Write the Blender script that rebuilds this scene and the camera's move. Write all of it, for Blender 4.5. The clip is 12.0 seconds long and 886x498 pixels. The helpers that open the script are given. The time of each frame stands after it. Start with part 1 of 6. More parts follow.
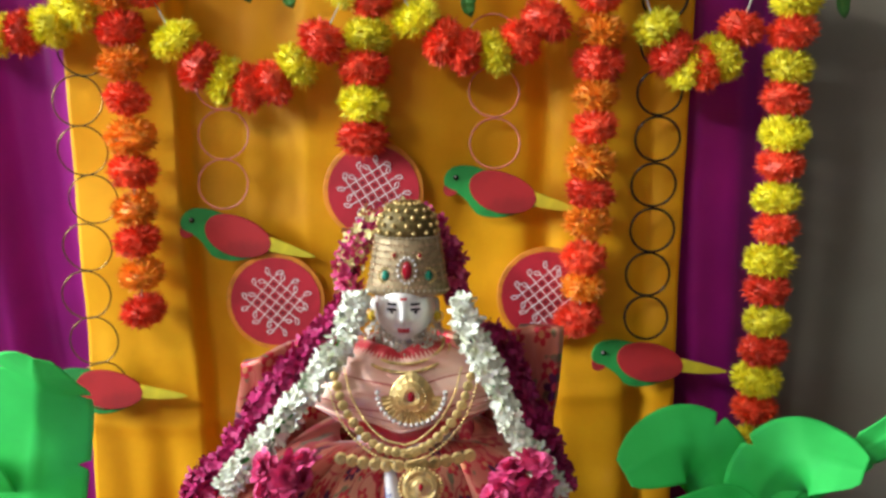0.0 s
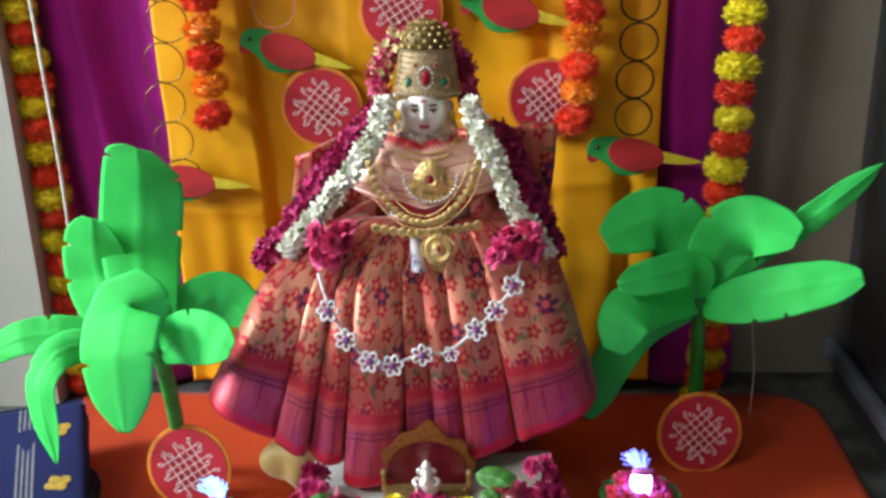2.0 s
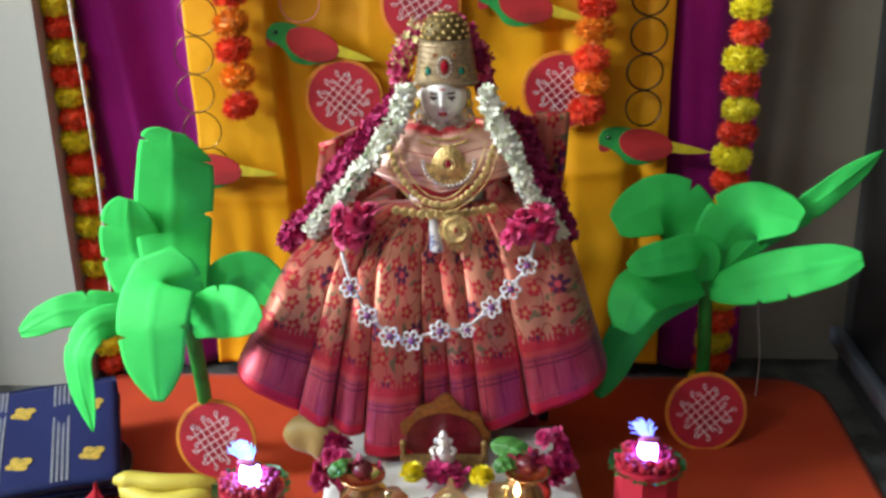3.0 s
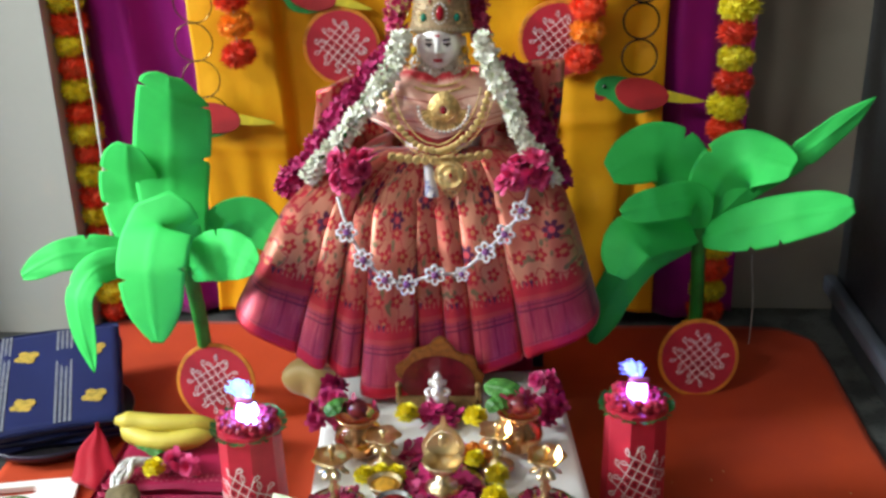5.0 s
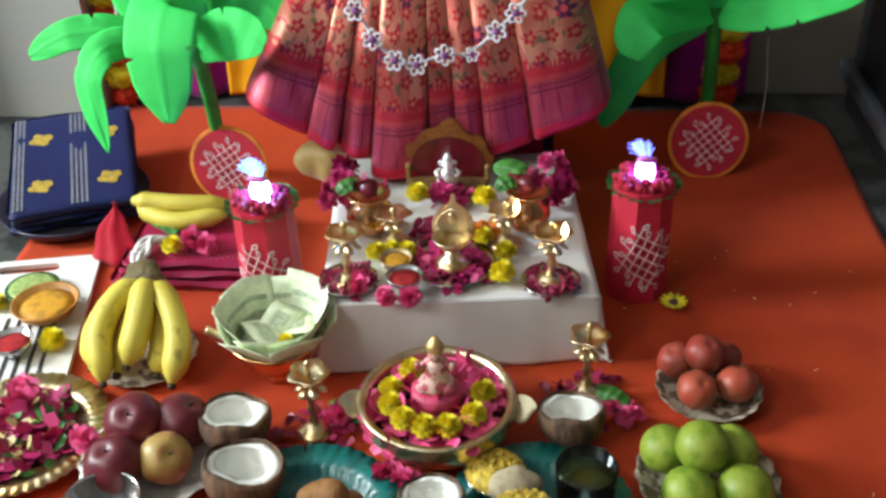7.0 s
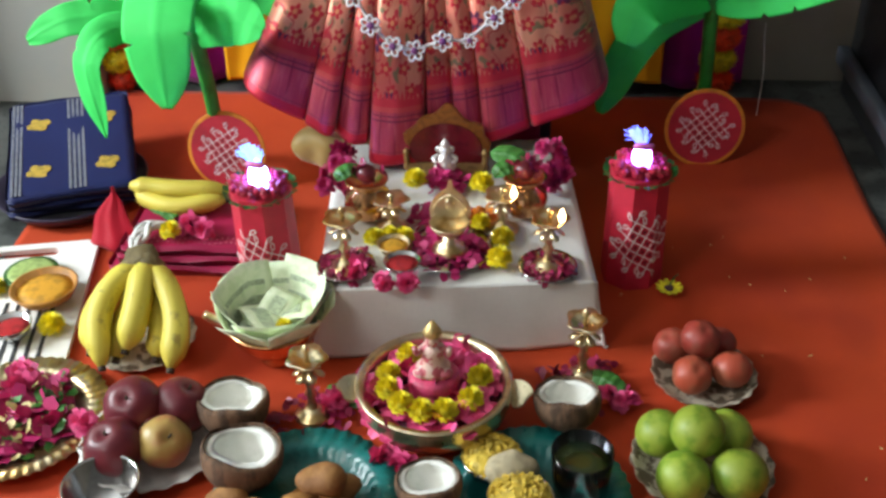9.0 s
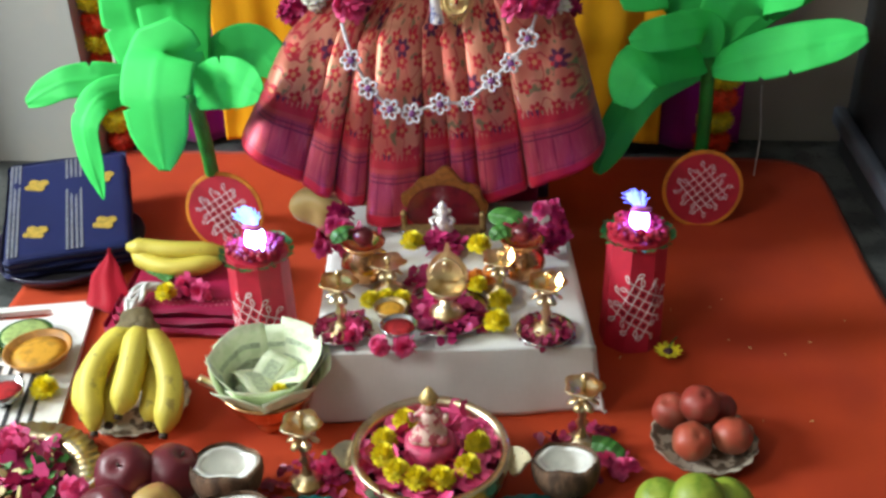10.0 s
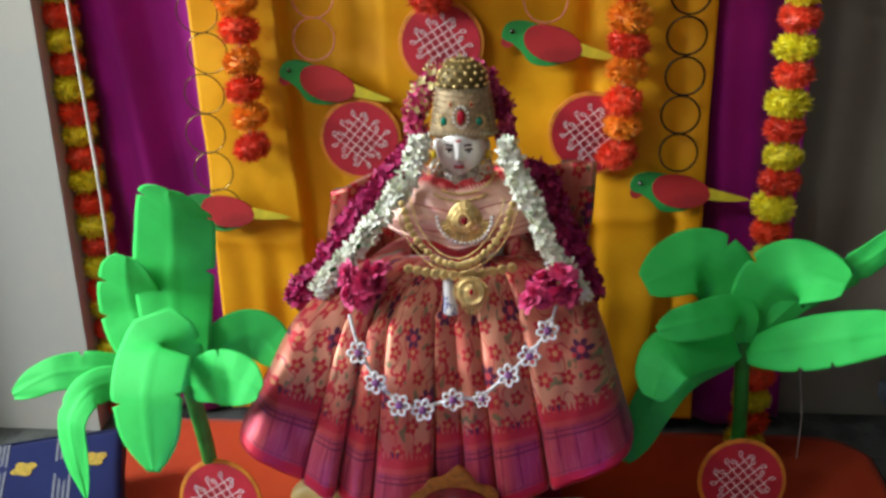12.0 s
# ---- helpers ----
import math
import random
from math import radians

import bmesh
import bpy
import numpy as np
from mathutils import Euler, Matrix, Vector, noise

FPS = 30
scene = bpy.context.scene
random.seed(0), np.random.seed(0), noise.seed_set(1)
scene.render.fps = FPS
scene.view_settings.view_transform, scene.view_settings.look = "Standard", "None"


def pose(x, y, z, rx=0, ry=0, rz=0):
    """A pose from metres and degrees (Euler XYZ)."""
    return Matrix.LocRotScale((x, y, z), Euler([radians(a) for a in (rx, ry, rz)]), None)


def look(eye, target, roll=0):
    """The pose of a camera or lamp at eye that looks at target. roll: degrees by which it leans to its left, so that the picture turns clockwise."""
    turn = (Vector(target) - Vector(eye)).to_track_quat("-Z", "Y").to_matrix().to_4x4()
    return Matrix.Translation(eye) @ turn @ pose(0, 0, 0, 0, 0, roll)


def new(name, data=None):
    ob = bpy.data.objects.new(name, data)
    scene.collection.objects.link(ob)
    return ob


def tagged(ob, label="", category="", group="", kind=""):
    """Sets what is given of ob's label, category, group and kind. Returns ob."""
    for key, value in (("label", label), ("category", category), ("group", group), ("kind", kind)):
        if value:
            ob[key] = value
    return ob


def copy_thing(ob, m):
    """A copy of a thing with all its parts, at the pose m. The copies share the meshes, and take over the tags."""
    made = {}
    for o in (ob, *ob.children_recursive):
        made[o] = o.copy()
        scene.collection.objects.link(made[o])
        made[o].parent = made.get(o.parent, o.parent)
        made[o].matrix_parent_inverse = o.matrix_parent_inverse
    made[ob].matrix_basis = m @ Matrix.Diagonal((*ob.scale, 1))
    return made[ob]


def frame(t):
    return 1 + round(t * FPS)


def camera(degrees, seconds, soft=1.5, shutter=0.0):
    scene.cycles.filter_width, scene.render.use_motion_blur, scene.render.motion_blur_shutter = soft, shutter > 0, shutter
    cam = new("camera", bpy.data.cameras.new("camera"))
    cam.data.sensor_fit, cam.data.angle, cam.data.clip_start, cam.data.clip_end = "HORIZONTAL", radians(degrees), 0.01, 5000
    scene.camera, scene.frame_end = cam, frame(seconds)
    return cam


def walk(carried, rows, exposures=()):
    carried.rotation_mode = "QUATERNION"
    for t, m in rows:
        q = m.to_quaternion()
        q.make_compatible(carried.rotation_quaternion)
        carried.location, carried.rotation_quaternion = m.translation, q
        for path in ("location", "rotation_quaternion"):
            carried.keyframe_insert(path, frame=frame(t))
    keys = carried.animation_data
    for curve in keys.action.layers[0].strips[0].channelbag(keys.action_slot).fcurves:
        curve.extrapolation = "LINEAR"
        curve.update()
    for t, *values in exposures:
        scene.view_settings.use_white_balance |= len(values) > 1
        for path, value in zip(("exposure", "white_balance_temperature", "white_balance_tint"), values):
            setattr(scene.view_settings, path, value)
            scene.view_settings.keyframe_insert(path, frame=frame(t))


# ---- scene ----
cam = camera(46.4, 12.0, 2.9)
METRES, EYE, TILT, LEAN, TURN = 0.75, 0.96, -10.5, 0.0, 0.0
ROWS = [
    (0.0, 0.0, 0.0, 0.0, 0.0, 0.0, 0.0),
    (0.5, -0.0126, -0.0789, -0.0037, -0.3, -0.65, 0.18),
    (1.0, -0.0394, -0.178, 0.0179, -0.94, -4.3, 0.27),
    (1.5, -0.0532, -0.3099, 0.0378, -1.71, -5.65, 0.57),
    (2.0, 0.0737, -0.4134, -0.0107, 2.67, -10.08, 0.75),
    (2.5, 0.0664, -0.4951, -0.0378, 3.77, -9.47, 0.68),
    (3.0, 0.0734, -0.5246, -0.0478, 3.52, -9.64, 0.61),
    (5.0, 0.0991, -0.5574, -0.0795, 3.88, -11.7, 0.54),
    (5.5, 0.0971, -0.5568, -0.0838, 4.17, -12.42, 0.48),
    (6.0, 0.0997, -0.5646, -0.0986, 4.75, -17.13, 0.66),
    (6.5, 0.1019, -0.5697, -0.1051, 4.59, -20.28, 0.61),
    (7.0, 0.1058, -0.5774, -0.1059, 4.56, -22.97, 0.69),
    (9.0, 0.1049, -0.5862, -0.1025, 4.44, -23.75, 0.48),
    (9.5, 0.1072, -0.5801, -0.0965, 4.46, -22.47, 0.45),
    (10.0, 0.1099, -0.5682, -0.0875, 4.47, -20.85, 0.45),
    (10.5, 0.1153, -0.5397, -0.0627, 4.87, -18.7, 0.48),
    (11.0, 0.1241, -0.4804, -0.0207, 5.48, -15.69, 0.23),
    (11.5, 0.1237, -0.4106, 0.0275, 5.63, -12.29, 0.57),
    (12.0, 0.1268, -0.3587, 0.0649, 6.18, -10.05, 0.47),
]
walk(cam, [(t, pose(0, 0, EYE, TILT, LEAN, TURN) @ pose(METRES * x, METRES * y, METRES * z, 90 + pitch, roll, yaw)) for t, x, y, z, yaw, pitch, roll in ROWS],
     exposures=[(0.0, 0.05), (1.2, 0.05), (2.5, -0.15), (5.5, -0.10), (6.5, -0.20), (7.0, -0.16), (9.5, -0.24), (10.5, -0.06), (11.0, -0.16), (12.0, -0.30)])

# ---- world and light ----
world = bpy.data.worlds.new("room_world")
scene.world = world
world.use_nodes = True
wn = world.node_tree.nodes
sky = wn.new("ShaderNodeTexSky")
sky.sky_type, sky.sun_disc, sky.sun_elevation, sky.sun_rotation = "NISHITA", False, radians(40), radians(200)
world.node_tree.links.new(sky.outputs[0], wn["Background"].inputs[0])
wn["Background"].inputs[1].default_value = 0.1


def area_lamp(name, m, sx, sy, watts, colour):
    d = bpy.data.lights.new(name, "AREA")
    d.shape, d.size, d.size_y, d.energy, d.color = "RECTANGLE", sx, sy, watts, colour
    ob = new(name, d)
    ob.matrix_world = m
    return ob


# fill added high at the front left; no fixture is known there
area_lamp("added_high_fill", look((-2.2, -1.3, 2.70), (-0.05, 1.15, 0.45)), 1.2, 0.16, 42, (1.0, 0.975, 0.93))
# key from the left, after the shadow directions; its window is assumed
area_lamp("assumed_left_key", look((-3.12, 0.55, 1.66), (-0.05, 1.1, 0.5)), 0.85, 1.1, 190, (0.90, 1.0, 1.03))
# weak fill added far behind the camera; the doorway is invented
area_lamp("added_front_fill", look((-1.0, -3.9, 1.3), (0.0, 1.0, 0.6)), 1.2, 1.8, 3, (0.98, 0.98, 1.0))


# ---- material tools ----
class Nodes:
    """Short names for shader nodes of one material."""

    def __init__(self, name):
        self.m = bpy.data.materials.new(name)
        self.m.use_nodes = True
        self.t = self.m.node_tree
        self.bsdf = self.t.nodes["Principled BSDF"]

    def put(self, socket, v):
        if hasattr(v, "is_output"):
            self.t.links.new(v, socket)
        elif isinstance(v, (tuple, list)) and len(v) == 3 and socket.type == "RGBA":
            socket.default_value = (*v, 1)
        else:
            socket.default_value = v

    def math(self, op, a, b=0.0, c=0.0):
        n = self.t.nodes.new("ShaderNodeMath")
        n.operation = op
        for s, v in zip(n.inputs, (a, b, c)):
            self.put(s, v)
        return n.outputs[0]

    def mix(self, f, a, b, blend="MIX"):
        n = self.t.nodes.new("ShaderNodeMix")
        n.data_type, n.blend_type = "RGBA", blend
        self.put(n.inputs[0], f)
        self.put(n.inputs[6], a)
        self.put(n.inputs[7], b)
        return n.outputs[2]

    def coords(self, which="Object"):
        return self.t.nodes.new("ShaderNodeTexCoord").outputs[which]

    def noise(self, co, scale, detail=3.0, rough=0.55):
        n = self.t.nodes.new("ShaderNodeTexNoise")
        self.put(n.inputs["Vector"], co)
        n.inputs["Scale"].default_value, n.inputs["Detail"].default_value, n.inputs["Roughness"].default_value = scale, detail, rough
        return n.outputs[0]

    def stretch(self, co, s):
        n = self.t.nodes.new("ShaderNodeMapping")
        self.put(n.inputs[0], co)
        n.inputs[3].default_value = s
        return n.outputs[0]

    def split(self, co):
        n = self.t.nodes.new("ShaderNodeSeparateXYZ")
        self.put(n.inputs[0], co)
        return n.outputs

    def step(self, a, lo, hi):
        n = self.t.nodes.new("ShaderNodeMapRange")
        n.interpolation_type = "SMOOTHSTEP"
        self.put(n.inputs[0], a)
        n.inputs[1].default_value, n.inputs[2].default_value = lo, hi
        return n.outputs[0]

    def between(self, a, lo, hi, soft=0.0004):
        return self.math("MULTIPLY", self.step(a, lo - soft, lo + soft), self.math("SUBTRACT", 1.0, self.step(a, hi - soft, hi + soft)))

    def bump(self, h, strength, distance=0.001):
        n = self.t.nodes.new("ShaderNodeBump")
        n.inputs["Strength"].default_value, n.inputs["Distance"].default_value = strength, distance
        self.put(n.inputs["Height"], h)
        self.put(self.bsdf.inputs["Normal"], n.outputs[0])

    def set(self, **kw):
        for k, v in kw.items():
            self.put(self.bsdf.inputs[k.replace("_", " ")], v)
        return self.m


def mat(name, base, rough=0.6, metal=0.0, var=0.18, scale=25.0, fine=180.0, bump=0.25, dist=0.001, per_object=0.0, stretch=None, other=None, spread=(0.42, 0.62), **kw):
    """A surface with a slow stain and a fine grain in its colour, uneven gloss and fine relief."""
    n = Nodes(name)
    co = n.coords()
    if stretch:
        co = n.stretch(co, stretch)
    slow, grain = n.noise(co, scale), n.noise(co, fine, 2.0)
    other = other or tuple(c * (1 - 2 * var) for c in base)
    col = n.mix(n.step(slow, *spread), base, other)
    col = n.mix(n.math("MULTIPLY", grain, var), col, tuple(min(1.0, c * 1.3 + 0.02) for c in base))
    if per_object:
        rnd = n.t.nodes.new("ShaderNodeObjectInfo").outputs["Random"]
        hsv = n.t.nodes.new("ShaderNodeHueSaturation")
        n.put(hsv.inputs["Color"], col)
        n.put(hsv.inputs["Value"], n.math("MULTIPLY_ADD", rnd, 2 * per_object, 1 - per_object))
        n.put(hsv.inputs["Hue"], n.math("MULTIPLY_ADD", rnd, 0.04 * per_object, 0.5 - 0.02 * per_object))
        col = hsv.outputs[0]
    n.put(n.bsdf.inputs["Base Color"], col)
    n.put(n.bsdf.inputs["Roughness"], n.math("MULTIPLY_ADD", grain, 0.16, rough - 0.08))
    n.bsdf.inputs["Metallic"].default_value = metal
    if bump:
        n.bump(n.math("MULTIPLY_ADD", grain, 0.6, slow), bump, dist)
    return n.set(**kw)


# ---- mesh tools ----
def part(name, bm, material, parent, label="", smooth=True, loc=None):
    """Links a bmesh as one mesh object under a thing or a part."""
    me = bm if isinstance(bm, bpy.types.Mesh) else bpy.data.meshes.new(name)
    if me is not bm:
        if smooth:
            for f in bm.faces:
                f.smooth = True
        bm.normal_update()
        bm.to_mesh(me)
        bm.free()
        me.materials.append(material)
    ob = new(name, me)
    ob.parent = parent
    if loc is not None:
        ob.matrix_basis = loc if isinstance(loc, Matrix) else Matrix.Translation(loc)
    return tagged(ob, label)


def thing(name, label, category, loc=(0, 0, 0), group="", kind="", turn=0.0):
    ob = new(name)
    ob.empty_display_size = 0.02
    ob.matrix_basis = pose(*loc, 0, 0, turn)
    return tagged(ob, label, category, group, kind)


def solid(name, bm, material, label, category, loc=(0, 0, 0), group="", kind="", smooth=True, turn=0.0):
    """A thing that is one mesh."""
    ob = part(name, bm, material, None, label, smooth)
    ob.matrix_basis = pose(*loc, 0, 0, turn)
    return tagged(ob, label, category, group, kind)


def mesh_of(name, bm, *materials, smooth=True):
    me = bpy.data.meshes.new(name)
    for f in bm.faces:
        f.smooth = smooth
    bm.normal_update()
    bm.to_mesh(me)
    bm.free()
    for m in materials:
        me.materials.append(m)
    return me


def sheet(nu, nv, fn, uv=None, close_u=False, bm=None):
    """A grid of nu by nv cells, its places from fn(u, v) with u and v in 0 to 1."""
    bm = bm or bmesh.new()
    cols = nu if close_u else nu + 1
    rows = [[bm.verts.new(fn(i / nu, j / nv)) for i in range(cols)] for j in range(nv + 1)]
    lay = bm.loops.layers.uv.verify() if uv else None
    for j in range(nv):
        for i in range(nu):
            k = (i + 1) % cols
            f = bm.faces.new((rows[j][i], rows[j][k], rows[j + 1][k], rows[j + 1][i]))
            if uv:
                for lp, (a, b) in zip(f.loops, ((i, j), (i + 1, j), (i + 1, j + 1), (i, j + 1))):
                    lp[lay].uv = uv(a / nu, b / nv)
    return bm


def lathe(profile, seg=24, bm=None, m=None, wave=None):
    """A turned shape from (radius, height) pairs; wave(angle, height) scales the radius."""
    bm = bm or bmesh.new()
    m = m or Matrix()
    rings = []
    for r, z in profile:
        ring = []
        for i in range(seg):
            a = 2 * math.pi * i / seg
            k = r * (wave(a, z) if wave else 1)
            ring.append(bm.verts.new(m @ Vector((k * math.cos(a), k * math.sin(a), z))))
        rings.append(ring)
    for p, q in zip(rings, rings[1:]):
        for i in range(seg):
            bm.faces.new((p[i], p[(i + 1) % seg], q[(i + 1) % seg], q[i]))
    for ring, flip in ((rings[0], True), (rings[-1], False)):
        bm.faces.new(ring[::-1] if flip else ring)
    return bm


def tube(points, radius, seg=8, bm=None, flat=1.0):
    """A round tube along points; radius is a number or a function of 0 to 1."""
    bm = bm or bmesh.new()
    pts = [Vector(p) for p in points]
    rings, side = [], Vector((0.31, 0.2, 0.93))
    for i, p in enumerate(pts):
        d = (pts[min(i + 1, len(pts) - 1)] - pts[max(i - 1, 0)]).normalized()
        a = d.cross(side)
        if a.length < 0.01:
            a = d.cross(Vector((1, 0, 0)))
        a.normalize()
        b = d.cross(a)
        r = radius(i / (len(pts) - 1)) if callable(radius) else radius
        rings.append([bm.verts.new(p + r * (math.cos(2 * math.pi * k / seg) * a + flat * math.sin(2 * math.pi * k / seg) * b)) for k in range(seg)])
    for p, q in zip(rings, rings[1:]):
        for k in range(seg):
            bm.faces.new((p[k], p[(k + 1) % seg], q[(k + 1) % seg], q[k]))
    bm.faces.new(rings[0][::-1])
    bm.faces.new(rings[-1])
    return bm


def curve(pts, n=24):
    """Points along a smooth line through pts."""
    p = [Vector(q) for q in pts]
    p = [2 * p[0] - p[1], *p, 2 * p[-1] - p[-2]]
    out = []
    for i in range(n + 1):
        s = i / n * (len(p) - 3)
        k = min(int(s), len(p) - 4)
        t = s - k
        a, b, c, d = p[k:k + 4]
        out.append(0.5 * (2 * b + (c - a) * t + (2 * a - 5 * b + 4 * c - d) * t * t + (3 * b - a - 3 * c + d) * t ** 3))
    return out


def box(sx, sy, sz, m=None, bevel=0.004, seg=2, bm=None):
    """A box that stands on z = 0, with rounded edges."""
    b = bmesh.new()
    bmesh.ops.create_cube(b, size=1, matrix=Matrix.Translation((0, 0, sz / 2)) @ Matrix.Diagonal((sx, sy, sz, 1)))
    if bevel:
        bmesh.ops.bevel(b, geom=b.edges[:], offset=bevel, segments=seg, affect="EDGES", profile=0.6)
    if m:
        b.transform(m)
    if bm is None:
        return b
    return merge(bm, b)


def merge(bm, other):
    me = bpy.data.meshes.new("joined")
    other.to_mesh(me)
    other.free()
    bm.from_mesh(me)
    bpy.data.meshes.remove(me)
    return bm


def ball(r, m=None, sub=2, bumpy=0.0, freq=20.0, squash=(1, 1, 1), bm=None):
    b = bmesh.new()
    bmesh.ops.create_icosphere(b, subdivisions=sub, radius=r)
    for v in b.verts:
        v.co = Vector(c * s for c, s in zip(v.co, squash))
        if bumpy:
            v.co += v.normal * bumpy * noise.noise(v.co * freq + Vector((r * 991, 3, 1)))
    if m:
        b.transform(m)
    if bm is None:
        return b
    return merge(bm, b)


def ring(R, r, seg=36, ts=8, bm=None, m=None):
    m = m or Matrix()
    return sheet(seg, ts, lambda u, v: m @ Vector(((R + r * math.cos(2 * math.pi * v)) * math.cos(2 * math.pi * u), (R + r * math.cos(2 * math.pi * v)) * math.sin(2 * math.pi * u), r * math.sin(2 * math.pi * v))), close_u=True, bm=bm)


def petal_quad(bm, at, out, up, length, width, curl, hub=None):
    """One small bent petal of two quads, joined to a hub vertex where one is given."""
    side = out.cross(up)
    if side.length < 1e-4:
        side = out.cross(Vector((0.3, 0.9, 0.1)))
    side.normalize()
    mid, tip = at + out * length * 0.55 + up * curl * 0.5, at + out * length + up * curl
    a = [bm.verts.new(at + side * width * 0.15), bm.verts.new(at - side * width * 0.15)]
    b = [bm.verts.new(mid - side * width * 0.5), bm.verts.new(mid + side * width * 0.5)]
    c = [bm.verts.new(tip - side * width * 0.28), bm.verts.new(tip + side * width * 0.28)]
    bm.faces.new((a[0], a[1], b[0], b[1]))
    bm.faces.new((b[1], b[0], c[0], c[1]))
    if hub:
        bm.faces.new((hub, a[1], a[0]))


def rand_dir(rng):
    while True:
        v = Vector((rng.uniform(-1, 1), rng.uniform(-1, 1), rng.uniform(-1, 1)))
        if 0.05 < v.length < 1:
            return v.normalized()


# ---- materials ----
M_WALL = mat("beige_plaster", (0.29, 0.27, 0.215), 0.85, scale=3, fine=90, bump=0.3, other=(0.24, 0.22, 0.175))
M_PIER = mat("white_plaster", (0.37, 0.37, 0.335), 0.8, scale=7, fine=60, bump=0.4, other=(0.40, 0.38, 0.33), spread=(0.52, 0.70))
# dim tone for the unseen walls, chosen to cut their bounced light
M_ROOM = mat("dim_unseen_wall", (0.20, 0.17, 0.13), 0.85, scale=3, fine=90, bump=0.3)
M_CEIL = mat("white_ceiling_paint", (0.8, 0.79, 0.76), 0.9, scale=2)
M_FLOOR = mat("grey_floor_stone", (0.075, 0.08, 0.075), 0.3, scale=18, fine=120, bump=0.05, other=(0.028, 0.03, 0.028), spread=(0.4, 0.6))
M_DARK = mat("dark_steel_paint", (0.035, 0.04, 0.045), 0.45, scale=5, fine=150, bump=0.1)
M_EDGE = mat("grey_blue_steel", (0.10, 0.12, 0.15), 0.4, scale=6, fine=150, bump=0.1)
M_DOORCLOTH = mat("dark_printed_cotton", (0.03, 0.025, 0.04), 0.9, scale=40, fine=300, other=(0.25, 0.1, 0.12), spread=(0.6, 0.64))


def weave(name, base, other, rough=0.55, sheen=0.3, thread=900.0, scale=6.0, bump=0.25, **kw):
    """Cloth: two crossed thread directions in the relief, slow tint, soft sheen."""
    n = Nodes(name)
    co = n.coords()
    a, b = n.noise(n.stretch(co, (thread, thread * 0.06, thread * 0.06)), 1.0, 1.0), n.noise(n.stretch(co, (thread * 0.06, thread, thread)), 1.0, 1.0)
    slow = n.noise(co, scale)
    threads = n.math("ADD", a, b)
    col = n.mix(n.step(slow, 0.35, 0.7), base, other)
    col = n.mix(n.math("MULTIPLY", threads, 0.22), col, tuple(c * 0.55 for c in base))
    n.put(n.bsdf.inputs["Base Color"], col)
    n.bump(n.math("MULTIPLY_ADD", slow, 1.5, threads), bump, 0.0006)
    n.bsdf.inputs["Sheen Weight"].default_value = sheen
    return n.set(Roughness=rough, Specular_IOR_Level=0.22, **kw)


M_ORANGE = weave("mustard_orange_satin", (0.88, 0.42, 0.010), (0.78, 0.33, 0.006), 0.5, 0.0)
M_PURPLE = weave("purple_satin", (0.40, 0.008, 0.26), (0.30, 0.006, 0.20), 0.42, 0.15)
M_MAT = weave("orange_red_cotton", (0.54, 0.058, 0.012), (0.42, 0.038, 0.012), 0.6, 0.05, scale=3.5)
M_WHITECLOTH = weave("white_cotton", (0.87, 0.87, 0.84), (0.80, 0.80, 0.76), 0.8, 0.2)
M_MAROON = weave("maroon_silk", (0.40, 0.006, 0.06), (0.28, 0.005, 0.05), 0.42, 0.08)
M_REDSILK = weave("crimson_silk", (0.46, 0.008, 0.025), (0.36, 0.006, 0.025), 0.42, 0.08)
M_NAVY = weave("navy_silk", (0.008, 0.014, 0.085), (0.010, 0.018, 0.10), 0.5, 0.05)
M_GOLDZARI = mat("gold_zari_thread", (0.72, 0.50, 0.09), 0.45, 0.5, scale=120, fine=700, bump=0.5)
M_GREYZARI = mat("grey_zari_thread", (0.22, 0.235, 0.28), 0.5, 0.2, scale=120, fine=700, bump=0.5)
M_LEAF = mat("bright_green_paper", (0.032, 0.64, 0.105), 0.72, var=0.12, scale=9, fine=240, bump=0.12, other=(0.025, 0.55, 0.085))
M_STEM = mat("green_paper_tube", (0.02, 0.30, 0.035), 0.55, scale=20, bump=0.2)
M_REDCARD = mat("red_card", (0.50, 0.016, 0.035), 0.6, var=0.12, scale=15, fine=260, bump=0.1)
M_ORANGERIM = mat("orange_card_rim", (0.75, 0.26, 0.02), 0.6, scale=20)
M_WHITEPAINT = mat("white_paint_line", (0.85, 0.80, 0.80), 0.6, scale=60, fine=400, bump=0.2, other=(0.74, 0.66, 0.67))
M_DARKDOT = mat("dark_maroon_dot", (0.10, 0.01, 0.02), 0.6)
M_PGREEN = mat("parrot_green_foam", (0.018, 0.34, 0.06), 0.6, scale=14, fine=200, bump=0.2)
M_PRED = mat("parrot_red_foam", (0.46, 0.018, 0.022), 0.65, scale=14, fine=200, bump=0.25)
M_PYEL = mat("parrot_yellow_foam", (0.80, 0.66, 0.03), 0.6, scale=14, fine=200, bump=0.2)
M_BLACK = mat("black_gloss", (0.008, 0.008, 0.008), 0.2, scale=30, bump=0.05)
M_BANGLE_BLACK = mat("black_glass_bangle", (0.012, 0.008, 0.006), 0.18, scale=60, bump=0.05)
M_BANGLE_GOLD = mat("bronze_bangle", (0.20, 0.13, 0.04), 0.25, 0.8, scale=60, bump=0.1)
M_BANGLE_PINK = mat("pink_bangle", (0.75, 0.22, 0.16), 0.3, scale=60, bump=0.05)
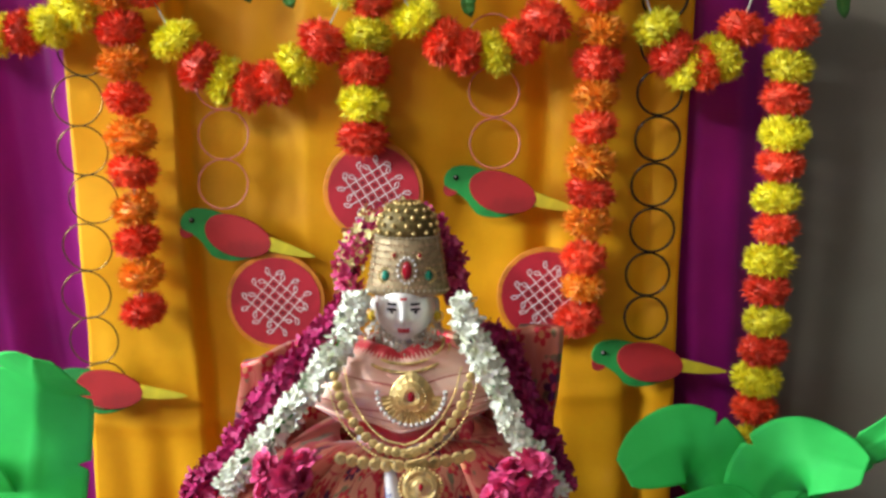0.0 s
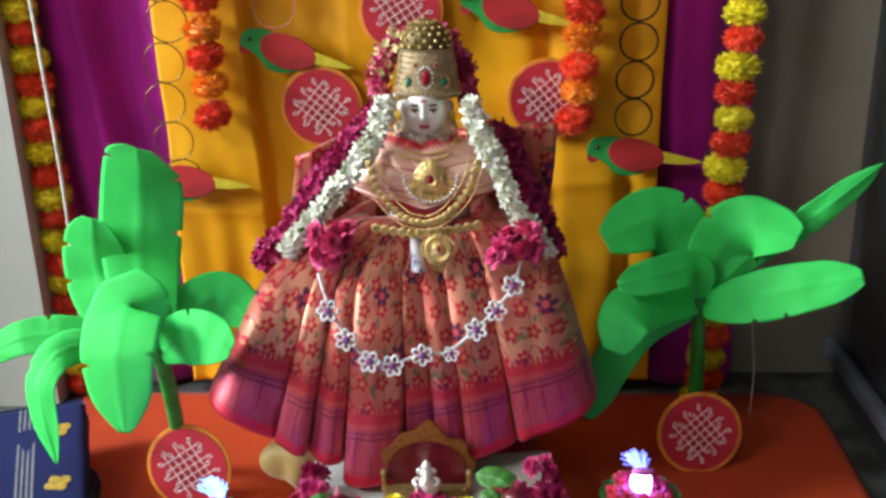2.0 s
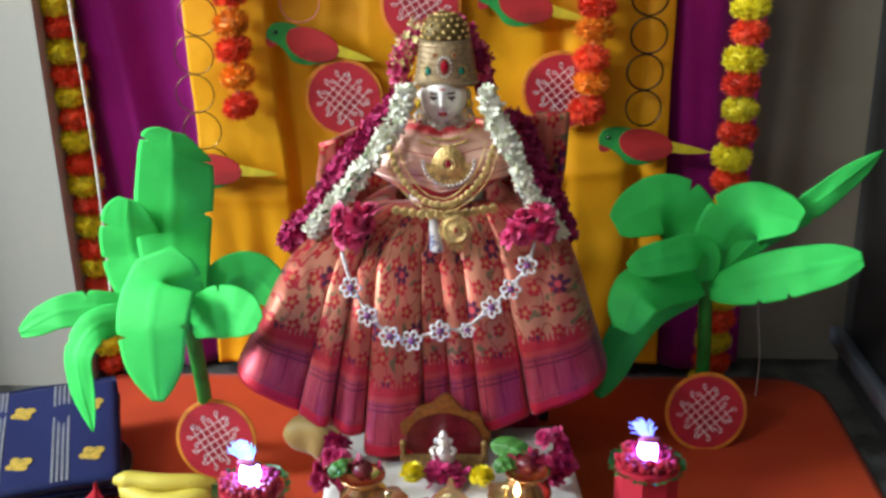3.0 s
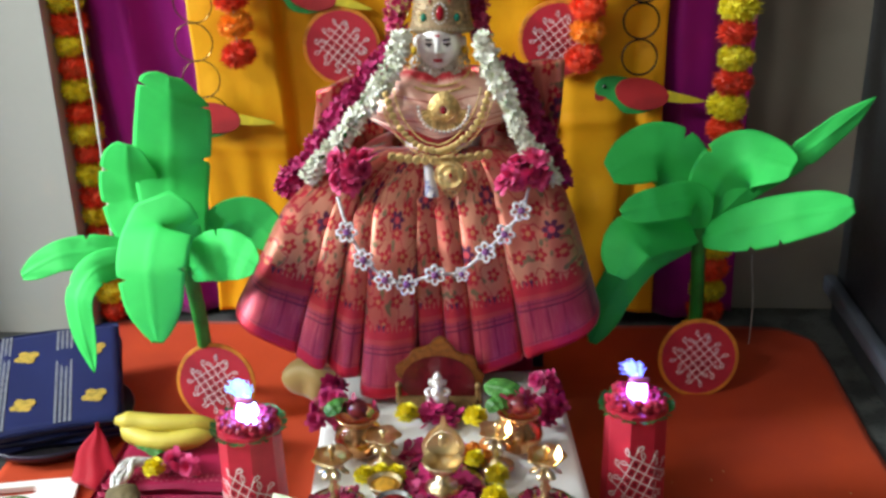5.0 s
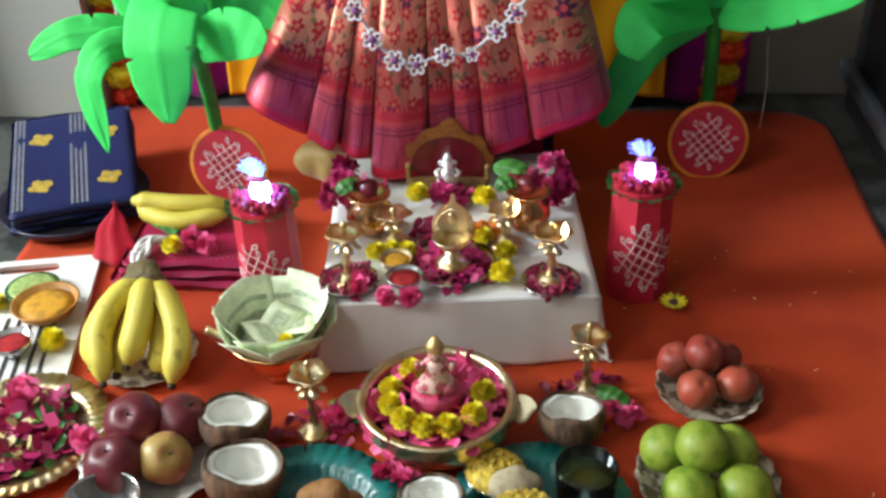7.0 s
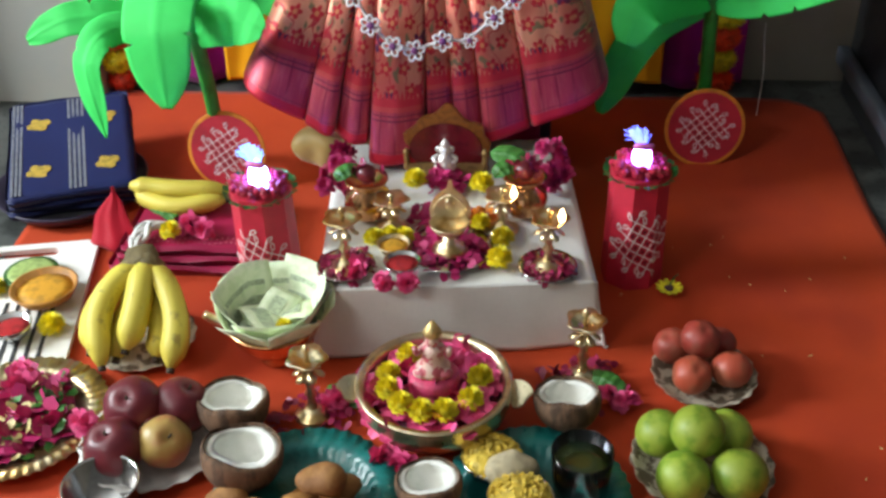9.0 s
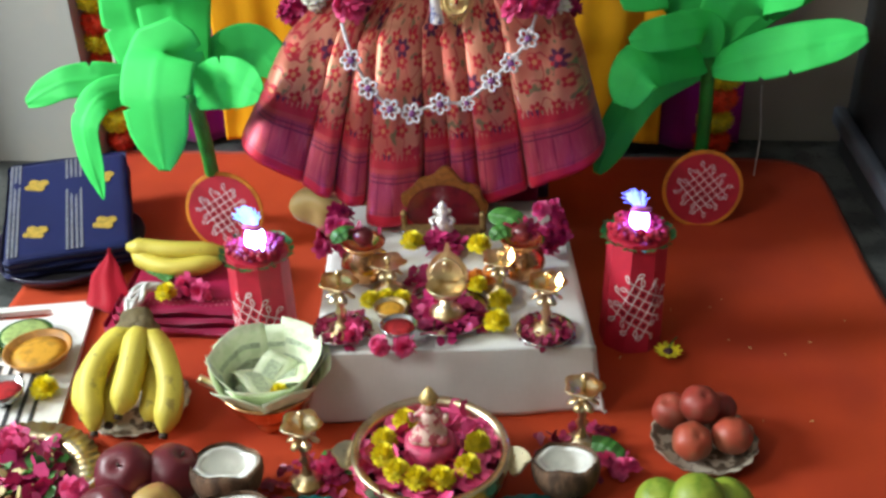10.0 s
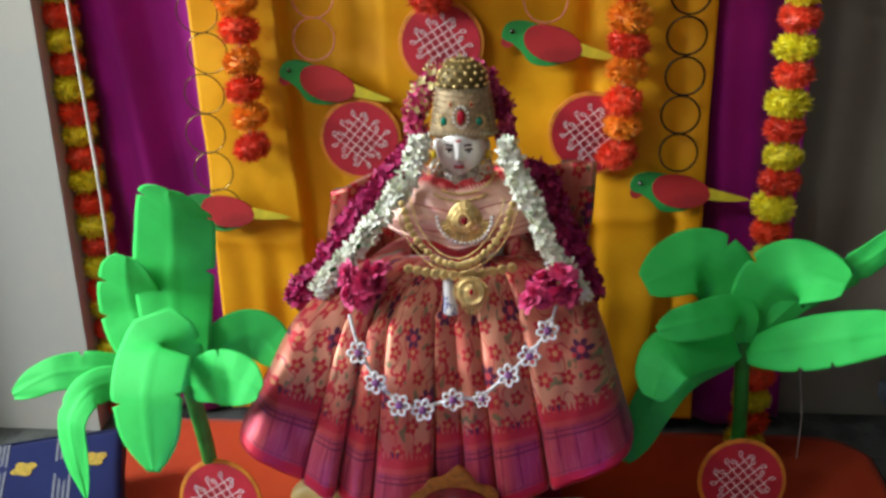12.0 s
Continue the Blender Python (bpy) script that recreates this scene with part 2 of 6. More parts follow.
M_POM = {
    "red": mat("red_plastic_fringe", (0.94, 0.085, 0.028), 0.55, per_object=0.12, scale=60, bump=0, Subsurface_Weight=0.15, Subsurface_Radius=(0.01, 0.004, 0.002)),
    "orange": mat("orange_plastic_fringe", (0.95, 0.31, 0.016), 0.55, per_object=0.12, scale=60, bump=0, Subsurface_Weight=0.15, Subsurface_Radius=(0.01, 0.005, 0.002)),
    "yellow": mat("yellow_plastic_fringe", (0.92, 0.80, 0.03), 0.55, per_object=0.12, scale=60, bump=0, Subsurface_Weight=0.15, Subsurface_Radius=(0.01, 0.008, 0.002)),
}
M_STRING = mat("white_string", (0.7, 0.68, 0.62), 0.8)
M_SILVER = mat("polished_silver", (0.80, 0.76, 0.73), 0.50, 0.5, scale=30, fine=260, bump=0.12, other=(0.62, 0.58, 0.55))
M_GOLD = mat("yellow_gold", (0.80, 0.58, 0.24), 0.46, 0.8, scale=90, fine=600, bump=0.8)
M_OLDGOLD = mat("antique_gold_zari", (0.34, 0.21, 0.075), 0.45, 0.6, scale=160, fine=900, bump=0.8)
M_PEARL = mat("white_pearl", (0.82, 0.76, 0.70), 0.25, scale=100, bump=0.05)
M_RUBY = mat("ruby_stone", (0.35, 0.005, 0.02), 0.12, scale=50, bump=0)
M_EMERALD = mat("green_stone", (0.01, 0.22, 0.13), 0.12, scale=50, bump=0)
M_JASMINE = mat("jasmine_petal", (0.86, 0.87, 0.76), 0.6, per_object=0.05, scale=90, fine=400, bump=0.2, other=(0.62, 0.68, 0.40), spread=(0.5, 0.7))
M_MAGENTA = mat("magenta_flower_petal", (0.48, 0.012, 0.13), 0.6, scale=90, fine=400, bump=0.2, other=(0.30, 0.006, 0.09))
M_ROSE = mat("pink_rose_petal", (0.84, 0.11, 0.30), 0.55, scale=70, fine=300, bump=0.2, other=(0.55, 0.02, 0.12))
M_PINKPETAL = mat("loose_pink_petal", (0.55, 0.025, 0.16), 0.55, scale=50, fine=300, bump=0.2, other=(0.34, 0.008, 0.09))
M_YFLOWER = mat("yellow_chrysanthemum", (0.95, 0.80, 0.03), 0.6, scale=90, fine=300, bump=0.2, per_object=0.08)
M_CREAM = mat("cream_flower", (0.80, 0.66, 0.30), 0.6, scale=90)
M_BRASS = mat("polished_brass", (0.84, 0.71, 0.47), 0.32, 1.0, scale=25, fine=200, bump=0.12, other=(0.60, 0.38, 0.13))
M_COPPER = mat("copper_brass", (0.72, 0.38, 0.18), 0.24, 1.0, scale=25, fine=200, bump=0.15, other=(0.55, 0.27, 0.11))
M_STEEL = mat("stainless_steel", (0.62, 0.62, 0.62), 0.2, 1.0, scale=20, bump=0.05)
M_GREENLEAF = mat("betel_leaf", (0.05, 0.20, 0.03), 0.45, scale=40, bump=0.2)


def saree_material():
    """Salmon silk with scattered red flowers, a temple-tooth row and a crimson woven border along the hem (v = metres above the hem)."""
    n = Nodes("salmon_brocade_silk")
    uv = n.coords("UV")
    u, v, _ = n.split(uv)
    slow = n.noise(n.stretch(uv, (9, 5, 1)), 1.0)
    base = n.mix(n.step(slow, 0.35, 0.65), (0.64, 0.27, 0.17), (0.54, 0.10, 0.075))

    def flowers(size, du, dv, petals, r0, col_a, col_b, under):
        fu = n.math("FRACT", n.math("ADD", n.math("DIVIDE", n.math("ADD", u, du), size), n.math("MULTIPLY", n.math("FLOOR", n.math("DIVIDE", n.math("ADD", v, dv), size)), 0.37)))
        fv = n.math("FRACT", n.math("DIVIDE", n.math("ADD", v, dv), size))
        x, y = n.math("SUBTRACT", fu, 0.5), n.math("SUBTRACT", fv, 0.5)
        r = n.math("SQRT", n.math("ADD", n.math("MULTIPLY", x, x), n.math("MULTIPLY", y, y)))
        a = n.math("ARCTAN2", y, x)
        edge = n.math("MULTIPLY_ADD", n.math("ABSOLUTE", n.math("COSINE", n.math("MULTIPLY", a, petals / 2))), r0 * 0.55, r0 * 0.5)
        inside = n.step(n.math("SUBTRACT", edge, r), -0.01, 0.02)
        heart = n.step(r, r0 * 0.42, r0 * 0.28)
        c = n.mix(inside, under, col_a)
        return n.mix(heart, c, col_b)

    leafy = n.step(n.noise(n.stretch(uv, (70, 46, 1)), 1.0, 1.0), 0.60, 0.64)
    col = n.mix(n.math("MULTIPLY", leafy, 0.8), base, (0.10, 0.13, 0.06))
    vines = n.math("ABSOLUTE", n.math("SUBTRACT", n.noise(n.stretch(uv, (24, 18, 1)), 1.0, 1.0), 0.5))
    col = n.mix(n.math("SUBTRACT", 1.0, n.step(vines, 0.005, 0.014)), col, (0.45, 0.02, 0.04))
    col = flowers(0.033, 0.0, 0.006, 5, 0.33, (0.48, 0.010, 0.028), (0.58, 0.20, 0.09), col)
    col = flowers(0.082, 0.019, 0.027, 6, 0.18, (0.10, 0.012, 0.06), (0.65, 0.07, 0.09), col)
    # border
    tooth = n.math("MULTIPLY", n.math("ABSOLUTE", n.math("SUBTRACT", n.math("FRACT", n.math("DIVIDE", u, 0.0075)), 0.5)), 0.03)
    edge = n.math("MULTIPLY_ADD", tooth, 1.0, 0.096)
    panel = n.mix(n.between(n.math("FRACT", n.math("DIVIDE", u, 0.026)), 0.06, 0.94, 0.02), (0.28, 0.010, 0.045), (0.43, 0.035, 0.07))
    panel = n.mix(n.step(n.noise(n.stretch(uv, (240, 25, 1)), 1.0, 2.0), 0.45, 0.75), panel, (0.50, 0.085, 0.095))
    for lo, hi, c in ((0.0, 0.015, (0.55, 0.008, 0.035)), (0.064, 0.067, (0.20, 0.015, 0.05)), (0.072, 0.074, (0.20, 0.015, 0.05)), (0.018, 0.0195, (0.30, 0.02, 0.05)), (0.079, 0.096, (0.56, 0.06, 0.06))):
        panel = n.mix(n.between(v, lo - (0.01 if lo == 0 else 0), hi), panel, c)
    panel = n.mix(n.step(n.math("SUBTRACT", v, 0.086), 0.0, 0.001), panel, (0.55, 0.02, 0.04))
    col = n.mix(n.step(n.math("SUBTRACT", edge, v), -0.0006, 0.0006), col, panel)
    n.put(n.bsdf.inputs["Base Color"], col)
    threads = n.noise(n.stretch(uv, (1400, 90, 1)), 1.0, 1.0)
    n.bump(threads, 0.3, 0.0005)
    return n.set(Roughness=0.41, Sheen_Weight=0.15, Metallic=0.42, Anisotropic=0.4)


M_SAREE = saree_material()


# ---- the room ----
def slab(name, x0, x1, y0, y1, z0, z1, material, label, category):
    b = box(x1 - x0, y1 - y0, z1 - z0, bevel=0)
    return solid(name, b, material, label, category, ((x0 + x1) / 2, (y0 + y1) / 2, z0), kind="structure", smooth=False)


slab("floor", -3.35, 3.2, -4.15, 1.8, -0.1, 0.0, M_FLOOR, "dark grey mottled stone floor", "floor")
# the ceiling is unseen, added to close the room
slab("ceiling", -3.35, 3.2, -4.15, 1.8, 2.8, 2.9, M_CEIL, "white painted room ceiling", "ceiling")
slab("wall_north", -3.35, 3.2, 1.64, 1.8, 0, 2.8, M_WALL, "beige plastered wall behind the altar", "wall")
# east, south and west walls are unseen, added to enclose the room
slab("wall_east", 3.05, 3.2, -4.0, 1.64, 0, 2.8, M_ROOM, "plain unseen side wall added to close the room", "wall")
# the gap in the south wall is made up for the front fill
slab("wall_south", -3.35, -1.7, -4.15, -4.0, 0, 2.8, M_ROOM, "unseen wall beside an opening added for fill light", "wall")
slab("wall_south_east", -0.3, 3.2, -4.15, -4.0, 0, 2.8, M_ROOM, "unseen wall beside an opening added for fill light", "wall")
slab("wall_south_top", -1.7, -0.3, -4.15, -4.0, 2.25, 2.8, M_ROOM, "unseen wall over an opening added for fill light", "wall")
# the gap in the west wall is assumed, for the left key
slab("wall_west", -3.35, -3.2, 1.1, 1.64, 0, 2.8, M_ROOM, "plain unseen side wall added to close the room", "wall")
slab("wall_west_far", -3.35, -3.2, -4.0, -0.6, 0, 2.8, M_ROOM, "plain unseen side wall added to close the room", "wall")
slab("wall_west_sill", -3.35, -3.2, -0.6, 1.1, 0, 1.05, M_ROOM, "unseen wall under an assumed window opening", "wall")
slab("wall_west_top", -3.35, -3.2, -0.6, 1.1, 2.6, 2.8, M_ROOM, "unseen wall over an assumed window opening", "wall")
slab("wall_pier", -1.16, -0.815, 1.49, 1.64, 0, 2.7, M_PIER, "white plastered pier with scuffed corner", "wall")

# the tall dark cupboard beside the altar
cup = thing("steel_cupboard", "tall dark grey steel cupboard standing by the wall", "cupboard", (1.02, 1.06, 0))
part("body", box(0.60, 1.10, 1.9, Matrix.Translation((0.03, 0, 0.06)), 0.006), M_DARK, cup)
part("plinth", box(0.56, 1.06, 0.06, None, 0.004), M_DARK, cup)
part("edge_rail", box(0.025, 1.10, 0.035, Matrix.Translation((-0.285, 0, 0.06)), 0.006), M_EDGE, cup, "grey-blue lower rail")

# printed curtain in the doorway beyond the pier
bm = sheet(40, 24, lambda u, v: Vector((-0.22 + 0.44 * u, 0.018 * math.sin(u * 44 + v), 1.9 * v)))
cur = solid("door_curtain", bm, M_DOORCLOTH, "dark printed cotton door curtain", "curtain", (-1.36, 1.42, 0.02))
cur.modifiers.new("thick", "SOLIDIFY").thickness = 0.002


# ---- cloth backdrop ----
def drape(x0, x1, z0, z1, nu, nv, fold):
    return sheet(nu, nv, lambda u, v: Vector((x0 + (x1 - x0) * u + 0.004 * math.sin(v * 7 + u * 3), fold(x0 + (x1 - x0) * u, z0 + (z1 - z0) * v), z0 + (z1 - z0) * v)))


def orange_fold(x, z):
    w = 0.012 * noise.noise(Vector((x * 5, 1.3, z * 2.2))) + 0.006 * noise.noise(Vector((x * 3, 7, z * 12))) + 0.004 * noise.noise(Vector((x * 16 + z * 6, 4, z * 5)))
    w += 0.004 * math.exp(-((z - 0.42 - 0.03 * math.sin(x * 4)) / 0.012) ** 2)
    drop, rise = max(0.0, min(1.0, (x + 0.368 + 0.03 * z) / 0.016)), max(0.0, min(1.0, (-0.20 - x) / 0.10))
    w -= 0.034 * drop * rise + 0.012 * math.exp(-((x - 0.17 + 0.02 * z) / 0.020) ** 2) + 0.010 * math.exp(-((x - 0.31) / 0.018) ** 2)
    w += 0.003 * math.sin(x * 60 + 8 * noise.noise(Vector((x * 4, 2, z * 2)))) * max(0, min(1, (0.62 - z) * 2))
    w += 0.004 * math.exp(-((z - 0.62 + 0.5 * (x - 0.1)) / 0.02) ** 2) * math.exp(-((x - 0.1) / 0.12) ** 2)
    return -w


def purple_fold(x, z):
    s = x + 0.10 * (z - 0.6) * (1 if x < 0 else 0.2)
    return -0.018 * math.sin(s * 34) - 0.005 * math.sin(s * 83 + 1) + 0.006 * noise.noise(Vector((x * 6, 3, z * 2)))


back = thing("backdrop_cloth", "mustard orange satin cloth hung behind the altar", "backdrop cloth", (0, 1.545, 0))
ob = part("panel", drape(-0.553, 0.362, 0.03, 1.45, 150, 160, orange_fold), M_ORANGE, back)
ob.modifiers.new("thick", "SOLIDIFY").thickness = 0.0015
for name, x0, x1 in (("purple_curtain", -0.78, -0.50), ("purple_curtain", 0.335, 0.535)):
    c = thing(name, "deep purple satin curtain hanging in folds", "curtain", (0, 1.585, 0), "purple curtains")
    ob = part("panel", drape(x0, x1, 0.01, 1.45, 90, 60, purple_fold), M_PURPLE, c)
    ob.modifiers.new("thick", "SOLIDIFY").thickness = 0.0015

# cloth spread on the floor
bm = sheet(110, 110, lambda u, v: Vector((-0.775 + 1.455 * u + 0.008 * noise.noise(Vector((v * 4, 1, 0))), -0.4 + 1.94 * v - 0.07 * max(0.0, (u - 0.92) / 0.08) ** 3 * max(0.0, (v - 0.6) / 0.4), 0.005 + 0.005 * abs(noise.noise(Vector((u * 9, v * 5, 0.4)))) + 0.002 * noise.noise(Vector((u * 22, v * 13, 4))))))
mat_ob = solid("floor_cloth", bm, M_MAT, "orange-red cotton cloth spread on the floor", "cloth")
mat_ob.modifiers.new("thick", "SOLIDIFY").thickness = 0.002


# ---- flower garlands ----
def fringe(seed, flat=0.74, r=0.0345, n=1700):
    """A pompom of thin plastic blades round a string."""
    rng = random.Random(seed)
    bm = bmesh.new()
    ball(r * 0.84, None, 2, r * 0.25, 90, (1, 1, flat), bm)
    for _ in range(n):
        d = rand_dir(rng)
        d.z *= flat
        out = (d + rand_dir(rng) * 0.22)
        ln = r * rng.uniform(0.86, 1.03)
        side = out.cross(rand_dir(rng)).normalized() * rng.uniform(0.0006, 0.0015)
        tip = out * ln + Vector((0, 0, -0.0015))
        root = d * r * 0.62
        mid = (root * 0.4 + tip * 0.6) + rand_dir(rng) * 0.0012
        p = [bm.verts.new(q) for q in (root + side * 0.5, root - side * 0.5, mid - side, mid + side, tip)]
        bm.faces.new(p[:4])
        bm.faces.new((p[3], p[2], p[4]))
    return bm


FRINGE = {c: [mesh_of("pompom", fringe(k * 7 + len(c)), M_POM[c], smooth=False) for k in range(3)] for c in M_POM}
rng = random.Random(5)


def garland(places, colours, label, turn_out=1.0, size=1.0):
    g = thing("marigold_garland", label, "garland", places[0], "artificial marigold garlands")
    o = Vector(places[0])
    pts = [Vector(p) - o for p in places]
    part("string", tube([p + Vector((0, 0, 0.0)) for p in pts] if len(pts) > 1 else [Vector(), Vector((0, 0, 0.1))], 0.0012, 5), M_STRING, g)
    for i, p in enumerate(pts):
        d = pts[min(i + 1, len(pts) - 1)] - pts[max(i - 1, 0)]
        q = d.to_track_quat("Z", "Y").to_matrix().to_4x4() if d.length else Matrix()
        s = size * rng.uniform(0.94, 1.1)
        jit = Vector((rng.uniform(-1, 1), rng.uniform(-1, 1), rng.uniform(-1, 1))) * 0.003
        c = colours[i % len(colours)]
        part("pompom", rng.choice(FRINGE[c]), None, g, "", loc=Matrix.Translation(p + jit) @ q @ pose(0, 0, 0, rng.uniform(-14, 14), rng.uniform(-14, 14), rng.uniform(0, 360)) @ Matrix.Scale(s, 4))
    return g


def hanging(x0, z0, x1, z1, n, y):
    return [(x0 + (x1 - x0) * i / (n - 1), y, z0 + (z1 - z0) * i / (n - 1)) for i in range(n)]


Y_G = 1.495
garland(hanging(-0.456, 1.105, -0.446, 0.59, 11, Y_G), ("red", "orange"), "hanging garland of red and orange plastic marigolds")
garland(hanging(-0.098, 1.085, -0.118, 0.846, 6, Y_G), ("yellow", "red"), "short hanging garland of red and yellow plastic marigolds")
garland(hanging(0.226, 1.09, 0.203, 0.58, 12, Y_G), ("orange", "red"), "hanging garland of orange and red plastic marigolds")
garland(hanging(0.492, 1.083, 0.452, 0.03, 24, 1.475), ("red", "yellow"), "long hanging garland of red and yellow plastic marigolds")
# set back so the pier shades it; same colours as the others
garland(hanging(-0.800, 1.08, -0.786, 0.03, 25, 1.552), ("red", "yellow"), "long red and yellow plastic marigold garland in the pier's shade", 1.0, 1.05)


def swag(x0, x1, top, dip, n, lean=0.0):
    out = []
    for i in range(n):
        s = i / (n - 1)
        out.append((x0 + (x1 - x0) * s + lean * math.sin(math.pi * s), Y_G - 0.004, top - dip * (1 - (2 * s - 1) ** 2) ** 0.8))
    return out


garland(swag(-0.415, -0.135, 1.055, 0.135, 9), ("red", "yellow", "red", "yellow", "red"), "looped garland of yellow and red plastic marigolds")
garland(swag(-0.075, 0.185, 1.075, 0.112, 8), ("red", "yellow", "red"), "looped garland of yellow and orange plastic marigolds")
garland(swag(0.275, 0.445, 1.075, 0.13, 8), ("yellow", "yellow", "red", "yellow", "red", "yellow", "red"), "looped garland of yellow and orange plastic marigolds")
garland(swag(-0.74, -0.478, 1.075, 0.085, 8), ("yellow", "red", "yellow"), "looped garland of yellow and red plastic marigolds")


# ---- idol seat, saree and idol ----
def skirt_y(x, z):
    return 1.15 + 0.15 * (x + 0.07) + 0.38 * (z - 0.30)


seat = thing("draped_chair", "low chair draped in crimson and gold silk", "chair", (-0.06, 1.33, 0))
part("seat_block", box(0.34, 0.22, 0.34, None, 0.02, 3), M_MAROON, seat)
bm = sheet(40, 30, lambda u, v: Vector((-0.215 + 0.42 * u + 0.01 * (v - 0.5), -0.005 + 0.05 * math.sin(math.pi * u) - 0.01 * math.sin(u * 40 + v * 5) - 0.012 * abs(u - 0.5), 0.30 + 0.312 * v - 0.025 * math.sin(math.pi * u) * v - 0.22 * max(0.0, 0.25 - u) * v)), uv=lambda u, v: (u * 0.42, 0.115 + 0.2 * v))
ob = part("back_drape", bm, M_SAREE, seat, "folded salmon and crimson silk over the chair back")
ob.modifiers.new("thick", "SOLIDIFY").thickness = 0.012
part("post", box(0.03, 0.03, 0.55, Matrix.Translation((-0.200, 0.04, 0)), 0.006), M_DARK, seat)
part("post", box(0.03, 0.03, 0.60, Matrix.Translation((0.178, 0.04, 0)), 0.006), M_DARK, seat)

saree = thing("silk_saree_skirt", "salmon brocade silk saree pleated into a wide skirt", "saree", (0, 0, 0))
# each pleat: left and right at the lap, left and right at the hem, hem height at left and right, how far it stands out, its slant
PLEATS = (
    (-0.298, -0.212, -0.362, -0.276, 0.240, 0.190, 0.004, -0.006), (-0.216, -0.180, -0.279, -0.229, 0.188, 0.174, 0.010, 0.010), (-0.184, -0.148, -0.229, -0.174, 0.170, 0.158, 0.012, 0.012),
    (-0.152, -0.084, -0.174, -0.081, 0.136, 0.128, 0.028, 0.0), (-0.088, -0.052, -0.079, -0.031, 0.156, 0.154, 0.004, -0.010), (-0.056, -0.018, -0.031, 0.016, 0.152, 0.156, 0.012, -0.006),
    (-0.022, 0.044, 0.015, 0.092, 0.152, 0.166, 0.016, -0.010), (0.040, 0.156, 0.092, 0.200, 0.172, 0.206, 0.024, -0.006))
for k, (a, b, c, d, hl, hr, proud, slant) in enumerate(PLEATS):
    deep = 0.048
    lap = 0.412 + 0.008 * math.sin(2.2 * k)
    first, last = k == 0, k == len(PLEATS) - 1

    def pleat(u, v, a=a, b=b, c=c, d=d, hl=hl, hr=hr, proud=proud, slant=slant, lap=lap, deep=deep, k=k, first=first, last=last):
        s = (u - 0.14) / 0.72
        e = abs(2 * s - 1)
        if 0 <= s <= 1:
            out = 1 - 0.24 * e ** 2 - 0.50 * max(0.0, (e - 0.84) / 0.16) ** 2
            out += 0.05 * math.sin(7 * s + 2.1 * k) * v
        else:
            out = 0.26 - 2.2 * (e - 1) / 0.39
            s = 0.5 + math.copysign(0.5 - 0.10 * (e - 1), s - 0.5)
        hem = hl + (hr - hl) * s
        xl, xh = a + (b - a) * s, c + (d - c) * s
        end = max(0.0, 0.30 - u) / 0.30 if first else (max(0.0, u - 0.70) / 0.30 if last else 0.0)
        if v < 0.3:
            q = v / 0.3
            xw = -0.135 + 0.175 * (xl + 0.298) / 0.450
            x = xw + (xl - xw) * q ** 0.75
            z = 0.492 - (0.492 - lap) * q ** 1.7
            y = 1.240 + (skirt_y(xl, lap) - 0.018 - 1.240) * q ** 0.85
            lift = 0.020 * q
            y -= lift * 0.4 * out + proud * q * 0.5 - 0.008
            z += lift * 0.6 * out - 0.012
        else:
            q = (v - 0.3) / 0.7
            x = xl + (xh - xl) * q ** 0.9
            z = lap + (hem - lap) * q
            fall = deep * (0.5 + 0.5 * q)
            y = skirt_y(x, z) + 0.012 * q - fall * out * (0.35 + 0.65 * min(1, q * 4)) - proud * (0.5 + 0.5 * q) - slant * (2 * s - 1) * q - 0.018 * (1 - q)
            z += (0.012 * out - 0.012) * max(0, 1 - q * 5) + 0.002 * math.sin(s * 5 + k) * q
        y += 0.11 * end ** 1.6
        x += (-0.02 if first else 0.02) * math.sin(math.pi * end) * v
        z += 0.03 * end * v - 0.04 * end ** 2 * (1 - v) * (4 * v)
        y += 0.004 * noise.noise(Vector((x * 17, z * 11, k))) + 0.002 * noise.noise(Vector((x * 45, z * 16, k)))
        return Vector((x, y, z))

    bm = sheet(38, 52, pleat, uv=lambda u, v, c=c, d=d, hem=(hl + hr) / 2, lap=lap, k=k: (c + (d - c) * (u - 0.14) / 0.72 + k * 0.017, (1 - v) / 0.7 * (lap - hem)))
    ob = part("pleat", bm, M_SAREE, saree)
    ob.modifiers.new("thick", "SOLIDIFY").thickness = 0.0016


n = Nodes("white_and_blue_silk")
fold_co = n.coords()
n.put(n.bsdf.inputs["Base Color"], n.mix(n.step(n.noise(n.stretch(fold_co, (1, 1, 0.4)), 60.0), 0.52, 0.58), (0.55, 0.50, 0.50), (0.06, 0.06, 0.18)))
n.bump(n.noise(fold_co, 500.0), 0.2, 0.0005)
bm = sheet(10, 20, lambda u, v: Vector((-0.066 + 0.013 * (u - 0.5) * (0.7 + 0.9 * v) + 0.010 * v, 1.178 - 0.046 * v ** 1.1 - 0.005 * math.sin(math.pi * u), 0.482 - 0.050 * v ** 1.5)))
ob = part("inner_fold", bm, n.set(Roughness=0.4), saree, "white and blue inner fold under the belt")
ob.modifiers.new("thick", "SOLIDIFY").thickness = 0.0016


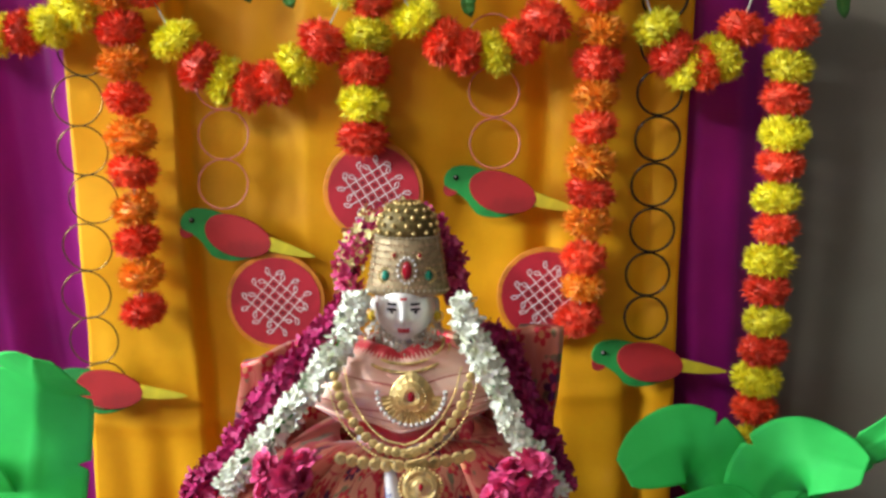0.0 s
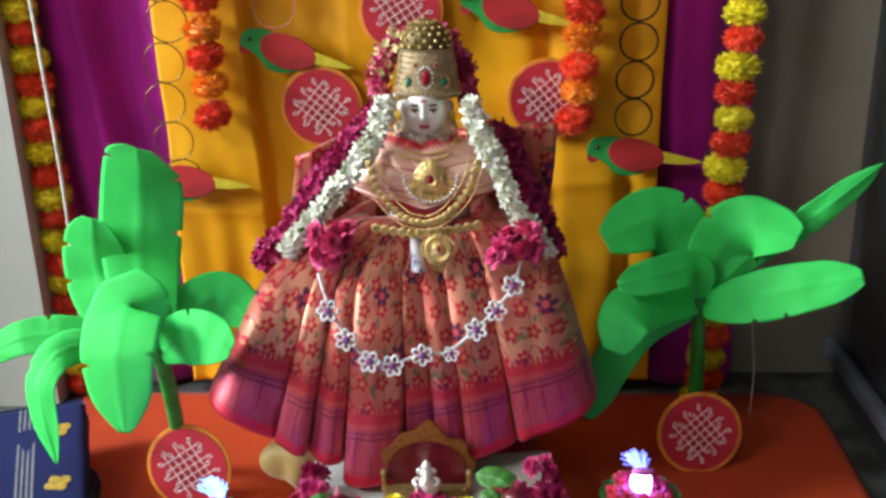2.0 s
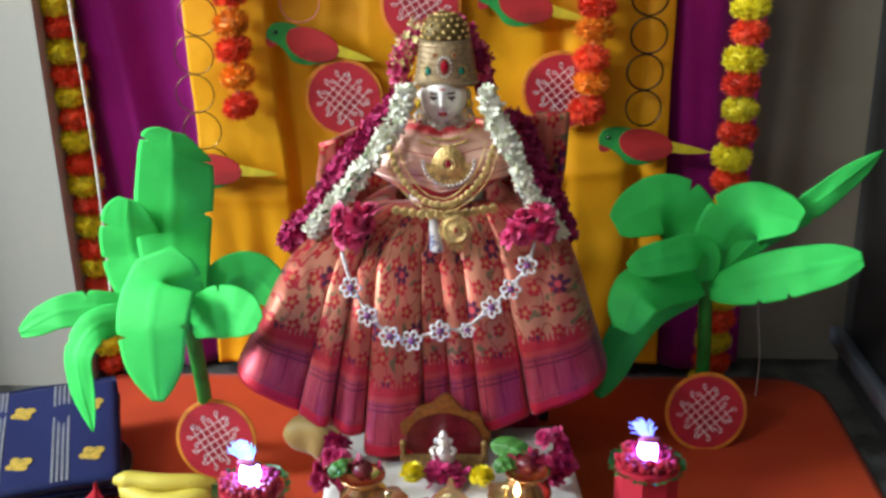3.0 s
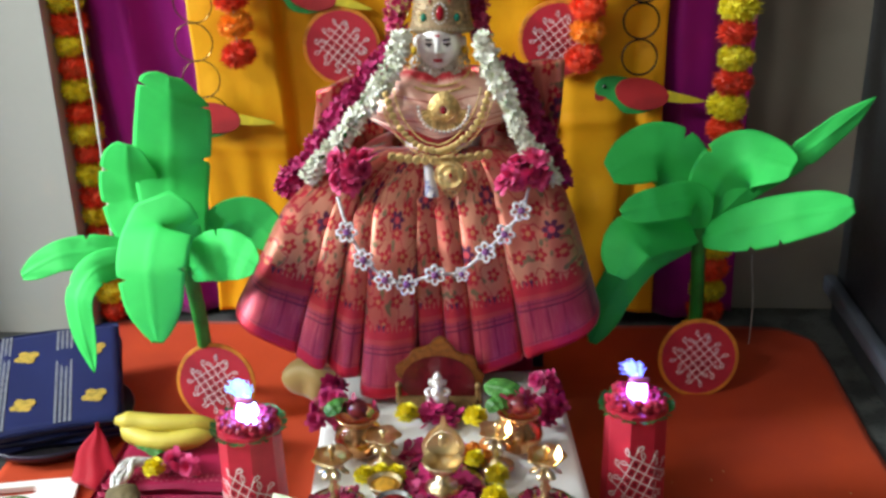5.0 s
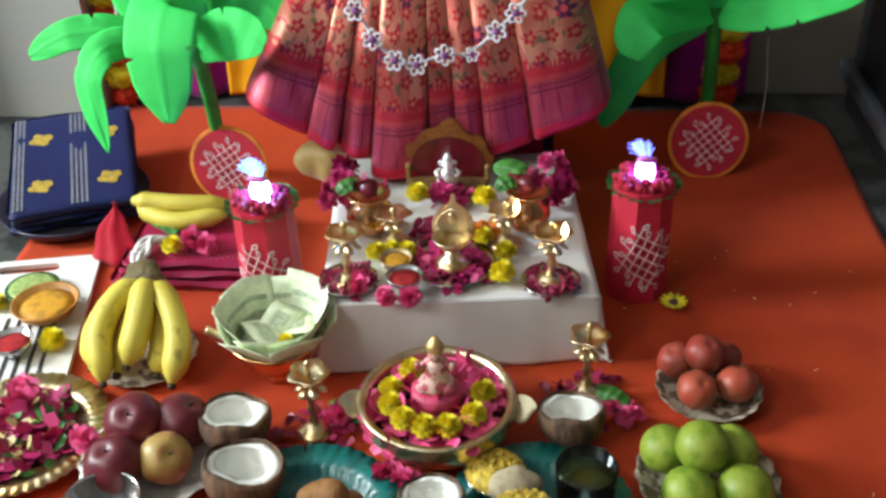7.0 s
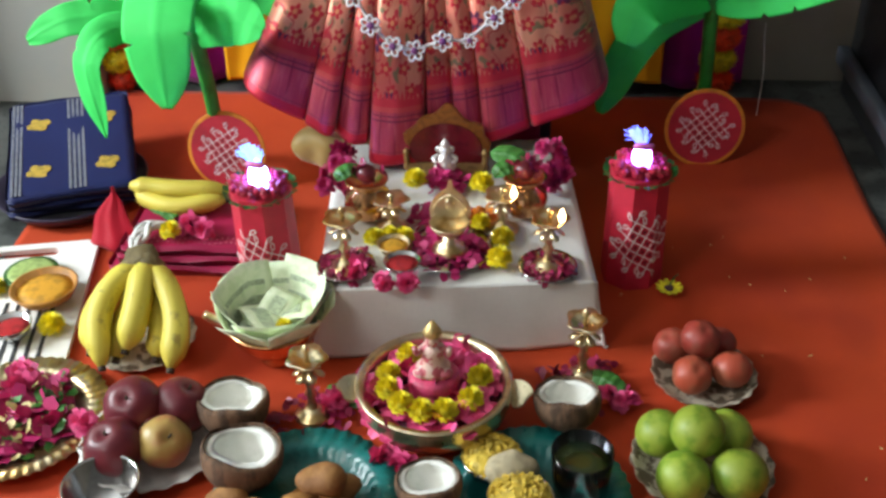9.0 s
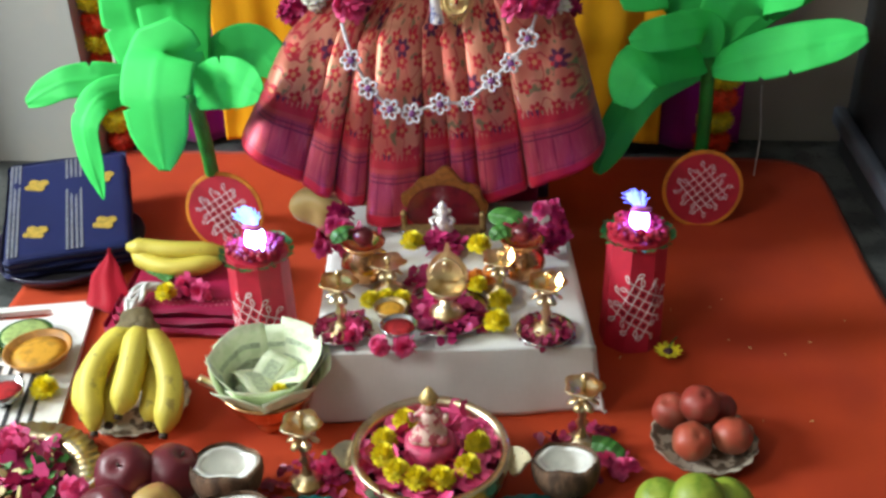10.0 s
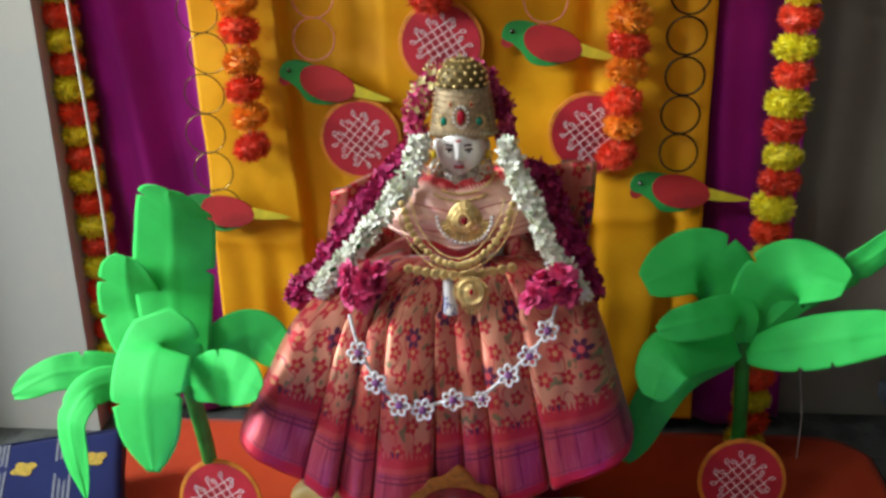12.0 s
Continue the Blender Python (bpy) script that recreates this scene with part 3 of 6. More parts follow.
def statue():
    """Head, neck and trunk of the idol as one plain mesh; slots: silver, dark paint, red paint."""
    bm = bmesh.new()
    hd = Vector((0, 0, 0.652))
    b = bmesh.new()
    bmesh.ops.create_uvsphere(b, u_segments=56, v_segments=44, radius=1.0)
    for v in b.verts:
        x, y, z = v.co
        front = max(0.0, -y)
        jaw = 1 - 0.22 * max(0, -z) ** 1.4
        p = Vector((x * 0.0385 * jaw, y * 0.040 - 0.006, z * 0.049))
        p.y -= front * 0.014 * math.exp(-((x / 0.16) ** 2) - ((z + 0.12) / 0.17) ** 2)
        p.y -= front * 0.004 * math.exp(-((x / 0.11) ** 2) - ((z - 0.12) / 0.2) ** 2)
        p.y += front * 0.005 * (math.exp(-((x - 0.36) / 0.2) ** 2 - ((z - 0.06) / 0.12) ** 2) + math.exp(-((x + 0.36) / 0.2) ** 2 - ((z - 0.06) / 0.12) ** 2))
        p.y -= front * 0.005 * math.exp(-((x / 0.24) ** 2) - ((z + 0.43) / 0.07) ** 2)
        p.y -= front * 0.004 * math.exp(-((x / 0.25) ** 2) - ((z + 0.72) / 0.13) ** 2)
        v.co = p + hd
    for f in b.faces:
        c = f.calc_center_median() - hd
        if c.y < -0.02:
            ax = abs(c.x)
            if ((ax - 0.0145) / 0.0072) ** 2 + ((c.z - 0.004) / 0.0024) ** 2 < 1 or ((ax - 0.0145) / 0.0095) ** 2 + ((c.z - 0.0115 + 30 * (ax - 0.0145) ** 2) / 0.0013) ** 2 < 1:
                f.material_index = 1
            elif (c.x / 0.009) ** 2 + ((c.z + 0.021) / 0.0036) ** 2 < 1 or (c.x / 0.0022) ** 2 + ((c.z - 0.019) / 0.003) ** 2 < 1:
                f.material_index = 2
    merge(bm, b)
    lathe([(0.024, 0.56), (0.026, 0.60), (0.03, 0.62)], 24, bm)
    lathe([(0.07, 0.40), (0.075, 0.44), (0.062, 0.48), (0.075, 0.53), (0.068, 0.565), (0.03, 0.585)], 32, bm, Matrix.Diagonal((1, 0.62, 1, 1)))
    for s in (-1, 1):
        ball(0.009, Matrix.Translation((s * 0.0395, 0.004, 0.650)), 2, squash=(0.5, 0.8, 1.5), bm=bm)
    return bm


IDOL = (-0.048, 1.268)
me = mesh_of("idol_statue", statue(), M_SILVER, mat("dark_face_paint", (0.02, 0.014, 0.02), 0.4), mat("red_face_paint", (0.45, 0.03, 0.04), 0.4))
idol = solid("idol_statue", me, None, "seated deity statue with a polished silver face", "statue", (*IDOL, 0))


# ---- card discs, parrots, bangles ----
def strip(bm, pts, w, h, put):
    """A raised painted line along flat points, laid on a surface by put(x, y, lift)."""
    pts = [Vector((*p, 0)) for p in pts]
    rows = []
    for i, p in enumerate(pts):
        d = (pts[min(i + 1, len(pts) - 1)] - pts[max(i - 1, 0)]).normalized()
        s = Vector((-d.y, d.x, 0)) * w / 2
        rows.append([bm.verts.new(put(*(p + s * 1.0).xy, 0.0002)), bm.verts.new(put(*(p + s * 0.7).xy, h)), bm.verts.new(put(*(p - s * 0.7).xy, h)), bm.verts.new(put(*(p - s).xy, 0.0002))])
    for a, b in zip(rows, rows[1:]):
        for k in range(3):
            bm.faces.new((a[k], b[k], b[k + 1], a[k + 1]))


def kolam(size, put, width=0.0014, n=4):
    """Lattice of crossing lines whose ends curl into drops, with a dot in each cell."""
    lines, dots = bmesh.new(), bmesh.new()
    g = size / 5.2
    for axis in (0, 1):
        for k in range(n + 1):
            c = (k - n / 2) * g * 0.72
            reach = g * (2.02, 1.62, 2.16, 1.72, 1.90)[k % 5]
            pts = [(-reach + 2 * reach * i / 16, c) for i in range(17)]
            for sgn in (-1, 1):
                drop, bend = [], g * 0.12 * (1 if (k + axis) % 2 else -1) * sgn
                for i in range(19):
                    a = 2 * math.pi * i / 18
                    drop.append((sgn * (reach + g * 0.25 * (1 - math.cos(a))), c + g * 0.20 * math.sin(a) * (0.5 + 0.5 * math.sin(a / 2)) + bend * (1 - math.cos(a))))
                strip(lines, [(x, y) if axis == 0 else (y, x) for x, y in drop], width, 0.0008, put)
            strip(lines, [(x, y) if axis == 0 else (y, x) for x, y in pts], width, 0.0008, put)
    for i in range(n):
        for j in range(n):
            x, y, r = (i - n / 2 + 0.5) * g * 0.72, (j - n / 2 + 0.5) * g * 0.72, g * 0.15
            f = [dots.verts.new(put(x + r * math.cos(a), y + r * math.sin(a), 0.0007)) for a in (0, 1.57, 3.14, 4.71)]
            dots.faces.new(f)
    return lines, dots


def kolam_disc(loc, m, label, r=0.0745):
    d = thing("kolam_disc", label, "decoration", loc, "red kolam discs")
    d.matrix_basis = Matrix.Translation(loc) @ m
    part("card", lathe([(r * 0.2, -0.004), (r - 0.001, -0.004), (r, -0.003), (r, -0.0005), (r - 0.001, 0), (r * 0.3, 0.0)], 64), M_ORANGERIM, d, "orange card edge", smooth=False)
    part("face", lathe([(r * 0.2, 0.0002), (r * 0.91, 0.0002), (r * 0.91, 0.0010), (r * 0.2, 0.0010)], 64), M_REDCARD, d, smooth=False)
    a = radians(random.Random(loc[0]).uniform(28, 40))

    def put(x, y, h):
        return Vector((x * math.cos(a) - y * math.sin(a), x * math.sin(a) + y * math.cos(a), 0.0011 + h))

    lines, dots = kolam(r * 1.26, put)
    part("kolam_pattern", lines, M_WHITEPAINT, d, "white painted kolam lines", smooth=False)
    part("kolam_dotting", dots, M_DARKDOT, d, smooth=False)
    return d


UP = pose(0, 0, 0, 90, 0, 0)
kolam_disc((-0.103, 1.523, 0.765), UP, "red card disc with a white kolam pinned on the cloth")
kolam_disc((-0.253, 1.523, 0.597), UP @ pose(0, 0, 0, 0, 0, 12), "red card disc with a white kolam pinned on the cloth")
kolam_disc((0.156, 1.523, 0.606), UP @ pose(0, 0, 0, 0, 0, 5), "red card disc with a white kolam pinned on the cloth")
kolam_disc((-0.452, 1.156, 0.073), pose(0, 0, 0, 78, 0, -6), "red card disc with a white kolam leaning near the plant stem", 0.0735)
kolam_disc((0.411, 1.272, 0.073), pose(0, 0, 0, 79, 0, 4), "red card disc with a white kolam leaning near the plant stem", 0.0735)


def outline_solid(pts, z0, z1, bevel=0.0012):
    bm = bmesh.new()
    f = bm.faces.new([bm.verts.new((x, y, z0)) for x, y in pts])
    g = bmesh.ops.extrude_face_region(bm, geom=[f])
    bmesh.ops.translate(bm, verts=[v for v in g["geom"] if isinstance(v, bmesh.types.BMVert)], vec=(0, 0, z1 - z0))
    bmesh.ops.recalc_face_normals(bm, faces=bm.faces[:])
    rim = [e for e in bm.edges if all(abs(v.co.z - z1) < 1e-6 for v in e.verts)]
    bmesh.ops.bevel(bm, geom=rim, offset=bevel, segments=2, affect="EDGES")
    return bm


def smooth_loop(pts, n=8):
    p = [Vector((*q, 0)) for q in pts]
    out = []
    for i in range(len(p)):
        a, b, c, d = p[i - 1], p[i], p[(i + 1) % len(p)], p[(i + 2) % len(p)]
        for k in range(n):
            t = k / n
            q = 0.5 * (2 * b + (c - a) * t + (2 * a - 5 * b + 4 * c - d) * t * t + (3 * b - a - 3 * c + d) * t ** 3)
            out.append((q.x, q.y))
    return out


def parrot():
    """A cut-out parrot facing -x, about 0.19 long, lying in its own xy plane."""
    p = thing("paper_parrot", "cut-out green parrot with red wing and yellow tail on cloth", "decoration", group="cut-out parrots")
    body = smooth_loop([(-0.090, 0.018), (-0.078, 0.033), (-0.055, 0.036), (-0.030, 0.030), (0.030, 0.010), (0.045, -0.012), (0.085, -0.020), (0.080, -0.028), (0.045, -0.024), (0.020, -0.034), (-0.010, -0.041), (-0.040, -0.036), (-0.058, -0.015), (-0.072, -0.004), (-0.088, 0.004)])
    part("body", outline_solid(body, 0, 0.006), M_PGREEN, p, smooth=False)
    wing = [(-0.008 + 0.050 * math.cos(t) * (1 + 0.1 * math.cos(t)), -0.002 + 0.031 * math.sin(t) - 0.009 * math.cos(t)) for t in [2 * math.pi * i / 40 for i in range(40)]]
    part("wing", outline_solid(wing, 0.0062, 0.0105), M_PRED, p, "red foam wing", smooth=False)
    tail = smooth_loop([(0.036, 0.000), (0.060, -0.006), (0.108, -0.024), (0.106, -0.029), (0.070, -0.027), (0.030, -0.017)])
    part("tail", outline_solid(tail, 0.0062, 0.010), M_PYEL, p, "yellow tail feather", smooth=False)
    beak = smooth_loop([(-0.090, 0.006), (-0.078, 0.004), (-0.068, -0.002), (-0.080, -0.010), (-0.090, -0.006)])
    part("beak", outline_solid(beak, 0.001, 0.0055, 0.0008), M_PRED, p, "red beak", smooth=False)
    eye = part("eye", ball(0.0042, Matrix.Translation((-0.073, 0.018, 0.0065)), 2, squash=(1, 1, 0.6)), M_BLACK, p)
    part("glint", ball(0.0014, Matrix.Translation((-0.074, 0.0195, 0.0087)), 1), M_WHITEPAINT, eye)
    return p


bird = parrot()
bird.matrix_basis = Matrix.Translation((-0.302, 1.527, 0.700)) @ UP @ pose(0, 0, 0, 0, 0, -3)
copy_thing(bird, Matrix.Translation((0.092, 1.527, 0.766)) @ UP @ pose(0, 0, 0, 0, 0, -1))
copy_thing(bird, Matrix.Translation((0.318, 1.522, 0.507)) @ UP @ pose(0, 0, 0, 0, 0, 5))
copy_thing(bird, Matrix.Translation((-0.506, 1.522, 0.464)) @ UP @ pose(0, 0, 0, 0, 0, 7))


def bangles(places, R, r, material, label, group):
    me = mesh_of("bangle", ring(R, r, 48, 8), material)
    gen = random.Random(len(places) * 3)
    for x, z in places:
        b = solid("bangle", me, None, label, "bangle", group=group)
        b.matrix_basis = Matrix.Translation((x, 1.518 + gen.uniform(-0.003, 0.003), z)) @ pose(0, 0, 0, 90 + gen.uniform(-10, 10), gen.uniform(-9, 9), 0)


bangles([(0.318 - 0.0018 * k + 0.002 * (k % 2), 1.045 - 0.0675 * k) for k in range(8)], 0.0325, 0.0019, M_BANGLE_BLACK, "black glass bangle in a hanging chain", "black bangle chain")
bangles([(-0.530 + (0.010, -0.003, 0.002, 0.012, -0.001, -0.006, 0.0)[k % 7], 0.97 - 0.0722 * k) for k in range(8)], 0.0365, 0.0013, M_BANGLE_GOLD, "thin bronze bangle in a hanging chain", "bronze bangle chain")
bangles([(-0.323, 0.922), (-0.322, 0.849), (-0.325, 0.776)], 0.0365, 0.0013, M_BANGLE_PINK, "pale pink bangle in a hanging chain", "pink bangle chain")
bangles([(0.072, 0.985), (0.074, 0.911), (0.076, 0.836)], 0.0365, 0.0013, M_BANGLE_PINK, "pale pink bangle in a hanging chain", "pink bangle chain")


# ---- paper banana plants ----
def leaf(points, width, face, notches, tipw=0.25, fold=0.10):
    """A paper leaf along a smooth line; face is roughly the way its upper side looks."""
    line = curve(points, 64)
    f0 = Vector(face).normalized()

    def w_at(v, sgn):
        w = math.sin(math.pi * min(1, 0.10 + 0.72 * v ** 0.85)) ** 0.75 if v < 0.97 else math.sin(math.pi * (0.10 + 0.72 * v ** 0.85)) ** 0.75 * 0.93
        w *= 1 - max(0, (v - 0.80) / 0.20) ** 2.2 * (1 - tipw)
        for side, at in notches:
            if side == sgn:
                w *= 1 - 0.30 * max(0.0, 1 - abs(v - at) / 0.014)
        return w * width / 2

    def place(u, v):
        i = min(64, round(v * 64))
        p = line[i]
        d = (line[min(i + 1, 64)] - line[max(i - 1, 0)]).normalized()
        side = d.cross(f0).normalized()
        up = side.cross(d)
        s = 2 * u - 1
        w = w_at(v, 1 if s > 0 else -1)
        return p + side * s * w - up * (fold * abs(s) ** 1.3 * w * 0.9) + up * (0.0014 * math.exp(-(s / 0.05) ** 2) + 0.0016 * abs((v * 9) % 2 - 1) + 0.003 * noise.noise(Vector((p.x * 14 + s, p.z * 14, width * 90))))

    return sheet(16, 64, place)


def plant(name, label, fork, foot, leaves):
    p = thing(name, label, "paper plant", (foot[0], foot[1], 0), "paper banana plants")
    o = Vector((foot[0], foot[1], 0))
    part("stem", tube(curve([Vector(foot) - o, (Vector(fork) + Vector(foot)) / 2 - o + Vector((0.004, 0, 0)), Vector(fork) - o], 10), 0.0125, 14), M_STEM, p)
    part("base", lathe([(0.03, 0.0), (0.032, 0.004), (0.02, 0.012), (0.013, 0.02)], 20), M_STEM, p)
    for pts, w, face, notches, tipw, fold in leaves:
        ob = part("leaf", leaf([Vector(q) - o for q in pts], w, face, notches, tipw, fold), M_LEAF, p)
        ob.modifiers.new("thick", "SOLIDIFY").thickness = 0.0006


plant("paper_banana_plant", "banana plant of bright green cut paper with a stiff tube stem", (-0.449, 1.08, 0.335), (-0.495, 1.255, 0.0), (
    (((-0.455, 1.08, 0.326), (-0.475, 1.125, 0.453), (-0.458, 1.12, 0.577), (-0.432, 1.05, 0.648)), 0.124, (0.1, -1, 0.2), ((1, 0.45), (-1, 0.78), (1, 0.72)), 0.55, 0.12),
    (((-0.449, 1.08, 0.321), (-0.470, 1.045, 0.415), (-0.477, 0.985, 0.365), (-0.472, 0.965, 0.252)), 0.118, (-0.1, -1, 0.5), ((1, 0.25), (-1, 0.66), (1, 0.72)), 0.28, 0.12),
    (((-0.462, 1.08, 0.326), (-0.557, 1.06, 0.363), (-0.637, 1.04, 0.366), (-0.703, 1.03, 0.335)), 0.056, (0, -0.8, 0.6), ((1, 0.5),), 0.45, 0.05),
    (((-0.463, 1.08, 0.321), (-0.561, 1.04, 0.352), (-0.602, 1.0, 0.311), (-0.583, 0.97, 0.196)), 0.055, (-0.3, -1, 0.3), ((-1, 0.45), (1, 0.6)), 0.10, 0.10),
    (((-0.469, 1.09, 0.331), (-0.528, 1.12, 0.385), (-0.545, 1.13, 0.452), (-0.530, 1.1, 0.530)), 0.112, (0, -1, 0.2), ((-1, 0.55), (1, 0.5), (-1, 0.75)), 0.5, 0.10),
    (((-0.448, 1.08, 0.321), (-0.405, 1.04, 0.362), (-0.362, 1.02, 0.376), (-0.316, 1.0, 0.366)), 0.082, (0.1, -0.9, 0.4), ((-1, 0.5),), 0.5, 0.10),
    (((-0.451, 1.09, 0.327), (-0.402, 1.12, 0.379), (-0.355, 1.14, 0.387), (-0.310, 1.13, 0.345)), 0.080, (0.1, -0.9, 0.4), (), 0.55, 0.12),
))
plant("paper_banana_plant", "banana plant of bright green cut paper with spreading leaves", (0.399, 1.3, 0.318), (0.415, 1.36, 0.0), (
    (((0.397, 1.3, 0.309), (0.370, 1.32, 0.412), (0.318, 1.31, 0.452), (0.236, 1.27, 0.428)), 0.112, (-0.2, -1, 0.5), ((1, 0.5),), 0.6, 0.10),
    (((0.397, 1.3, 0.309), (0.385, 1.27, 0.378), (0.312, 1.22, 0.388), (0.251, 1.2, 0.380)), 0.062, (-0.1, -1, 0.5), ((-1, 0.35),), 0.4, 0.06),
    (((0.397, 1.3, 0.309), (0.318, 1.24, 0.335), (0.268, 1.2, 0.330), (0.246, 1.18, 0.275)), 0.092, (-0.3, -1, 0.5), ((1, 0.55),), 0.6, 0.12),
    (((0.395, 1.31, 0.294), (0.306, 1.3, 0.26), (0.258, 1.29, 0.198), (0.218, 1.28, 0.097)), 0.072, (-0.3, -1, 0.2), (), 0.35, 0.10),
    (((0.4, 1.3, 0.309), (0.430, 1.3, 0.405), (0.470, 1.27, 0.450), (0.528, 1.22, 0.452)), 0.112, (0.3, -1, 0.6), ((-1, 0.45), (1, 0.5)), 0.6, 0.12),
    (((0.408, 1.31, 0.305), (0.481, 1.3, 0.393), (0.572, 1.28, 0.469), (0.655, 1.25, 0.562)), 0.050, (0.5, -0.9, 0.6), ((1, 0.6), (-1, 0.6)), 0.08, 0.10),
    (((0.405, 1.29, 0.302), (0.464, 1.24, 0.340), (0.533, 1.2, 0.376), (0.620, 1.18, 0.402)), 0.084, (0.1, -0.9, 0.6), ((1, 0.35), (1, 0.55)), 0.5, 0.10),
))


# ---- step, lantern pillars ----
step = thing("altar_step", "low wooden step covered with white cotton cloth", "step", (-0.025, 0.9, 0), turn=5.5)
part("board", box(0.36, 0.36, 0.108, None, 0.006), mat("plain_wood", (0.28, 0.17, 0.08), 0.6, stretch=(1, 8, 8)), step)


def step_cloth(u, v):
    """A cloth laid over the step: its front hangs to the floor, its sides part of the way."""
    s, w = (u - 0.5) * 0.62, v * 0.54
    y = -0.19
    z = 0.114
    if w < 0.118:
        z, y = 0.114 * (w / 0.118) + 0.008, -0.192 - (0.003 * math.sin(s * 30) + 0.010 * noise.noise(Vector((s * 9, w * 5, 1)))) * (1 - w / 0.118) - 0.014 * (1 - w / 0.118)
    else:
        y = -0.192 + (w - 0.118)
    x = s
    half = 0.188 + 0.016 * max(0, 1 - w / 0.118)
    if abs(s) > half:
        over = abs(s) - half
        x = math.copysign(half + 0.006 + 0.05 * over, s)
        z = max(0.008, z - over)
    z += 0.0016 * noise.noise(Vector((s * 18, w * 18, 2)))
    return Vector((x, y + 0.0012 * noise.noise(Vector((s * 25, w * 9, 5))), z))


ob = part("cloth", sheet(93, 81, step_cloth), M_WHITECLOTH, step, "white cotton cloth falling over the front")
ob.modifiers.new("thick", "SOLIDIFY").thickness = 0.0015


def led_material(name, glow, power):
    n = Nodes(name)
    g = n.noise(n.coords(), 90.0)
    n.put(n.bsdf.inputs["Base Color"], n.mix(g, (0.9, 0.85, 0.9), (0.75, 0.65, 0.75)))
    return n.set(Roughness=0.35, Emission_Color=glow, Emission_Strength=power)


M_LANTERN = mat("bright_red_card", (0.62, 0.022, 0.055), 0.55, var=0.1, scale=12, fine=260, bump=0.1)


def lantern(loc, glow, tint, turn, label, power):
    p = thing("paper_lantern_pillar", label, "lantern", loc, "paper pillars with candles", turn=turn)
    h, R = 0.190, 0.047
    body = lathe([(R * 1.02, 0), (R * 1.02, 0.002), (R * 0.98, h * 0.5), (R * 0.95, h)], 8, m=pose(0, 0, 0, 0, 0, 22.5))
    part("tube", body, M_LANTERN, p, "red card tube", smooth=False)

    def put(x, y, lift):
        flat = R * 0.925
        q = max(-0.0185, min(0.0185, x))
        rest = x - q
        return Vector((q + rest * 0.72, -flat - lift + abs(rest) * 0.70 + 0.0012 * (y / 0.1), 0.082 + y))

    lines, dots = kolam(0.104, lambda x, y, l: put(x * 0.80 + y * 0.42, y * 0.95 - x * 0.5, l), 0.0018)
    part("kolam_pattern", lines, M_WHITEPAINT, p, "white painted kolam", smooth=False)
    part("kolam_dotting", dots, M_DARKDOT, p, smooth=False)
    gen = random.Random(turn)
    bm = bmesh.new()
    for i in range(90):
        a = 2 * math.pi * i / 90
        at = Vector((math.cos(a), math.sin(a), 0)) * R * 0.98 + Vector((0, 0, h - 0.004))
        petal_quad(bm, at, Vector((math.cos(a), math.sin(a), gen.uniform(0.1, 0.9))), Vector((0, 0, 1)), 0.009, 0.007, gen.uniform(-0.004, 0.004))
    part("collar", bm, mat("green_foil_collar", (0.02, 0.20, 0.05), 0.35, scale=60), p, "frilled green collar", smooth=False)
    bm = bmesh.new()
    for _ in range(150):
        a, r = gen.uniform(0, 6.28), R * 0.88 * gen.random() ** 0.5
        at = Vector((r * math.cos(a), r * math.sin(a), h + 0.002 + 0.012 * gen.random()))
        ball(gen.uniform(0.004, 0.007), Matrix.Translation(at), 1, 0.002, 200, bm=bm)
    part("filling", bm, mat("red_pulp_petals", (0.45, 0.01, 0.04), 0.5, scale=90), p, "red petals heaped in the top", smooth=False)
    candle = part("led_candle", lathe([(0.010, h), (0.0135, h + 0.008), (0.0148, h + 0.018), (0.0135, h + 0.028), (0.009, h + 0.036), (0.003, h + 0.042)], 20), led_material("candle_light", glow, power), p, "small glowing plastic candle")
    bm = bmesh.new()
    for i in range(46):
        a = gen.uniform(0, 2 * math.pi)
        wide = gen.uniform(0.3, 1.0)
        tip = Vector((math.cos(a) * 0.022 * wide - 0.009, math.sin(a) * 0.018 * wide, h + 0.074 - 0.016 * wide + gen.uniform(-0.006, 0.004)))
        root = Vector((math.cos(a) * 0.004, math.sin(a) * 0.004, h + 0.038))
        tube([root, root.lerp(tip, 0.5) + Vector((0, 0, 0.005)), tip], 0.0006, 4, bm)
        if i % 15 == 0:
            side = Vector((-math.sin(a), math.cos(a), 0)) * 0.003
            bm.faces.new([bm.verts.new(q) for q in (root, tip - side, tip + Vector((0, 0, 0.004)), tip + side)])
    # the tuft emits by itself, standing in for candle light in the film
    part("cellophane_tuft", bm, led_material("glowing_tuft", tint, 4.0), candle, "clear film tuft with candle glow set as emission", smooth=False)
    part("bow", ball(0.010, Matrix.Translation((0.0, -0.006, h + 0.041)), 2, 0.003, 120, (1.6, 0.6, 0.6)), mat("pink_film", (0.75, 0.18, 0.42), 0.3, scale=80), candle, "pink film bow")
    return p


lantern((-0.302, 0.828, 0.006), (0.14, 0.28, 1.0), (0.06, 0.36, 1.0), -8, "red paper pillar with kolam and a pale blue glowing candle", 100.0)
lantern((0.254, 0.902, 0.006), (0.20, 0.16, 1.0), (0.05, 0.12, 1.0), 8, "red paper pillar with kolam and a deep blue glowing candle", 40.0)


# ---- the idol's dress and jewellery ----
X0, Y0 = IDOL


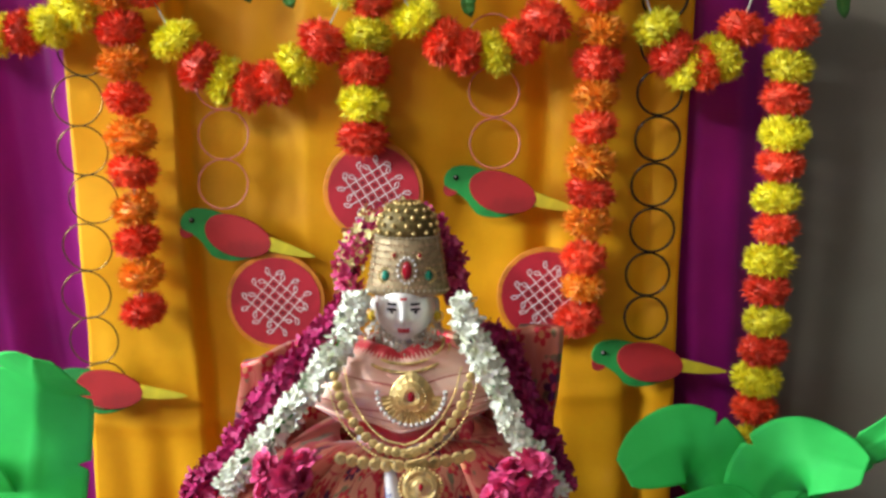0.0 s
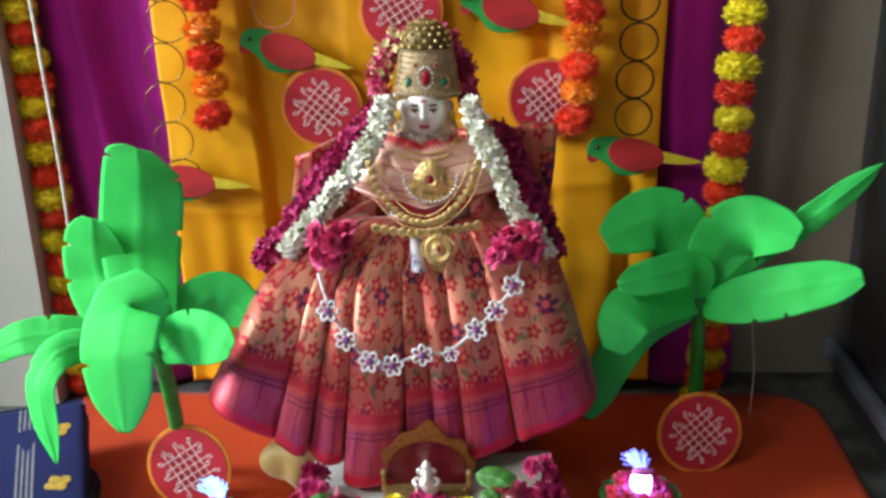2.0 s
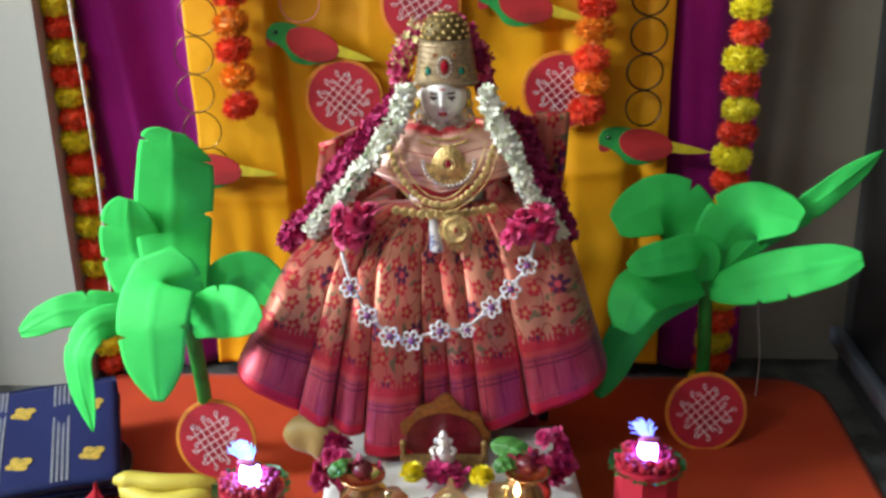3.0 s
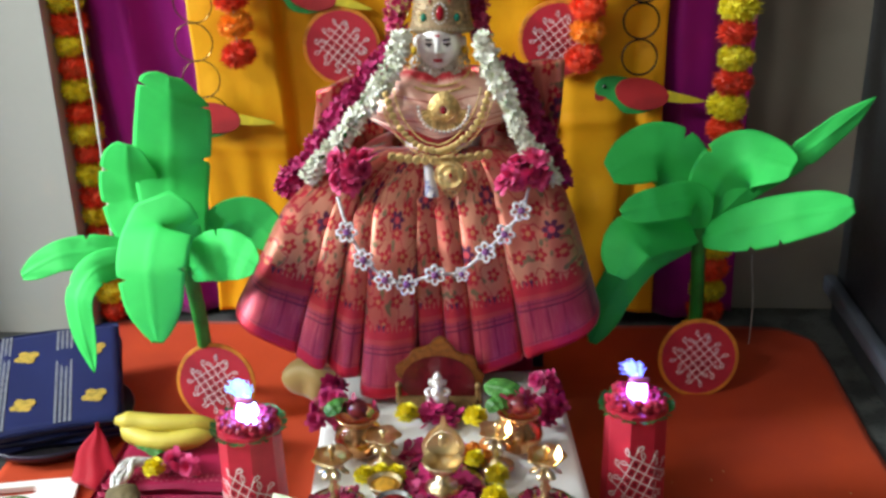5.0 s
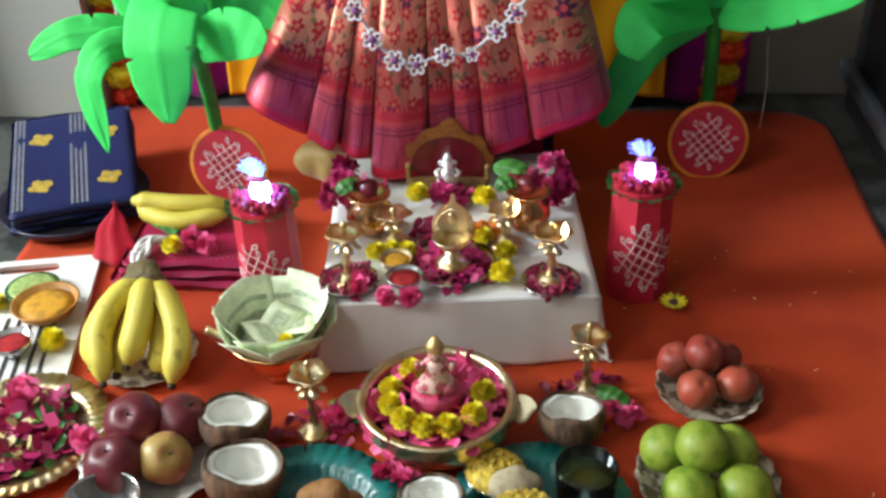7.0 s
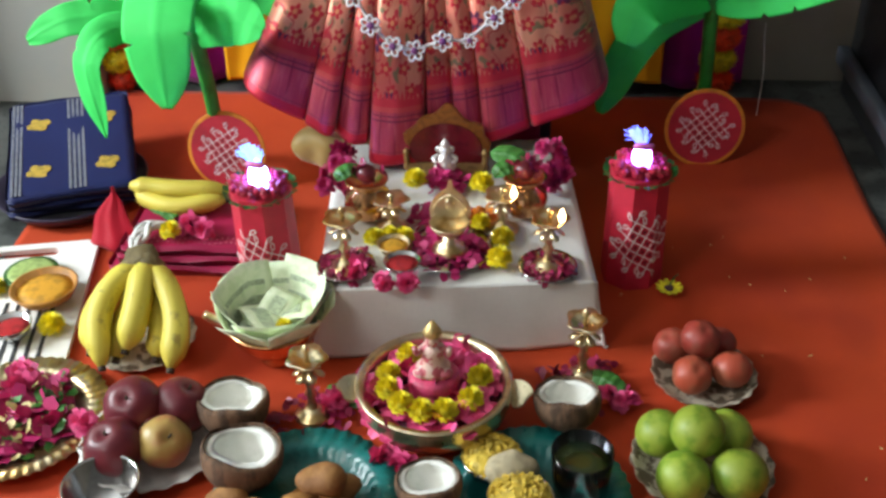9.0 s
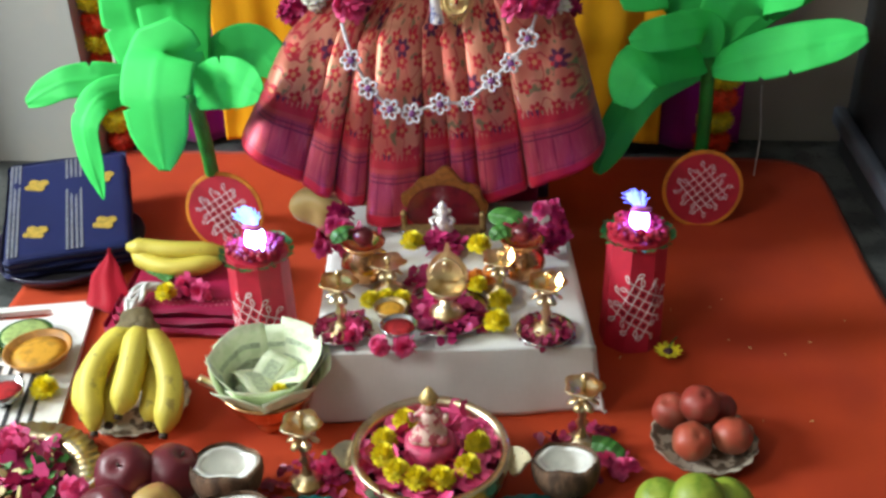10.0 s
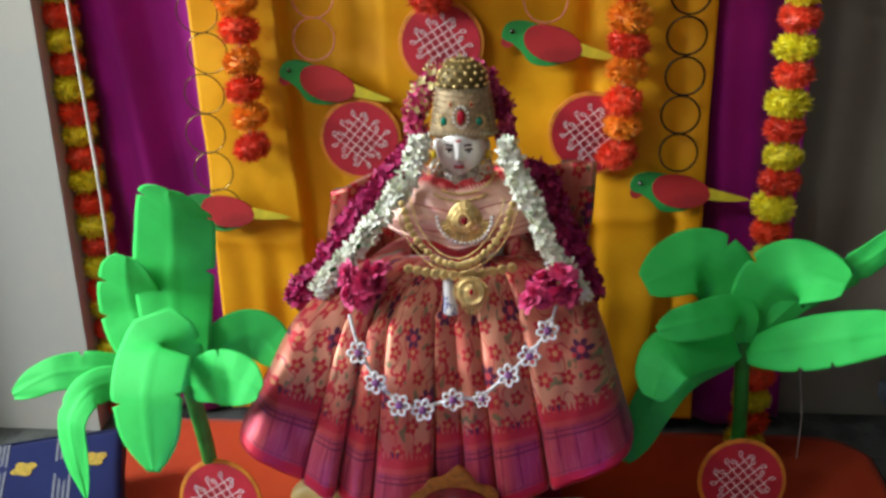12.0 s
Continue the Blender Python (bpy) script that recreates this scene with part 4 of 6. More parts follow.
def silk_drape_material():
    n = Nodes("pink_silk_with_crimson_border")
    uv = n.coords("UV")
    u, v, _ = n.split(uv)
    slow = n.noise(n.stretch(uv, (3, 9, 1)), 1.0)
    col = n.mix(n.step(slow, 0.35, 0.7), (0.86, 0.54, 0.43), (0.76, 0.36, 0.28))
    for lo, hi in ((0.34, 0.352), (0.62, 0.632), (0.70, 0.71)):
        col = n.mix(n.between(v, lo, hi, 0.004), col, (0.42, 0.02, 0.03))
    tooth = n.math("MULTIPLY_ADD", n.math("ABSOLUTE", n.math("SUBTRACT", n.math("FRACT", n.math("MULTIPLY", u, 26.0)), 0.5)), 0.12, 0.06)
    col = n.mix(n.step(n.math("SUBTRACT", tooth, v), -0.006, 0.006), col, (0.58, 0.015, 0.03))
    col = n.mix(n.step(v, 0.785, 0.795), col, (0.52, 0.010, 0.025))
    n.put(n.bsdf.inputs["Base Color"], col)
    n.bump(n.noise(n.stretch(uv, (600, 40, 1)), 1.0, 1.0), 0.3, 0.0005)
    return n.set(Roughness=0.30, Metallic=0.15, Sheen_Weight=0.4)


def bodice(u, v):
    s = 2 * u - 1
    top, low = 0.600 - 0.010 * abs(s) - 0.014 * (1 - abs(s)) ** 3, 0.470 + 0.026 * abs(s) ** 1.2
    half = 0.046 + 0.076 * math.sin(min(1.0, v / 0.66) * math.pi / 2) - 0.042 * max(0.0, (v - 0.66) / 0.34) ** 1.3
    z = top + (low - top) * v
    y = -0.070 * math.sqrt(max(0.0, 1 - 0.78 * s * s)) - 0.014 * math.sin(math.pi * v) + 0.03
    y += 0.0022 * math.sin(15 * v + 6 * s) + 0.0016 * math.sin(24 * v - 9 * s) + 0.005 * v * abs(s)
    return Vector((s * half + 0.004 * v, y - 0.014 * v, z))


M_DRAPE = silk_drape_material()
drape_ob = thing("silk_shoulder_drape", "pink silk drape with crimson borders over the idol's shoulders", "drape", (X0 - 0.006, Y0, 0.017))
for name, v0, v1, th in (("panel", 0.0, 0.79, 0.004), ("border", 0.775, 1.0, 0.006)):
    bm = sheet(60, 34, lambda u, v: bodice(u, v0 + (v1 - v0) * v) + Vector((0, -0.0015 if v0 else 0, 0)), uv=lambda u, v: (u, v0 + (v1 - v0) * v))
    part(name, bm, M_DRAPE, drape_ob, "crimson silk border" if v0 else "").modifiers.new("thick", "SOLIDIFY").thickness = th

crown = thing("temple_crown", "tall antique gold crown set with coloured stones", "crown", (X0 + 0.002, Y0, 0.013))
crown.matrix_basis = Matrix.Translation((X0 + 0.004, Y0, -0.016)) @ Matrix.Diagonal((0.97, 0.94, 1.03, 1))
oval = Matrix.Diagonal((1, 0.80, 1, 1))
part("cone", lathe([(0.051, 0.667), (0.0535, 0.674), (0.0505, 0.684), (0.0475, 0.706), (0.043, 0.733), (0.039, 0.738)], 48, m=oval), mat("worn_gold_cloth", (0.36, 0.26, 0.14), 0.5, 0.4, scale=160, fine=900, bump=0.8), crown)
bm = lathe([(0.037, 0.736), (0.039, 0.746), (0.035, 0.760), (0.026, 0.772), (0.010, 0.779)], 32, m=oval)
part("dome", bm, mat("olive_gold_net", (0.16, 0.11, 0.03), 0.5, 0.4, scale=200, bump=0.6), crown, "olive gold netted dome")
bm = bmesh.new()
for j, (r, z) in enumerate(((0.0395, 0.743), (0.0385, 0.752), (0.035, 0.761), (0.028, 0.769), (0.016, 0.776))):
    for i in range(14):
        a = 2 * math.pi * (i + 0.5 * (j % 2)) / 14
        ball(0.0031, Matrix.Translation((r * math.cos(a), 0.86 * r * math.sin(a), z)), 1, bm=bm)
part("dome_studs", bm, M_GOLD, crown)
bm = bmesh.new()
for i in range(44):
    a = 2 * math.pi * i / 44
    ball(0.0018, Matrix.Translation((0.0535 * math.cos(a), 0.043 * math.sin(a), 0.670 + 0.006 * max(0, -math.sin(a)))), 1, bm=bm)
    ball(0.0015, Matrix.Translation((0.0410 * math.cos(a), 0.0330 * math.sin(a), 0.7375)), 1, bm=bm)
for s in (-1, 1):
    for i in range(16):
        t = i / 15
        ball(0.0014, Matrix.Translation((s * (0.047 - 0.009 * t), -0.018 - 0.001 * t, 0.676 + 0.058 * t)), 1, bm=bm)
part("pearl_edging", bm, mat("dull_beige_bead", (0.52, 0.44, 0.31), 0.4, 0.3, scale=120), crown)
bm = bmesh.new()
gen = random.Random(2)
for j in range(7):
    for i in range(26):
        z = 0.680 + 0.0082 * j
        r = 0.0515 - 0.0080 * (z - 0.680) / 0.056
        a = math.pi + math.pi * (i + 0.5 * (j % 2)) / 26
        ball(gen.uniform(0.0009, 0.0017), Matrix.Translation((r * math.cos(a), 0.80 * r * math.sin(a), z)), 1, bm=bm)
part("sequins", bm, mat("rose_gold_sequin", (0.62, 0.36, 0.22), 0.3, 0.8, scale=200), crown)


def jewel(x, y, z, r, stone, halo, tall=1.25):
    bm = ball(r, Matrix.Translation((x, y, z)), 2, squash=(0.8, 0.45, tall))
    g = part("gem", bm, stone, crown)
    hb = bmesh.new()
    for i in range(14):
        a = 2 * math.pi * i / 14
        ball(r * 0.28, Matrix.Translation((x + 1.35 * r * math.cos(a), y + 0.001, z + 1.35 * tall * r * math.sin(a))), 1, bm=hb)
    part("gem_ring", hb, halo, g)


jewel(0.0, -0.0400, 0.700, 0.0085, M_RUBY, M_PEARL, 1.35)
jewel(-0.027, -0.034, 0.693, 0.0066, M_EMERALD, M_GOLD, 1.0)
jewel(0.027, -0.034, 0.693, 0.0066, M_EMERALD, M_GOLD, 1.0)
jewel(-0.016, -0.0365, 0.718, 0.0026, M_RUBY, M_GOLD, 1.0)
jewel(0.016, -0.0365, 0.718, 0.0026, M_RUBY, M_GOLD, 1.0)

bm = bmesh.new()
gen = random.Random(3)
for i in range(260):
    a, t = math.pi + math.pi * gen.random(), gen.random()
    r = 0.036 + 0.012 * t
    ball(0.0023, Matrix.Translation((r * 1.05 * math.cos(a), 0.9 * r * math.sin(a), 0.613 - 0.022 * t + 0.018 * abs(math.cos(a)) ** 2)), 1, bm=bm)
solid("beaded_collar", bm, mat("silver_beige_bead", (0.55, 0.47, 0.38), 0.3, 0.5, scale=90), "frilled silver-white bead collar under the idol's chin", "collar", (X0, Y0, 0.010))
for s in (-1, 1):
    e = thing("earring", "gold earring with a yellow stone on the idol", "earring", (X0 + s * 0.041, Y0 - 0.012, 0.642), "idol's earrings")
    part("stud", ball(0.0058, None, 2, squash=(0.8, 0.6, 1.2)), mat("yellow_stone", (0.75, 0.5, 0.03), 0.2), e)
    part("setting", ring(0.0066, 0.0014, 16, 6, m=pose(0, 0, 0, 90, 0, 0)), M_GOLD, e)


def bead_line(pts, n, r, bm=None, disc=False):
    bm = bm or bmesh.new()
    for p in curve(pts, n):
        if disc:
            lathe([(r * 0.6, -0.0012), (r, -0.0006), (r, 0.0006), (r * 0.6, 0.0014)], 12, bm, Matrix.Translation(p) @ pose(0, 0, 0, 78, 0, 0))
        else:
            ball(r, Matrix.Translation(p), 1, bm=bm)
    return bm


choker = thing("gold_choker", "gold bead choker round the idol's neck", "necklace", (X0, Y0, 0.014))
arc = [(0.047 * math.cos(a), -0.004 + 0.044 * math.sin(a), 0.598 - 0.019 * max(0, -math.sin(a))) for a in [math.pi + math.pi * i / 12 for i in range(13)]]
part("bead_row", bead_line([(x * 1.06, y * 1.16, z) for x, y, z in arc], 50, 0.0024), M_GOLD, choker)
part("lower_bead_row", bead_line([(x * 1.2, y * 1.28, z - 0.009) for x, y, z in arc], 50, 0.0024), M_GOLD, choker)

pend = thing("pendant_necklace", "gold necklace with a teardrop pendant and pearl fringe", "necklace", (X0 + 0.010, 1.188, 0.561))
pend.matrix_basis = pend.matrix_basis @ Matrix.Scale(1.22, 4)
bm = sheet(40, 6, lambda u, v: Vector(((0.005 + 0.017 * v) * math.cos(2 * math.pi * u) * (1 - 0.25 * math.sin(2 * math.pi * u)), -0.003 * math.cos(v * 3) + 0.001 * math.cos(u * 160) * v, (0.005 + 0.017 * v) * math.sin(2 * math.pi * u) * 1.05)), close_u=True)
pl = part("plate", bm, M_GOLD, pend)
pl.modifiers.new("thick", "SOLIDIFY").thickness = 0.002
part("stone", ball(0.0048, Matrix.Translation((0, -0.0035, -0.001)), 2, squash=(0.75, 0.5, 1.3)), M_RUBY, pend, "dark red teardrop stone")
for R, k in ((0.0085, 18), (0.0145, 26)):
    bm = bmesh.new()
    for i in range(k):
        a = 2 * math.pi * i / k
        ball(0.0013, Matrix.Translation((R * math.cos(a) * (1 - 0.2 * math.sin(a)), -0.004, R * 1.05 * math.sin(a))), 1, bm=bm)
    part("granule_ring", bm, M_GOLD, pend)
bm, gm = bmesh.new(), bmesh.new()
for i in range(19):
    a = math.pi + math.pi * (i + 0.0) / 18
    d = Vector((math.cos(a), 0, math.sin(a)))
    ball(0.0029, Matrix.Translation(d * 0.0335 + Vector((0, -0.001, 0.003))), 1, bm=bm)
sheet(72, 3, lambda u, v: Vector(((0.0205 + 0.0095 * v) * math.cos(math.pi + math.pi * u), -0.0005 - 0.0012 * math.cos(36 * math.pi * u), (0.0205 + 0.0095 * v) * math.sin(math.pi + math.pi * u))), bm=gm)
part("fan", gm, M_GOLD, pend)
part("pearl_fringe", bm, M_PEARL, pend, "row of round pearls")

chain = thing("gold_coin_necklace", "long gold necklace of rounded links over the silk", "necklace", (X0, 1.197, 0.032))
for s in (-1, 1):
    pts = [(s * 0.072, 0.010, 0.562), (s * 0.062, -0.002, 0.530), (s * 0.044, -0.013, 0.503), (s * 0.021, -0.020, 0.484), (0.004, -0.022, 0.478)]
    part("bead_strand", bead_line([(x * 0.97, y - 0.022, z + 0.002) for x, y, z in pts], 40, 0.0018), M_GOLD, chain)
    for k, p in enumerate(curve([(x * 1.10 + s * 0.002, y - 0.026, z - 0.007) for x, y, z in pts], 12)):
        part("coin", bead_line([p, p + Vector((0.00005, 0, 0))], 1, 0.0056 + 0.0008 * (k % 2), disc=True, bm=ball(0.0015, Matrix.Translation(p + Vector((0, -0.0016, 0))), 1)), M_GOLD, chain, smooth=False)
    part("drop_strand", bead_line([(x * 1.17 + s * 0.004, y - 0.034, z - 0.0145) for x, y, z in pts], 30, 0.0020), M_GOLD, chain)

belt = thing("gold_coin_belt", "gold coin belt with a round medallion at the waist", "belt", (X0, 1.163, 0.486))
for i in range(12):
    t = i / 11
    part("coin", bead_line([(-0.075 + 0.155 * t, 0.016 - 0.028 * math.sin(math.pi * t), 0.004 * (t - 0.3)), (-0.0749 + 0.155 * t, 0.016 - 0.028 * math.sin(math.pi * t), 0.004 * (t - 0.3))], 1, 0.0078, disc=True), M_GOLD, belt, smooth=False)
med = part("medallion", lathe([(0.004, 0.006), (0.009, 0.0045), (0.010, 0.0035), (0.017, 0.0035), (0.018, 0.0045), (0.021, 0.002), (0.023, 0.0), (0.02, -0.002)], 32, m=Matrix.Translation((0.022, -0.020, -0.022)) @ pose(0, 0, 0, 75, 0, 0)), M_GOLD, belt, "round embossed gold medallion")
part("stone", ball(0.0042, Matrix.Translation((0.022, -0.026, -0.020)), 2, squash=(0.7, 0.7, 1.2)), M_RUBY, med)
bm = bmesh.new()
for i in range(28):
    a = 2 * math.pi * i / 28
    ball(0.0024, Matrix.Translation((0.022 + 0.025 * math.cos(a), -0.021 - 0.004 * math.sin(a), -0.022 + 0.025 * math.sin(a))), 1, bm=bm)
    ball(0.0016, Matrix.Translation((0.022 + 0.0145 * math.cos(a), -0.025 - 0.003 * math.sin(a), -0.022 + 0.0145 * math.sin(a))), 1, bm=bm)
for i in range(7):
    for k in range(3):
        ball(0.0021, Matrix.Translation((0.0085 + 0.0045 * i, -0.021, -0.049 - 0.0042 * k + 0.0012 * (i - 3) ** 2)), 1, bm=bm)
part("granule_edge", bm, M_GOLD, med)


# ---- fresh flower garlands on the idol ----
def flower_rope(pts, radius, count, length, width, seed, squash=0.8):
    """Small open petals packed along a line."""
    gen = random.Random(seed)
    line = curve(pts, 80)
    bm = bmesh.new()
    for _ in range(count):
        i = gen.randrange(80)
        d = (line[i + 1] - line[i]).normalized()
        out = rand_dir(gen)
        out = (out - d * out.dot(d)).normalized()
        at = line[i].lerp(line[i + 1], gen.random()) + out * radius * gen.uniform(0.2, 0.8) * (1 + 0.45 * noise.noise(line[i] * 28 + Vector((seed, 0, 0))))
        k = gen.randint(4, 6)
        ax = (out + rand_dir(gen) * 0.5).normalized()
        e1 = ax.cross(rand_dir(gen)).normalized()
        e2 = ax.cross(e1)
        for p in range(k):
            a = 2 * math.pi * p / k + gen.uniform(-0.2, 0.2)
            petal_quad(bm, at, (e1 * math.cos(a) + e2 * math.sin(a) + ax * gen.uniform(0.1, 0.7)).normalized(), ax, length * gen.uniform(0.8, 1.2), width, length * gen.uniform(-0.2, 0.4))
    return bm


def rope_thing(name, label, pts, radius, count, length, width, material, seed, group=""):
    o = Vector(pts[0])
    g = thing(name, label, "garland", pts[0], group)
    rel = [Vector(p) - o for p in pts]
    part("thread", tube(curve(rel, 40), radius * 0.35, 6), M_STEM if material is M_JASMINE else material, g)
    part("blossoms", flower_rope(rel, radius, count, length, width, seed), material, g, smooth=False)
    return g


rope_thing("jasmine_garland", "thick white jasmine garland hanging over the idol's arm", [(-0.106, 1.225, 0.675), (-0.116, 1.215, 0.632), (-0.152, 1.20, 0.580), (-0.196, 1.185, 0.524), (-0.240, 1.17, 0.478), (-0.262, 1.165, 0.450)], 0.0150, 300, 0.0118, 0.0072, M_JASMINE, 1, "jasmine garlands")
rope_thing("jasmine_garland", "thick white jasmine garland hanging over the idol's arm", [(0.021, 1.225, 0.672), (0.037, 1.215, 0.626), (0.063, 1.205, 0.572), (0.089, 1.19, 0.512), (0.115, 1.185, 0.480), (0.136, 1.18, 0.440)], 0.0140, 280, 0.0118, 0.0072, M_JASMINE, 2, "jasmine garlands")
rope_thing("magenta_garland", "deep magenta flower garland behind the idol's arm", [(-0.130, 1.29, 0.640), (-0.185, 1.285, 0.575), (-0.232, 1.27, 0.515), (-0.262, 1.25, 0.465), (-0.292, 1.235, 0.44), (-0.312, 1.23, 0.405)], 0.025, 480, 0.011, 0.008, M_MAGENTA, 3, "magenta garlands")
rope_thing("magenta_garland", "deep magenta flower garland behind the idol's arm", [(0.052, 1.30, 0.615), (0.085, 1.30, 0.555), (0.112, 1.295, 0.50), (0.136, 1.29, 0.445), (0.160, 1.29, 0.39)], 0.027, 420, 0.011, 0.008, M_MAGENTA, 4, "magenta garlands")


def rose_cluster(loc, n, spread, size, label, seed, material=None):
    gen = random.Random(seed)
    g = thing("rose_cluster", label, "flowers", loc, "rose clusters")
    for _ in range(n):
        bm = bmesh.new()
        c = Vector((gen.uniform(-1, 1) * spread[0], gen.uniform(-1, 1) * spread[1], gen.uniform(-1, 1) * spread[2]))
        ax = (rand_dir(gen) + Vector((0, -0.9, 0.5))).normalized()
        e1 = ax.cross(rand_dir(gen)).normalized()
        e2 = ax.cross(e1)
        hub = bm.verts.new(c - ax * size * 0.1)
        for j in range(30):
            a, t = j * 2.4, j / 30
            petal_quad(bm, c + ax * size * 0.25 * (1 - t), (e1 * math.cos(a) + e2 * math.sin(a) + ax * (1.5 - 1.6 * t)).normalized(), ax, size * (0.45 + 0.55 * t), size * 0.62, -size * 0.22 * t, hub)
        part("rose", bm, material or M_ROSE, g, smooth=True)
    return g


rose_cluster((-0.184, 1.142, 0.476), 12, (0.034, 0.012, 0.026), 0.0225, "cluster of pink roses at the end of a garland", 1)
rose_cluster((0.084, 1.148, 0.474), 12, (0.034, 0.012, 0.022), 0.0225, "cluster of pink roses at the end of a garland", 2)

halo = thing("hair_flower_arch", "arch of pink and cream flowers behind the crown", "garland", (X0, Y0 + 0.03, 0.66))
arch = [(0.072 * math.cos(a) + 0.0, 0.012, 0.098 * max(0, math.sin(a)) ** 0.8 - (0.02 if math.sin(a) < 0.1 else 0)) for a in [math.pi * (1.02 - 1.04 * i / 12) for i in range(13)]]
arch = [(x - 0.006, y, z) for x, y, z in arch]
part("pink_blossoms", flower_rope(arch, 0.019, 230, 0.009, 0.007, 8), M_ROSE, halo, smooth=False)
part("dark_blossoms", flower_rope(arch, 0.020, 180, 0.009, 0.007, 9), M_MAGENTA, halo, smooth=False)
part("cream_blossoms", flower_rope(arch[:8], 0.026, 120, 0.008, 0.006, 10), M_CREAM, halo, smooth=False)

# crochet flower garland across the skirt
lace = thing("lace_flower_string", "white crocheted flower string pinned across the skirt", "garland", (0, 0, 0))


def on_skirt(x, z, out=0.080):
    return Vector((x, skirt_y(x, z) - out, z))


LACE = [(-0.203, 0.408), (-0.190, 0.368), (-0.168, 0.325), (-0.132, 0.286), (-0.096, 0.276), (-0.050, 0.286), (-0.012, 0.287), (0.028, 0.315), (0.060, 0.343), (0.086, 0.373), (0.098, 0.408)]
part("ribbon", tube([on_skirt(p.x, p.z + 0.034) for p in curve([(x, 0, z) for x, z in LACE], 60)], 0.0028, 6), mat("white_ribbon", (0.82, 0.80, 0.82), 0.6, scale=80), lace)
M_LACE = mat("white_crochet", (0.84, 0.83, 0.86), 0.7, scale=90, fine=900, bump=0.6)
M_VIOLET = mat("violet_thread", (0.22, 0.06, 0.22), 0.7, scale=90)
bm = bmesh.new()
for i in range(6):
    ring(0.0050, 0.0021, 14, 6, bm, pose(0, 0, 0, 0, 0, 60 * i) @ Matrix.Translation((0.0090, 0, 0)) @ Matrix.Diagonal((1.15, 0.86, 1, 1)))
LACE_FLOWER, LACE_HEART = mesh_of("crochet_flower", bm, M_LACE), mesh_of("heart", ball(0.0058, Matrix.Translation((0, 0, 0.0016)), 2, 0.001, 300, (1, 1, 0.5)), M_VIOLET)
for k, (x, z) in enumerate(((-0.188, 0.357), (-0.162, 0.315), (-0.128, 0.283), (-0.094, 0.275), (-0.050, 0.287), (-0.008, 0.286), (0.030, 0.317), (0.060, 0.342), (0.086, 0.376))):
    m = Matrix.Translation(on_skirt(x, z + 0.034, 0.086)) @ pose(0, 0, 0, 70 + 9 * math.sin(k * 2), 8 * math.sin(k * 5), 0) @ pose(0, 0, 0, 0, 0, 25 * k) @ Matrix.Scale(1.06 if k != 5 else 0.78, 4)
    fl = part("crochet_flower", LACE_FLOWER, None, lace, loc=m)
    part("heart", LACE_HEART, None, fl)

# cords beside the cloth
solid("hanging_rope", tube(curve([(0, 0, 1.6), (0.003, 0, 0.9), (0.006, 0.01, 0.5), (0.004, 0.0, 0.22)], 30), 0.0032, 6), M_STRING, "thin white cord hanging beside the purple curtain", "cord", (-0.722, 1.43, 0))
solid("white_wire", tube(curve([(0, 0, 0.20), (0.002, 0, 0.17), (0.008, -0.01, 0.10), (0.01, 0, 0.005)], 30), 0.0011, 6), M_STRING, "thin white wire hanging by the wall", "cord", (0.535, 1.46, 0))

# mango leaves tucked into the top garland
for x, z, tip in ((0.037, 1.085, 1.016), (-0.215, 1.09, 1.028), (-0.275, 1.10, 1.036), (0.565, 1.10, 1.014)):
    lf = solid("mango_leaf", leaf([(0, 0, z - tip), (0.004, -0.006, 0.6 * (z - tip)), (-0.002, -0.008, 0.3 * (z - tip)), (0.003, -0.004, 0)], 0.022, (0, -1, 0.1), (), 0.1), M_GREENLEAF, "green mango leaf hanging in the top garland", "leaf", (x, 1.50, tip), "mango leaves")
    lf.modifiers.new("thick", "SOLIDIFY").thickness = 0.0006


# ---- shared pieces for the offerings ----
G = 0.009  # top of the floor cloth
T = 0.122  # top of the altar step
M_BANANA = mat("ripe_banana_skin", (0.67, 0.56, 0.075), 0.55, scale=48, fine=130, bump=0.2, other=(0.34, 0.26, 0.05), spread=(0.58, 0.74), per_object=0.12)
M_BANANATIP = mat("banana_tip", (0.05, 0.03, 0.015), 0.8, scale=60)
M_BANANASTALK = mat("banana_stalk", (0.16, 0.12, 0.05), 0.8, scale=60, bump=0.5)
M_APPLE = mat("dark_red_apple_skin", (0.11, 0.010, 0.020), 0.40, scale=14, fine=160, bump=0.05, other=(0.17, 0.02, 0.026), per_object=0.15)
M_APPLE_PALE = mat("yellow_red_apple_skin", (0.42, 0.28, 0.08), 0.42, scale=14, fine=160, bump=0.05, other=(0.38, 0.10, 0.05))
M_TOMATO = mat("pomegranate_red_skin", (0.36, 0.050, 0.030), 0.46, scale=22, fine=160, bump=0.12, other=(0.24, 0.065, 0.035), per_object=0.3)
M_LIME = mat("green_lime_skin", (0.27, 0.35, 0.035), 0.48, scale=34, fine=420, bump=0.5, other=(0.13, 0.24, 0.015), per_object=0.15)
M_HUSK = mat("coconut_husk", (0.17, 0.092, 0.05), 0.9, scale=60, fine=340, bump=0.9, dist=0.002, other=(0.06, 0.032, 0.018), stretch=(1, 1, 0.35))
M_COPRA = mat("white_coconut_flesh", (0.84, 0.84, 0.78), 0.5, scale=30, fine=200, bump=0.15, other=(0.72, 0.73, 0.66))
M_PALMPLATE = mat("printed_paper_plate", (0.58, 0.51, 0.40), 0.7, scale=60, fine=200, other=(0.12, 0.08, 0.05), spread=(0.47, 0.56))
M_WHITEPLATE = mat("white_paper_plate", (0.78, 0.77, 0.74), 0.6, scale=30)
